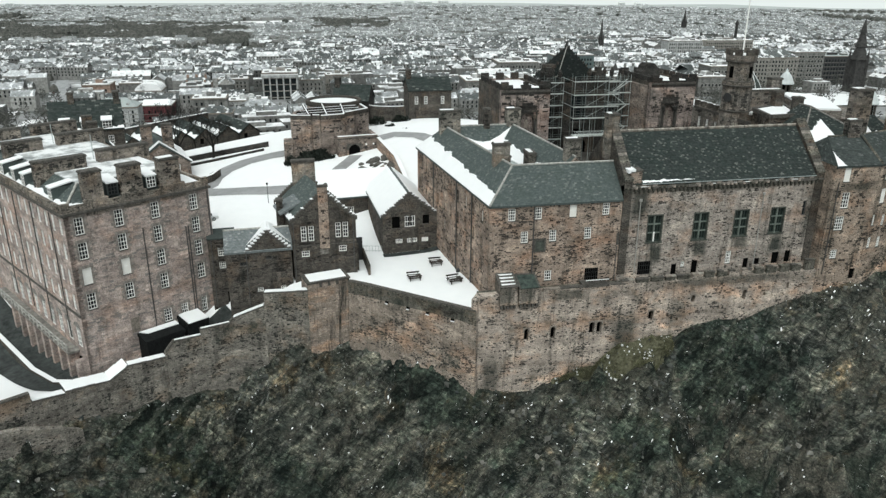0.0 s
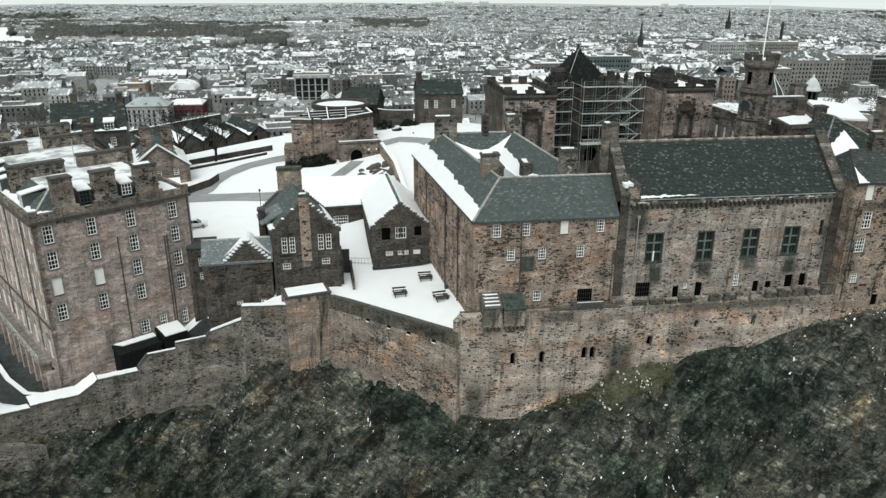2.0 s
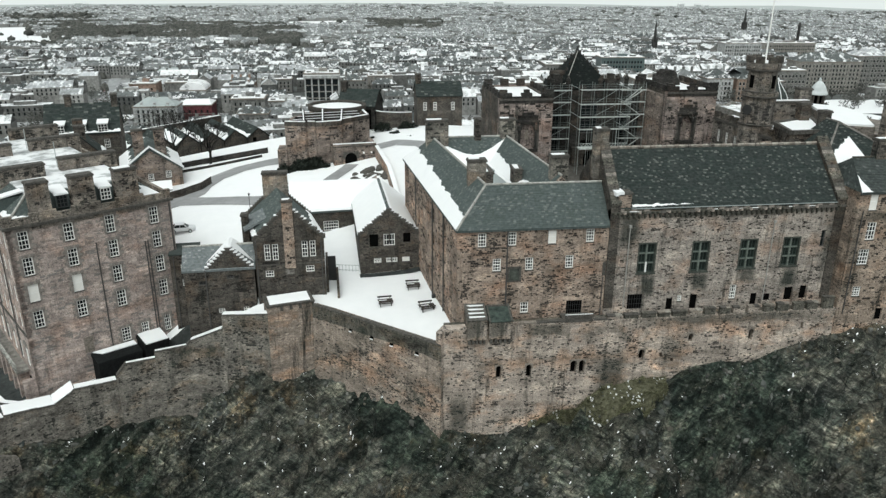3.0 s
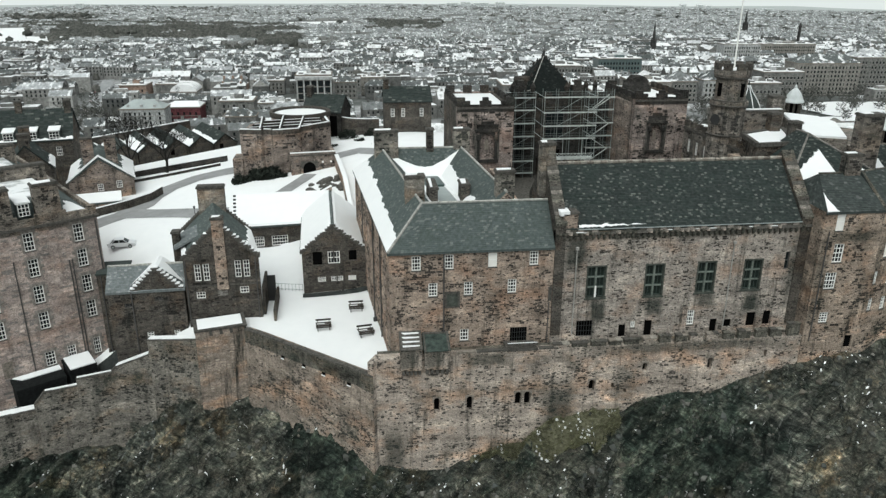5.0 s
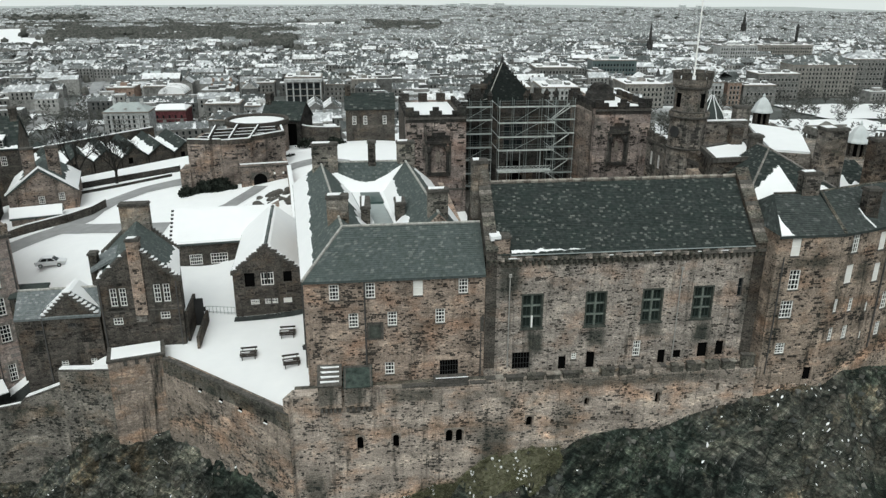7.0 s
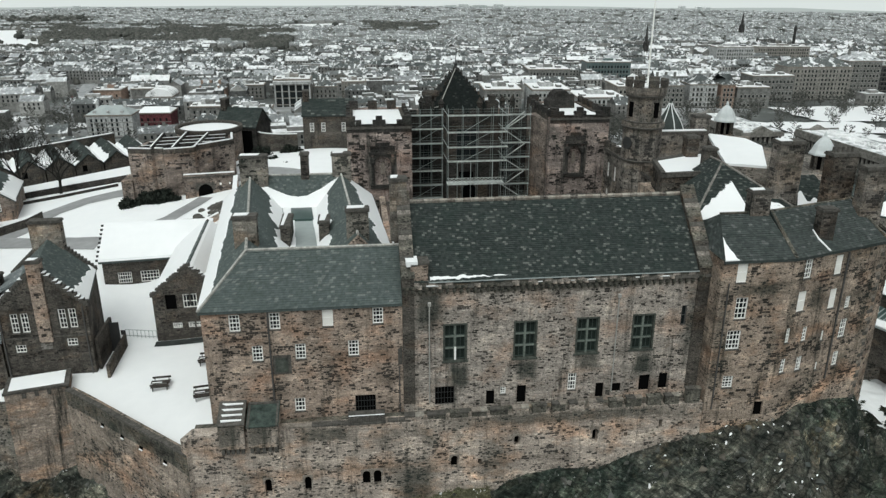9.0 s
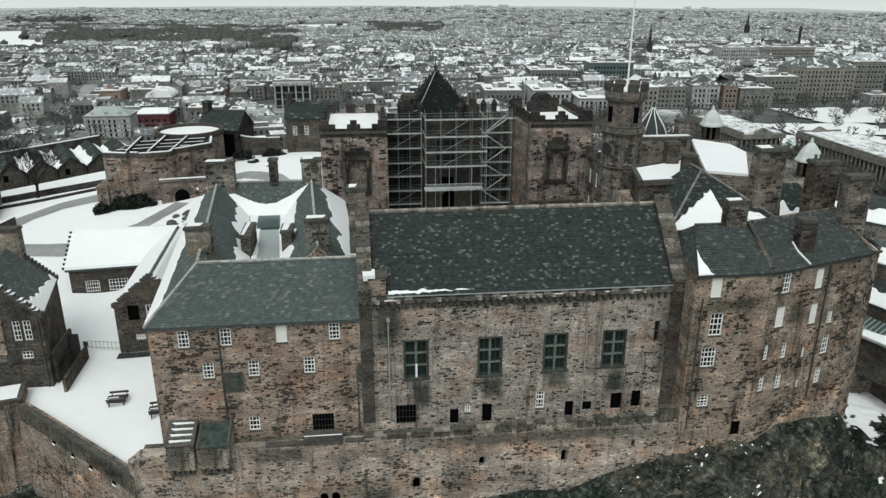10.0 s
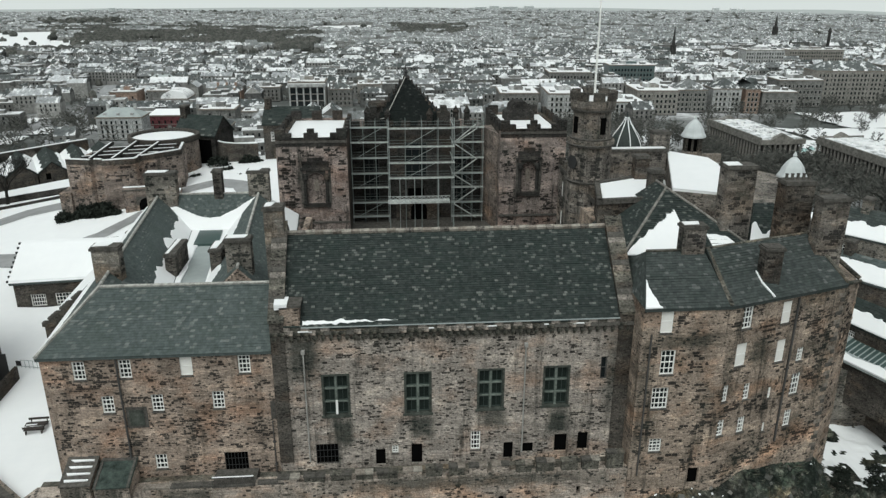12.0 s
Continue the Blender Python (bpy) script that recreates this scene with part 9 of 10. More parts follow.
# broken snow and dark scrub on the slope east of the palace
sx, sy = np.meshgrid(np.arange(100, 142, 0.4), np.arange(94, 121.6, 0.4))
sz = ground_height(sx, sy) + 0.12 + 0.5 * np.clip(vnoise(sx, sy, 2.6, 31), 0, 1) + 0.2 * vnoise(sx, sy, 0.8, 32)
lies = 0.9 * vnoise(sx, sy, 5.0, 33) + 0.7 * vnoise(sx, sy, 1.7, 34) + 0.8 * vnoise(sx, sy, 0.7, 35) > np.interp(sy, (98, 108, 113, 121), (0.45, 0.2, -0.05, -0.4))
ids = np.arange(sx.size).reshape(sx.shape)
steep = np.maximum(np.abs(sz[1:, 1:] - sz[:-1, :-1]), np.abs(sz[1:, :-1] - sz[:-1, 1:]))
ok = (steep < 0.75) & lies[:-1, :-1] & lies[1:, 1:]
quads = np.stack([ids[:-1, :-1], ids[:-1, 1:], ids[1:, 1:], ids[1:, :-1]], -1)[ok]
single("snow_bank", Geo().add(np.stack([sx, sy, sz], -1).reshape(-1, 3).tolist(), quads.tolist()), SNOW, "broken snow lying on the slope below the palace", "snow", kind="stuff")
for i, (x, y, r_) in enumerate(((104.5, 104, 1.5), (106.5, 108.5, 1.2), (110, 106.5, 1.5), (112.5, 110, 1.1), (115.5, 108, 1.6), (118, 111.5, 1.2), (121, 108.5, 1.7), (124, 112, 1.4), (128, 111, 1.6))):
    leafy("scrub_bush", x, y, gz(x, y), r_, r_ * 0.8, r_ * 1.1, 420, 60 + i, "dark scrubby bush standing in broken snow", leaf=0.16)

# ---- the town ----


class Town:
    """Faces with a material slot each."""

    def __init__(self):
        self.v, self.f, self.m = [], [], []

    def add(self, verts, faces, slot):
        k = len(self.v)
        self.v += [tuple(p) for p in verts]
        self.f += [tuple(i + k for i in f) for f in faces]
        self.m += [slot] * len(faces)

    def house(self, x, y, z, deg, w, d, h, kind, slot, stacks=2, panes=False):
        fr = pose(x, y, z, 0, 0, deg)
        c = [(-w / 2, -d / 2), (w / 2, -d / 2), (w / 2, d / 2), (-w / 2, d / 2)]
        lo, hi = [fr @ Vector((*p, -8)) for p in c], [fr @ Vector((*p, h)) for p in c]
        self.add(lo + hi, [(0, 1, 5, 4), (1, 2, 6, 5), (2, 3, 7, 6), (3, 0, 4, 7)], 0)
        if panes:
            n = int((w - 1) / 3.4)
            for j in range(2 if h < 11 else 3):
                for i in range(n):
                    u, q = -w / 2 + w * (i + 0.5) / n, h - 2.9 - 3.3 * j
                    self.add([fr @ Vector(p) for p in ((u - 0.65, -d / 2 - 0.12, q), (u + 0.65, -d / 2 - 0.12, q), (u + 0.65, -d / 2 - 0.12, q + 2), (u - 0.65, -d / 2 - 0.12, q + 2))], [(0, 1, 2, 3)], 3)
        if kind == "flat":
            e = [fr @ Vector((p[0] * 0.97, p[1] * 0.95, h + 0.7)) for p in c]
            self.add(hi + e, [(0, 1, 5, 4), (1, 2, 6, 5), (2, 3, 7, 6), (3, 0, 4, 7)], 0)
            self.add(e, [(0, 1, 2, 3)], 2)
            if w > 14:
                k = [fr @ Vector((px * 0.4, py * 0.4, h + q)) for q in (0.7, 3.2) for px, py in c]
                self.add(k, [(0, 1, 5, 4), (1, 2, 6, 5), (2, 3, 7, 6), (3, 0, 4, 7)], 0)
                self.add(k[4:], [(0, 1, 2, 3)], 2)
        else:
            r = d * 0.36
            i = 0 if kind == "gable" else d * 0.45
            a, b_ = fr @ Vector((-w / 2 + i, 0, h + r)), fr @ Vector((w / 2 - i, 0, h + r))
            self.add([hi[0], hi[1], b_, a], [(0, 1, 2, 3)], slot)
            self.add([hi[2], hi[3], a, b_], [(0, 1, 2, 3)], 2)
            if kind == "gable":
                self.add([hi[1], hi[2], b_], [(0, 1, 2)], 0)
                self.add([hi[3], hi[0], a], [(0, 1, 2)], 0)
            else:
                self.add([hi[1], hi[2], b_], [(0, 1, 2)], slot)
                self.add([hi[3], hi[0], a], [(0, 1, 2)], slot)
            for k in range(stacks):
                u = -w / 2 + w * (k + 0.5) / max(1, stacks)
                q = [fr @ Vector((u + s_ * 0.9, t_ * 0.5, h + r + zz)) for zz in (-1.2, 1.5) for s_, t_ in ((-1, -1), (1, -1), (1, 1), (-1, 1))]
                self.add(q, [(0, 1, 5, 4), (1, 2, 6, 5), (2, 3, 7, 6), (3, 0, 4, 7), (4, 5, 6, 7)], 0)

    def make(self, name, slots, m=None):
        me = bpy.data.meshes.new(name)
        vs = self.v if m is None else [tuple(m.inverted() @ Vector(p)) for p in self.v]
        me.from_pydata(vs, [], self.f)
        for s_ in slots:
            me.materials.append(s_)
        me.polygons.foreach_set("material_index", np.array(self.m, np.int32))
        me.update()
        ob = new(name, me)
        if m is not None:
            ob.matrix_basis = m
        return ob


SLOTS = (TOWN_WALL, TOWN_ROOF, TOWN_SNOWROOF, GLASS)
PANE = shared(("town_window",), GLASS, lambda g: g.box(-0.62, 0.62, -0.12, 0.05, 0, 2.1))
PANE_SURROUND = shared(("town_window_margin",), MARGIN, lambda g: g.box(-0.85, 0.85, -0.08, 0.04, -0.25, 0).box(-0.85, -0.6, -0.08, 0.04, 0, 2.2).box(0.6, 0.85, -0.08, 0.04, 0, 2.2).box(-0.6, 0.6, -0.08, 0.04, 2.0, 2.2))


WIDE_PANE = shared(("wide_town_window",), GLASS, lambda g: g.box(-0.85, 0.85, -0.14, 0.05, 0, 2.5))
WIDE_SURROUND = shared(("wide_window_margin",), RIDGE, lambda g: g.box(-1.05, 1.05, -0.07, 0.04, -0.3, 2.75))


def facade_windows(th, fr, w, d, z0, rows, step, rise, surround=False, wide=False):
    n = int((w - 1.5) / step)
    for j in range(rows):
        for i in range(n):
            m = fr @ Matrix.Translation((-w / 2 + (w - (n - 1) * step) / 2 + i * step, -d / 2, z0 + j * rise))
            ob = placed("window", WIDE_PANE if wide else PANE, th, m)
            if surround:
                placed("window_frame", WIDE_SURROUND if wide else PANE_SURROUND, ob, m)


# soot-black spire stone; also the painted shade behind gallery columns
SOOT_SHADE = plain("sooty_shaded_stone", (0.03, 0.03, 0.03), (0.06, 0.058, 0.055), 0.9, 0.4)
TAN = plain("tan_town_stone", (0.17, 0.162, 0.147), (0.28, 0.264, 0.24), 0.85, 0.4)
PALE = plain("pale_town_stone", (0.28, 0.285, 0.28), (0.44, 0.442, 0.435), 0.85, 0.4)
REDP = plain("red_shop_front", (0.085, 0.03, 0.033), (0.12, 0.044, 0.048), 0.85, 0.5)
GREYT = plain("grey_town_stone", (0.11, 0.11, 0.105), (0.2, 0.197, 0.187), 0.85, 0.4)
BROWNT = plain("brown_town_brick", (0.2, 0.145, 0.115), (0.28, 0.2, 0.16), 0.85, 0.4)
TEAL = plain("teal_glass_front", (0.06, 0.085, 0.085), (0.11, 0.14, 0.14), 0.3, 0.3)


def landmark(name, x0, x1, y, h, d, wall, roofmat, label, rows=3, step=4.0, roofkind="flat", deg=0.0, surround=False, category="building"):
    """A town building that can be told apart: walls, roof, cornice and its windows."""
    x, w = (x0 + x1) / 2, x1 - x0
    z = gz(x, y)
    th = thing(name, (x, y, z), label, category, "town buildings", deg=deg)
    fr = pose(x, y, z, 0, 0, deg)
    part("wall", Geo(fr).box(-w / 2, w / 2, -d / 2, d / 2, -8, h), wall, th)
    part("cornice", Geo(fr).box(-w / 2 - 0.5, w / 2 + 0.5, -d / 2 - 0.5, d / 2 + 0.5, h, h + 0.8), DRESSED, th)
    if roofkind == "flat":
        r = part("roof", Geo(fr).box(-w / 2 + 0.5, w / 2 - 0.5, -d / 2 + 0.5, d / 2 - 0.5, h + 0.8, h + 1.1), roofmat, th)
        part("roof_plant", Geo(fr).box(-w * 0.2, w * 0.15, -d * 0.1, d * 0.3, h + 1.1, h + 3.4), wall, th)
    elif roofkind == "low":
        part("roof", Geo(fr).add([(-w / 2, -d / 2, h + 0.8), (w / 2, -d / 2, h + 0.8), (w / 2, d / 2, h + 0.8), (-w / 2, d / 2, h + 0.8), (-w / 2 + 3, 0, h + 3.6), (w / 2 - 3, 0, h + 3.6)], [(0, 1, 5, 4), (1, 2, 5), (2, 3, 4, 5), (3, 0, 4)]), roofmat, th)
    elif roofkind == "hip":
        c = [(-w / 2, -d / 2, h + 0.8), (w / 2, -d / 2, h + 0.8), (w / 2, d / 2, h + 0.8), (-w / 2, d / 2, h + 0.8), (-w / 2 + d * 0.45, 0, h + d * 0.33), (w / 2 - d * 0.45, 0, h + d * 0.33)]
        part("roof", Geo(fr).add(c, [(0, 1, 5, 4), (1, 2, 5), (2, 3, 4, 5), (3, 0, 4)]), roofmat, th)
    else:
        pts = [(w / 2 * math.cos(a), h + 0.8 + w * 0.28 * math.sin(a)) for a in np.linspace(0, math.pi, 13)]
        part("roof", Geo(fr).profile(pts, -d / 2, d / 2), roofmat, th)
    rise = (h - 3.0) / max(1, rows)
    facade_windows(th, fr, w, d, 2.2, rows, min(step, 3.5) if x > 100 else step, rise, surround, x > 100)
    for j in range(rows):
        part("string_course", Geo(fr).box(-w / 2 - 0.2, w / 2 + 0.2, -d / 2 - 0.25, -d / 2 + 0.1, 1.5 + j * rise, 1.85 + j * rise), MARGIN, th)
    if rows > 2 and w > 20:
        part("shop_front", Geo(fr).box(-w / 2 + 0.6, w / 2 - 0.6, -d / 2 - 0.3, -d / 2 + 0.1, -3.2, 0.9), IRON, th)
        for i in range(int(w / 9)):
            u = -w / 2 + 4 + i * 9
            part("pilaster", Geo(fr).box(u, u + 0.8, -d / 2 - 0.3, -d / 2 + 0.1, 0.9, h), wall, th)
    if roofkind == "flat" and w > 18:
        for i in range(4):
            u, v, q = -w * 0.42 + i * w * 0.21, -d * 0.35 + (i * 7 % 5) * d * 0.12, 1.2 + (i * 3 % 4) * 0.7
            pl = part("roof_box", Geo(fr).box(u, u + w * 0.12, v, v + d * 0.2, h + 1.1, h + 1.1 + q), (GREYT, PALE, IRON)[i % 3], th)
            part("box_snow", Geo(fr).box(u, u + w * 0.12, v, v + d * 0.2, h + 1.1 + q, h + 1.3 + q), SNOW, pl)
    if roofkind == "hip" and w > 18:
        for i in range(3):
            u = -w * 0.3 + i * w * 0.3
            part("chimney", Geo(fr).box(u - 1, u + 1, -0.7, 0.7, h + d * 0.2, h + d * 0.33 + 2.2), wall, th)
            part("dormer", Geo(fr).box(u - 1.4, u + 0.4, -d * 0.42, -d * 0.2, h + 0.8, h + 3.0), wall, th)
    return th, fr, w, d, z


th, fr, w, d, z = landmark("columned_office", -27, 4, 690, 23, 26, TAN, SLUSH, "grey office block with tall white columns", rows=0)
for i in range(6):
    part("column", Geo(fr).box(-15.2 + i * 5.88, -14.2 + i * 5.88, -14.4, -13.4, -4, 19.5), PALE, th)
for i in range(5):
    for j in range(4):
        part("glazing", Geo(fr).box(-14.0 + i * 5.88, -9.6 + i * 5.88, -13.16, -12.95, -3 + j * 5.6, 1.7 + j * 5.6), GLASS, th)
part("cornice", Geo(fr).box(-16.2, 16.2, -14.8, 12.6, 19.5, 22.0), PALE, th)
part("cornice_snow", Geo(fr).box(-16.0, 16.0, -14.6, -13.5, 22.0, 22.4), SNOW, th)
landmark("red_building", -111, -88, 575, 11.5, 22, REDP, SNOW, "red-fronted building with a white snowy roof", rows=2, step=4.2, roofkind="low")
landmark("arched_hall", -134, -112, 690, 10, 26, PALE, SLUSH, "arched white roof of a market hall", rows=1, roofkind="arch")
landmark("office_block", -134, -105, 540, 15, 18, PALE, LEAD, "long pale office block with rows of windows", rows=4, step=3.2, roofkind="hip")
landmark("orange_block", -176, -154, 690, 16, 22, BROWNT, SLUSH, "orange-brown stone block with a snowy roof", rows=3, step=5)
landmark("grey_block", -150, -128, 705, 15, 20, GREYT, SLUSH, "plain grey block with a snowy roof", rows=0)
landmark("hip_roof_block", -194, -160, 840, 10, 20, GREYT, LEAD, "low block with a broad hipped roof", rows=2, roofkind="hip")
landmark("flat_block", -72, -48, 560, 17, 20, GREYT, SNOW, "flat-roofed block with banded top floors", rows=4, step=3.4)
landmark("flat_block", -50, -20, 590, 11, 16, PALE, SNOW, "low pale block with a snowy flat roof", rows=2, step=3.4)
landmark("dormered_block", -60, -40, 500, 14, 14, GREYT, TOWN_ROOF, "grey stone block with a slate hipped roof", rows=3, step=3.2, roofkind="hip", surround=True)
for i, (x0, x1, y, h) in enumerate(((6, 26, 700, 15), (30, 52, 720, 17), (-70, -42, 740, 13), (-100, -74, 720, 12))):
    landmark("terrace_block", x0, x1, y, h, 16, (GREYT, TAN, GREYT, BROWNT)[i], (TOWN_ROOF, SLUSH, SLUSH, TOWN_ROOF)[i], ("grey slate-roofed terrace block", "tan stone block with a snowy roof", "grey stone block with a snowy roof", "brown terrace block with slate roof")[i], rows=3, step=3.6, roofkind=("hip", "flat", "flat", "hip")[i], surround=True)
# right-hand side: street of large hotels, galleries and white modern blocks
for i, (x0, x1, y, h, wl, rf, lb, rows, kind) in enumerate((
        (184, 215, 620, 20, PALE, SNOW, "white modern block with ribbon windows", 4, "flat"), (216, 254, 600, 16, PALE, SNOW, "long pale shop block with a white roof", 4, "flat"),
        (150, 182, 650, 17, GREYT, SNOW, "grey shop block with a white roof", 3, "flat"), (262, 296, 640, 20, TAN, SNOW, "tan stone corner block under snow", 4, "flat"),
        (300, 326, 655, 19, GREYT, TOWN_ROOF, "grey stone block with a slate roof", 4, "hip"), (332, 356, 655, 20, PALE, TOWN_ROOF, "pale stone block with dormers", 4, "hip"),
        (359, 371, 652, 20, BROWNT, TOWN_ROOF, "narrow red sandstone front", 4, "hip"), (373, 402, 650, 18, GREYT, SLUSH, "grey concrete shop front", 2, "flat"),
        (408, 448, 690, 24, GREYT, SNOW, "grey stone block with a snowy roof", 4, "flat"), (451, 514, 705, 31, TAN, TOWN_ROOF, "large tan stone hotel with many rows of windows", 7, "hip"),
        (518, 552, 715, 36, GREYT, TOWN_ROOF, "tall grey stone hotel", 7, "hip"), (556, 610, 735, 30, IRON, LEAD, "dark steel-framed block with a flat roof", 6, "flat"),
        (300, 350, 850, 24, TEAL, SLUSH, "green-glass office block with a snowy roof", 4, "flat"), (230, 275, 830, 18, GREYT, SLUSH, "grey office block under snow", 3, "flat"),
        (556, 610, 1060, 28, PALE, SLUSH, "pale office block far off", 5, "flat"), (640, 720, 1100, 26, TAN, SLUSH, "long tan office block far off", 5, "flat"))):
    landmark("street_block", x0, x1, y + (8 if x1 < 300 else 0), h, 40 if x1 < 300 else 26, wl, rf, lb, rows=rows, step=4.4 if x1 - x0 > 20 else 3.2, roofkind=kind, deg=-4, surround=wl is not IRON and y < 720)


GALLERY_STONE = plain("smoky_gallery_stone", (0.12, 0.115, 0.104), (0.215, 0.204, 0.184), 0.85, 0.4)


def gallery(x, y, w, d, deg, label):
    """A temple-like gallery: columns all along, cornice, low pediment ends."""
    z = gz(x, y) + 2.0
    th = thing("gallery", (x, y, z), label, "gallery", "galleries", deg=deg)
    fr = pose(x, y, z, 0, 0, deg)
    # body darker than the columns: colonnade shade put into its colour
    part("body", Geo(fr).box(-w / 2 + 2, w / 2 - 2, -d / 2 + 2.4, d / 2 - 2.4, -6, 14), SOOT_SHADE, th)
    part("base", Geo(fr).box(-w / 2 - 0.5, w / 2 + 0.5, -d / 2 - 0.5, d / 2 + 0.5, -6, 1.5), GALLERY_STONE, th)
    part("cornice", Geo(fr).box(-w / 2, w / 2, -d / 2, d / 2, 13, 15.5), GALLERY_STONE, th)
    part("roof", Geo(fr).box(-w / 2 + 1.5, w / 2 - 1.5, -d / 2 + 1.5, d / 2 - 1.5, 15.5, 16.2), MELT, th)
    for i in range(7):
        u = -w / 2 + w * (i + 1) / 8
        part("skylight", Geo(fr).box(u - w * 0.035, u + w * 0.035, -d * 0.16, d * 0.16, 16.2, 17.3), SLUSH, th)
    part("parapet", Geo(fr).box(-w / 2 + 0.3, w / 2 - 0.3, -d / 2 + 0.3, -d / 2 + 1.2, 15.5, 16.9).box(-w / 2 + 0.3, -w / 2 + 1.2, -d / 2 + 1.2, d / 2 - 0.3, 15.5, 16.9), GALLERY_STONE, th)
    me = shared(("gallery_column",), GALLERY_STONE, lambda g: g.ring(0, 0, [(1.5, 0.95), (2, 0.75), (12.4, 0.65), (13, 0.95)], 8))
    for i in range(int(w / 3)):
        placed("column", me, th, fr @ Matrix.Translation((-w / 2 + 1.2 + i * (w - 2.4) / (int(w / 3) - 1), -d / 2 + 1.0, 0)))
    for i in range(1, int(d / 3)):
        for u in (-w / 2 + 1.0, w / 2 - 1.0):
            placed("column", me, th, fr @ Matrix.Translation((u, -d / 2 + 1 + i * 3, 0)))
    for u, s_ in ((-w / 2, 1), (w / 2 - 3, 1)):
        part("pediment", Geo(fr).add([(u, -d / 4, 15.5), (u, d / 4, 15.5), (u, 0, 19), (u + 3, -d / 4, 15.5), (u + 3, d / 4, 15.5), (u + 3, 0, 19)], [(2, 1, 0), (3, 4, 5), (0, 3, 5, 2), (1, 2, 5, 4)]), GALLERY_STONE, th)


gallery(269, 447, 62, 27, -87, "columned stone gallery with a snowy roof")
gallery(302, 372, 82, 27, -88, "second columned stone gallery with a snowy roof")


STALL = plain("teal_canvas", (0.2, 0.34, 0.33), (0.42, 0.52, 0.51), 0.8, 0.6)
for i, (x, y) in enumerate(((300, 452), (307, 458), (314, 449), (321, 455), (308, 441), (328, 461), (316, 464))):
    z = gz(x, y)
    st = thing("market_stall", (x, y, z), "market stall with a pale teal canvas roof", "stall", "market stalls", deg=-20 + 9 * i)
    fr = pose(x, y, z, 0, 0, -20 + 9 * i)
    part("body", Geo(fr).box(-2.6, 2.6, -1.8, 1.8, -1, 2.6), WHITE, st)
    part("canopy", Geo(fr).add([(-3, -2.2, 2.6), (3, -2.2, 2.6), (3, 2.2, 2.6), (-3, 2.2, 2.6), (-1.8, 0, 4.4), (1.8, 0, 4.4)], [(0, 1, 5, 4), (1, 2, 5), (2, 3, 4, 5), (3, 0, 4), (3, 2, 1, 0)]), STALL, st)


def spire(x, y, w, h, label, mat=GREYT, tiers=3):
    z = gz(x, y)
    th = thing("spire", (x, y, z), label, "spire", "town spires")
    part("tower", Geo().ring(x, y, [(z - 5, w * 0.75), (z + h * 0.45, w * 0.6)], 4, 0.78), mat, th)
    part("spire_top", Geo().ring(x, y, [(z + h * 0.45, w * 0.62), (z + h * 0.6, w * 0.34), (z + h * 0.62, w * 0.42), (z + h * 0.8, w * 0.18), (z + h * 0.81, w * 0.24), (z + h, 0.1)], 8), mat, th)
    for i in range(4):
        a = 0.785 + 1.571 * i
        part("pinnacle", Geo().ring(x + w * 0.62 * math.cos(a), y + w * 0.62 * math.sin(a), [(z, w * 0.16), (z + h * 0.45, w * 0.13), (z + h * 0.6, 0.05)], 5), mat, th)


spire(558, 660, 13, 72, "tall black gothic monument spire", SOOT_SHADE)
spire(488, 1145, 6.5, 58, "dark church spire in the town", SOOT_SHADE)
spire(-131, 1270, 7, 26, "small dark church spire", SOOT_SHADE)
spire(990, 1800, 9, 60, "slender dark church spire far off", SOOT_SHADE)
z = gz(839, 1325)
col = thing("monument_column", (839, 1325, z), "dark monument column in the town", "column")
part("shaft", Geo().ring(839, 1325, [(z - 4, 6), (z + 4, 5), (z + 4.5, 3), (z + 40, 2.4), (z + 41, 4), (z + 43, 3), (z + 48, 1)], 10), SOOT_SHADE, col)

# houses: the nearest as things, the rest as one mesh
rng = random.Random(77)
TAKEN = [(-92, 535, 30), (-100, 512, 26), (-14, 640, 26), (-10, 662, 28), (-98, 548, 22), (-15, 690, 40), (-100, 575, 30), (-123, 690, 30), (-120, 540, 30), (-165, 690, 25), (-139, 705, 20), (-177, 840, 30), (-60, 560, 24), (-35, 590, 26), (-50, 500, 22), (16, 700, 20), (41, 720, 22), (-56, 740, 22), (-87, 720, 22),
         (269, 447, 60), (302, 372, 60), (558, 660, 30), (210, 620, 50), (165, 650, 28), (279, 640, 30), (313, 655, 24), (344, 655, 22), (380, 650, 34), (428, 690, 34), (482, 705, 48), (535, 715, 30), (583, 735, 45), (325, 850, 40), (252, 830, 38), (583, 1060, 45), (680, 1100, 60)]


# open snowfields: x0, x1, y0, y1, and those that widen with distance as x over y
FIELDS = ((380, 640, 3000, 3080), (345, 430, 505, 556), (400, 560, 560, 640), (318, 350, 440, 505), (350, 400, 470, 503), (560, 900, 2500, 2600), (-206, -186, 520, 550), (-192, -178, 560, 592), (-232, -214, 590, 640), (-160, -146, 575, 600))
FAN_FIELDS = ((-0.6, -0.385, 1640, 2360), (-0.385, -0.355, 1640, 1900), (-0.284, -0.236, 1880, 1990), (-0.075, 0.004, 2480, 2800), (-0.29, -0.2, 2680, 2790), (-0.42, -0.36, 2700, 2800), (-0.068, -0.004, 1600, 1650), (-0.11, -0.05, 1440, 1475),
              (-0.47, -0.41, 1350, 1420), (-0.02, 0.03, 1800, 1860), (0.03, 0.075, 1610, 1650), (0.25, 0.3, 2300, 2380))


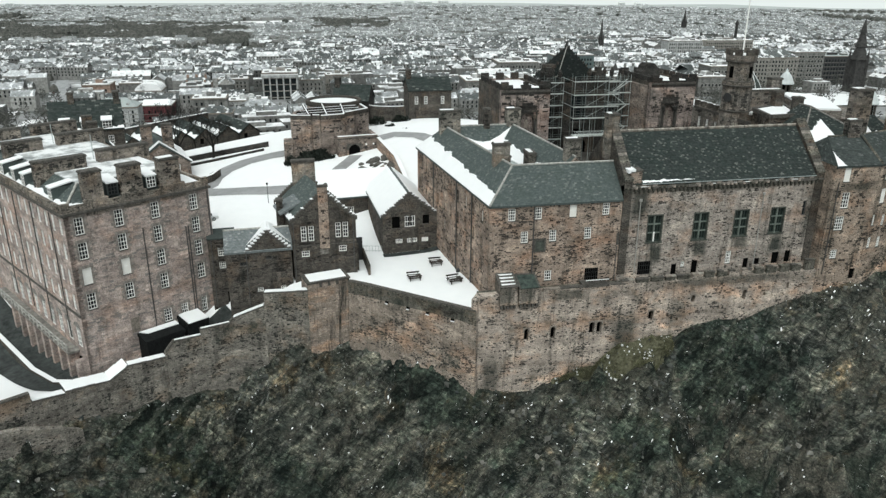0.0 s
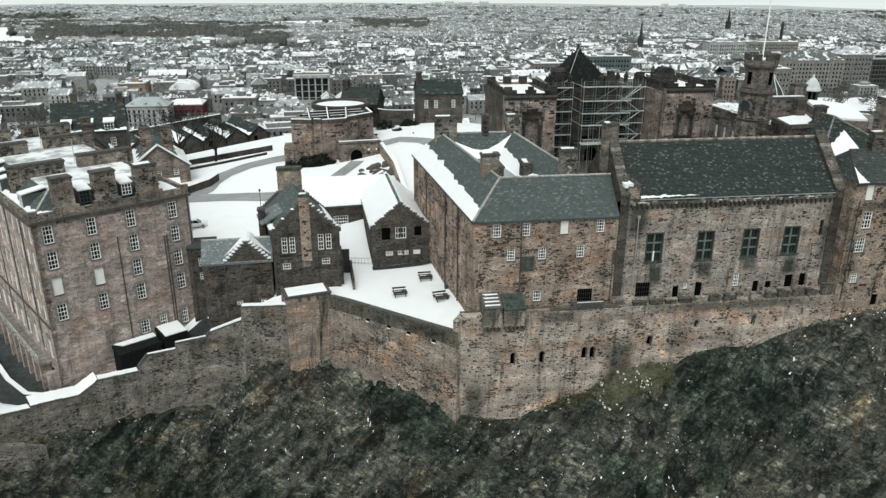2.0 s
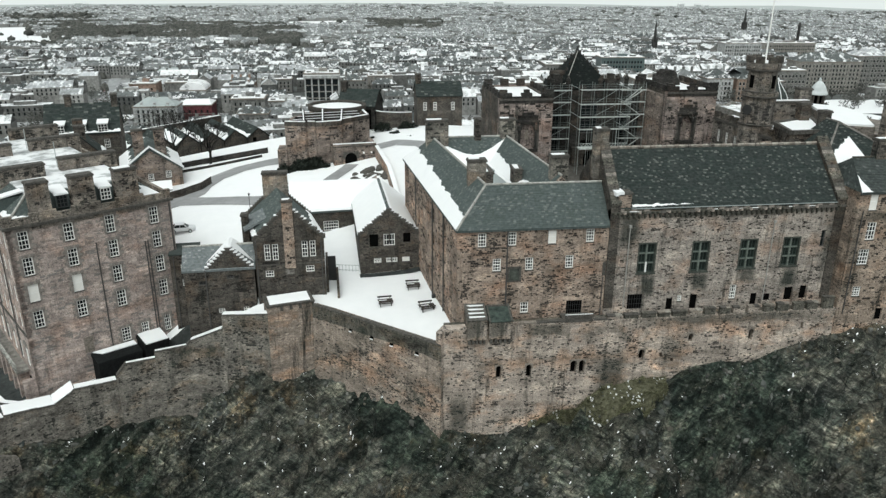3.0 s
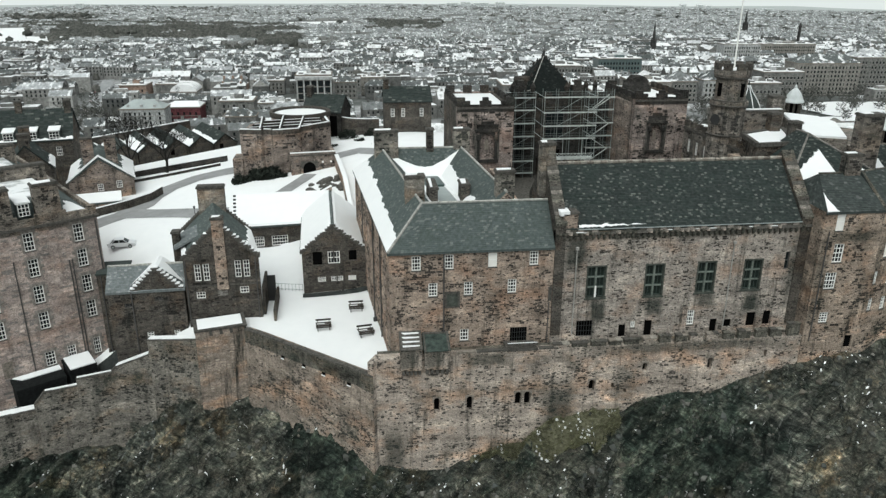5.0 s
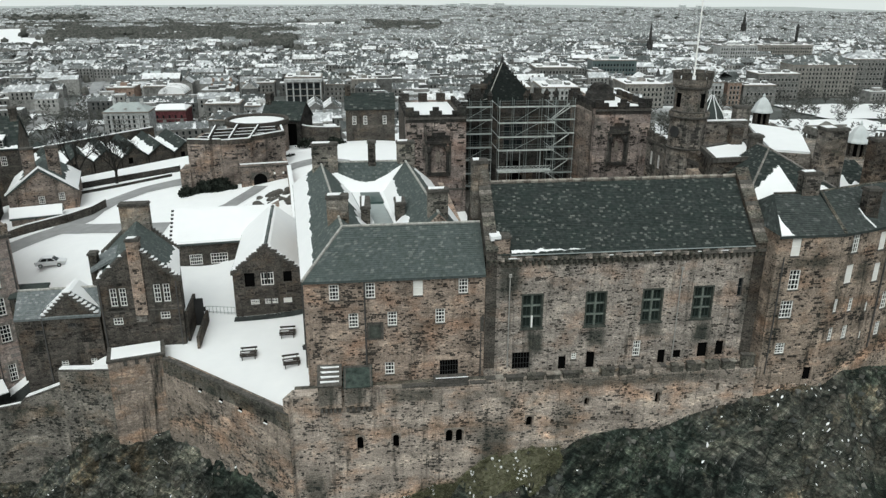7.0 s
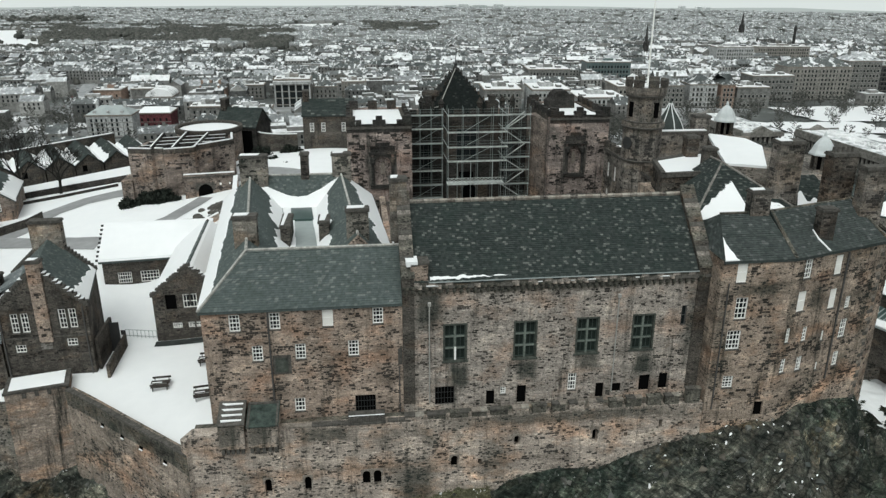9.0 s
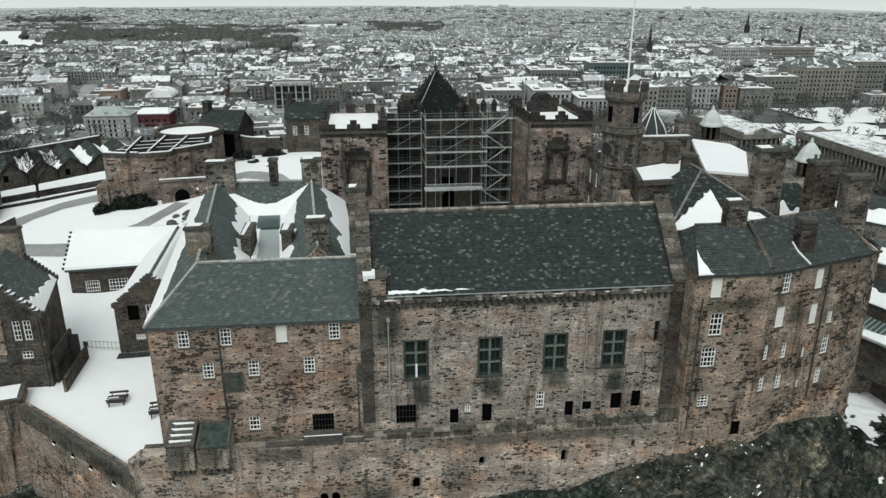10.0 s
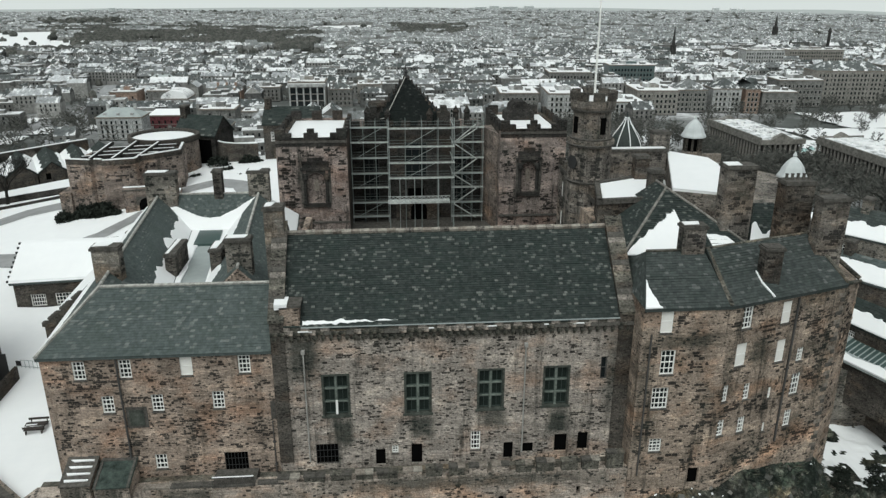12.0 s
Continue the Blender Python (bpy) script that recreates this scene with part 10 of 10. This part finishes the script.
def woody(x, y):
    """Where the large dark woods stand."""
    k = x / y
    lump = 150 * noise.noise((x * 0.006, y * 0.004, 3))
    gap = noise.noise((x * 0.009, y * 0.006, 21)) > 0.3
    a = -0.37 < k < -0.055 and 1590 + lump - (k + 0.055) * 250 < y < 2300 + lump
    b_ = 0.03 < k < 0.125 and 2060 + lump < y < 2600 + lump
    c = -0.48 < k < -0.35 and 1440 + 0.4 * lump < y < 1570
    e = -0.42 < k < -0.06 and 2380 + lump < y < 2520 + lump
    return (a or b_ or c or e) and not gap and not in_field(x, y)


def in_field(x, y):
    return any(x0 - 12 < x < x1 + 12 and y0 - 70 < y < y1 + 10 for x0, x1, y0, y1 in FIELDS) or any(k0 < x / y < k1 and y0 - 60 < y < y1 + 10 for k0, k1, y0, y1 in FAN_FIELDS)


spots = []
y = 262.0
while y < 4750:
    far_k = 1 + max(0, y - 700) / 900
    x = -0.56 * y - 60 + rng.uniform(0, 20)
    ang = 9 * math.sin(y * 0.004)
    while x < 0.98 * y + 110:
        w = rng.uniform(12, 38) * far_k ** 0.16
        gap = rng.random() < 0.16
        district = noise.noise((x * 0.0021, y * 0.0016, 4))
        park = noise.noise((x * 0.0016 + 9, y * 0.0011, 8))
        yy = y + rng.uniform(-3, 3) * far_k + 14 * math.sin(x * 0.013)
        garden = x > 0.42 * yy and yy < 640 or (x > 60 and yy < 560) or (yy < 330 and x > -40)
        street = abs(x + w / 2 - (-161 - (yy - 529) * 0.245)) < 8 + w / 2 and yy < 900
        if not gap and not garden and not street and not woody(x, yy) and not in_field(x, yy) and park < (0.33 if y > 1300 else 0.5) and not any(abs(x + w / 2 - a) < r * 0.5 + w / 2 and abs(yy - b_) < r for a, b_, r in TAKEN):
            h = rng.uniform(8, 15) * (0.8 if y > 1500 else 1)
            u = rng.random()
            kind = "flat" if u < (0.34 if y < 800 else 0.12) else "hip" if u < 0.4 else "gable"
            snow_face = 2 if rng.random() < 0.08 + 0.1 * (district > 0) else 1
            spots.append((x + w / 2, yy, ang + rng.uniform(-5, 5) + (90 if rng.random() < 0.12 else 0), w * 0.97, rng.uniform(10, 15) * far_k ** 0.1, h, kind, snow_face))
        x += w + (rng.uniform(3, 12) * far_k if rng.random() < 0.25 else 0.3)
    y += rng.uniform(22, 33) * far_k ** 0.45 * (0.85 if 720 < y < 2000 else 1)
spots.sort(key=lambda s_: s_[1])
zs = ground_height(np.array([s_[0] for s_ in spots]), np.array([s_[1] for s_ in spots]))
NEAR = 290
rest, remote = Town(), Town()
for i, ((x, y, deg, w, d, h, kind, sf), z) in enumerate(zip(spots, zs)):
    if i < NEAR:
        t = Town()
        t.house(x, y, float(z), deg, w, d, h, kind, sf, 2 if w < 18 else 3)
        ob = t.make("town_house", SLOTS, pose(x, y, float(z), 0, 0, deg))
        WORLD_OF[ob] = ob.matrix_basis.copy()
        tagged(ob, {"flat": "stone town block with a snowy flat roof", "hip": "stone town house with a hipped slate roof", "gable": "stone terrace house with slate roof and chimneys"}[kind], "house", "town houses")
        if i < 215:
            facade_windows(ob, pose(x, y, float(z), 0, 0, deg), w, d, h - 6.5, 2, 3.6, 3.2)
    else:
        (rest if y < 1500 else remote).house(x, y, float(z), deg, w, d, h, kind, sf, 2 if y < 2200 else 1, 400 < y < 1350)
tagged(rest.make("distant_town", SLOTS), "close-packed grey stone town with snow-streaked roofs", "town", kind="stuff")

# suburb beyond 1500 m, in the haze-paled colours
tagged(remote.make("distant_suburb", (FAR_WALL, FAR_ROOF, FAR_ROOF)), "far suburbs with haze-paled walls and roofs, patched with snow", "town", kind="stuff")

# winter trees and woods between the houses
g = Geo()


def clump(x, y, z, r, h):
    n = 6 if y < 1400 else 5
    k = rng.random() * 6
    lev = [(z - 3, r * 0.5), (z + h * 0.25, r * rng.uniform(0.8, 1.1)), (z + h * 0.6, r * rng.uniform(0.7, 1.0)), (z + h * 0.85, r * rng.uniform(0.35, 0.6)), (z + h, r * 0.1)]
    vs = [(x + rr * rng.uniform(0.75, 1.25) * math.cos(k + 6.2832 * i / n), y + rr * math.sin(k + 6.2832 * i / n), zz + rng.uniform(-0.08, 0.08) * h) for zz, rr in lev for i in range(n)]
    g.add(vs, [(a * n + i, a * n + (i + 1) % n, (a + 1) * n + (i + 1) % n, (a + 1) * n + i) for a in range(len(lev) - 1) for i in range(n)])


pts = []
while len(pts) < 4500:
    y = 320 + 4300 * rng.random() ** 1.3
    x = rng.uniform(-0.55 * y - 40, 0.97 * y + 90)
    park = noise.noise((x * 0.0016 + 9, y * 0.0011, 8))
    if (park > 0.2 or rng.random() < 0.2) and (rng.random() < 0.25 or not in_field(x, y)):
        pts.append((x, y))
for _ in range(30000):
    y = 1400 + 1300 * rng.random()
    x = y * rng.uniform(-0.48, 0.13)
    if woody(x, y):
        pts.append((x, y))
for x0, x1, y0, y1, n in ((205, 250, 480, 600, 80), (150, 205, 480, 560, 60), (238, 253, 390, 480, 70), (272, 288, 325, 405, 70), (254, 286, 396, 412, 40), (340, 470, 560, 620, 18), (230, 420, 330, 420, 60), (110, 220, 330, 520, 130), (-120, 90, 250, 330, 120), (-215, -140, 470, 650, 60)):
    pts += [(rng.uniform(x0, x1), rng.uniform(y0, y1)) for _ in range(n)]
zz = ground_height(np.array([p[0] for p in pts]), np.array([p[1] for p in pts]))
near_twigs = Geo()
for (x, y), z in zip(pts, zz):
    s_ = rng.uniform(0.7, 1.3)
    if y < 760:
        z, h = float(z), 10 * s_
        near_twigs.tube((x, y, z - 1), (x, y, z + h * 0.5), 0.3, 4, 0.15)
        for _ in range(46):
            a = rng.uniform(0, 6.28)
            r0, zq = rng.random() * h * 0.25, z + h * rng.uniform(0.25, 0.95)
            dx, dy, dz = math.cos(a) * h * 0.2, math.sin(a) * h * 0.2, h * rng.uniform(0.0, 0.2)
            px, py = x + math.cos(a) * r0, y + math.sin(a) * r0
            near_twigs.add([(px, py, zq), (px + dx, py + dy, zq + dz), (px + dx * 0.8, py + dy * 0.8 + 0.25, zq + dz + 0.35), (px, py, zq + 0.3)], [(0, 1, 2, 3)])
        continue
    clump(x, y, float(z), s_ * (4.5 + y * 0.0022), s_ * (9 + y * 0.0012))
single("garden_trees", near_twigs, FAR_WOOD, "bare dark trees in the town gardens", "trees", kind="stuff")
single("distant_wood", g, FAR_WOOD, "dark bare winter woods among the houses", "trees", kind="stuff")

# open snowy fields and the broad street
for fan, bounds in [(False, b_) for b_ in FIELDS] + [(True, b_) for b_ in FAN_FIELDS]:
    a0, a1, y0, y1 = bounds
    g, n = Geo(), 10
    vs = []
    for j in range(n + 1):
        for i in range(n + 1):
            yq = y0 + (y1 - y0) * j / n + rng.uniform(-4, 4)
            vs.append(((a0 + (a1 - a0) * i / n) * (yq if fan else 1) + rng.uniform(-4, 4), yq))
    h_ = ground_height(np.array([v[0] for v in vs]), np.array([v[1] for v in vs]))
    g.add([(a, b_, float(c) + 1.2) for (a, b_), c in zip(vs, h_)], [(j * (n + 1) + i, j * (n + 1) + i + 1, (j + 1) * (n + 1) + i + 1, (j + 1) * (n + 1) + i) for j in range(n) for i in range(n)])
    single("snow_field", g, SNOW if y0 < 1700 else SLUSH, "open snow-covered field in the town", "field", kind="structure")
single("road", strip([(-139, 440), (-157, 511), (-178, 600), (-203, 700), (-235, 830), (-252, 900)], 12, 0.5), TOWN_STREET, "broad snowy town street", "road", kind="structure")

g = Geo()
for i in range(70):
    y = rng.uniform(450, 860)
    side = rng.choice((-8.5, -5.5, 5.5, 8.5)) + rng.uniform(-0.4, 0.4)
    fr = pose(-161 - (y - 529) * 0.245 + side, y, gz(-161 - (y - 529) * 0.245 + side, y) + 0.5, 0, 0, 104)
    q = Geo(fr).profile([(-2.2, 0.2), (2.2, 0.2), (2.2, 0.8), (1.1, 0.95), (0.5, 1.45), (-1.3, 1.5), (-2.1, 0.95)], -0.9, 0.9)
    g.add(q.v, q.f)
single("parked_cars", g, town_mat("car_paints", (0.02, 0.02, 0.022), (0.4, 0.4, 0.41), (0.05, 0.05, 0.06), (0.6, 0.6, 0.6), (0.1, 0.03, 0.03), rough=0.4), "small parked cars along the town street", "cars", kind="stuff")

# skyline blocks: haze put into a very pale wall colour
SKYLINE = plain("hazed_concrete", (0.62, 0.63, 0.63), (0.75, 0.76, 0.76), 0.8, 0.1)
for x, y, w, h in ((-1500, 4200, 60, 42), (-1380, 4250, 40, 52), (-1340, 4250, 34, 46), (-980, 4400, 50, 40), (620, 4500, 70, 48), (700, 4520, 60, 58), (790, 4500, 90, 50), (900, 4480, 60, 62), (1030, 4480, 50, 44), (1900, 4200, 34, 66), (2010, 4220, 34, 60), (2060, 4220, 34, 52), (2300, 4000, 60, 44)):
    z = gz(x, y)
    tw = thing("far_tower_block", (x, y, z), "pale tower block on the skyline", "building", "skyline blocks")
    fr, h = pose(x, y, z), 0.55 * h
    part("wall", Geo(fr).box(-w / 2, w / 2, -10, 10, -10, h), SKYLINE, tw)
    for k in range(4):
        part("window_band", Geo(fr).box(-w / 2 + 2, w / 2 - 2, -10.3, -9.9, h * (0.3 + 0.17 * k), h * (0.3 + 0.17 * k) + 3), LEAD, tw)

# self-lit backdrop: pale sky, and haze put into the grey of the far land
g = Geo()
n = 48
for i in range(n + 1):
    a = math.radians(-75 + 150 * i / n)
    x, y = 30 + 4750 * math.sin(a), 20 + 4750 * math.cos(a)
    g.v += [(x, y, -140), (x, y, -84 + 10 * noise.noise((i * 0.4, 2, 1)) + 4 * noise.noise((i * 1.7, 5, 1))), (x, y, 900)]
land, skyf = [], []
for i in range(n):
    land.append((3 * i + 3, 3 * i, 3 * i + 1, 3 * i + 4))
    skyf.append((3 * i + 4, 3 * i + 1, 3 * i + 2, 3 * i + 5))
g.f = land + skyf
me = g.mesh("backdrop")
HAZE, hn, hl, hb_ = material("pale_overcast", 1.0)
hb_.inputs["Base Color"].default_value = (0, 0, 0, 1)
hb_.inputs["Emission Color"].default_value = (0.74, 0.75, 0.745, 1)
hb_.inputs["Emission Strength"].default_value = 1.0
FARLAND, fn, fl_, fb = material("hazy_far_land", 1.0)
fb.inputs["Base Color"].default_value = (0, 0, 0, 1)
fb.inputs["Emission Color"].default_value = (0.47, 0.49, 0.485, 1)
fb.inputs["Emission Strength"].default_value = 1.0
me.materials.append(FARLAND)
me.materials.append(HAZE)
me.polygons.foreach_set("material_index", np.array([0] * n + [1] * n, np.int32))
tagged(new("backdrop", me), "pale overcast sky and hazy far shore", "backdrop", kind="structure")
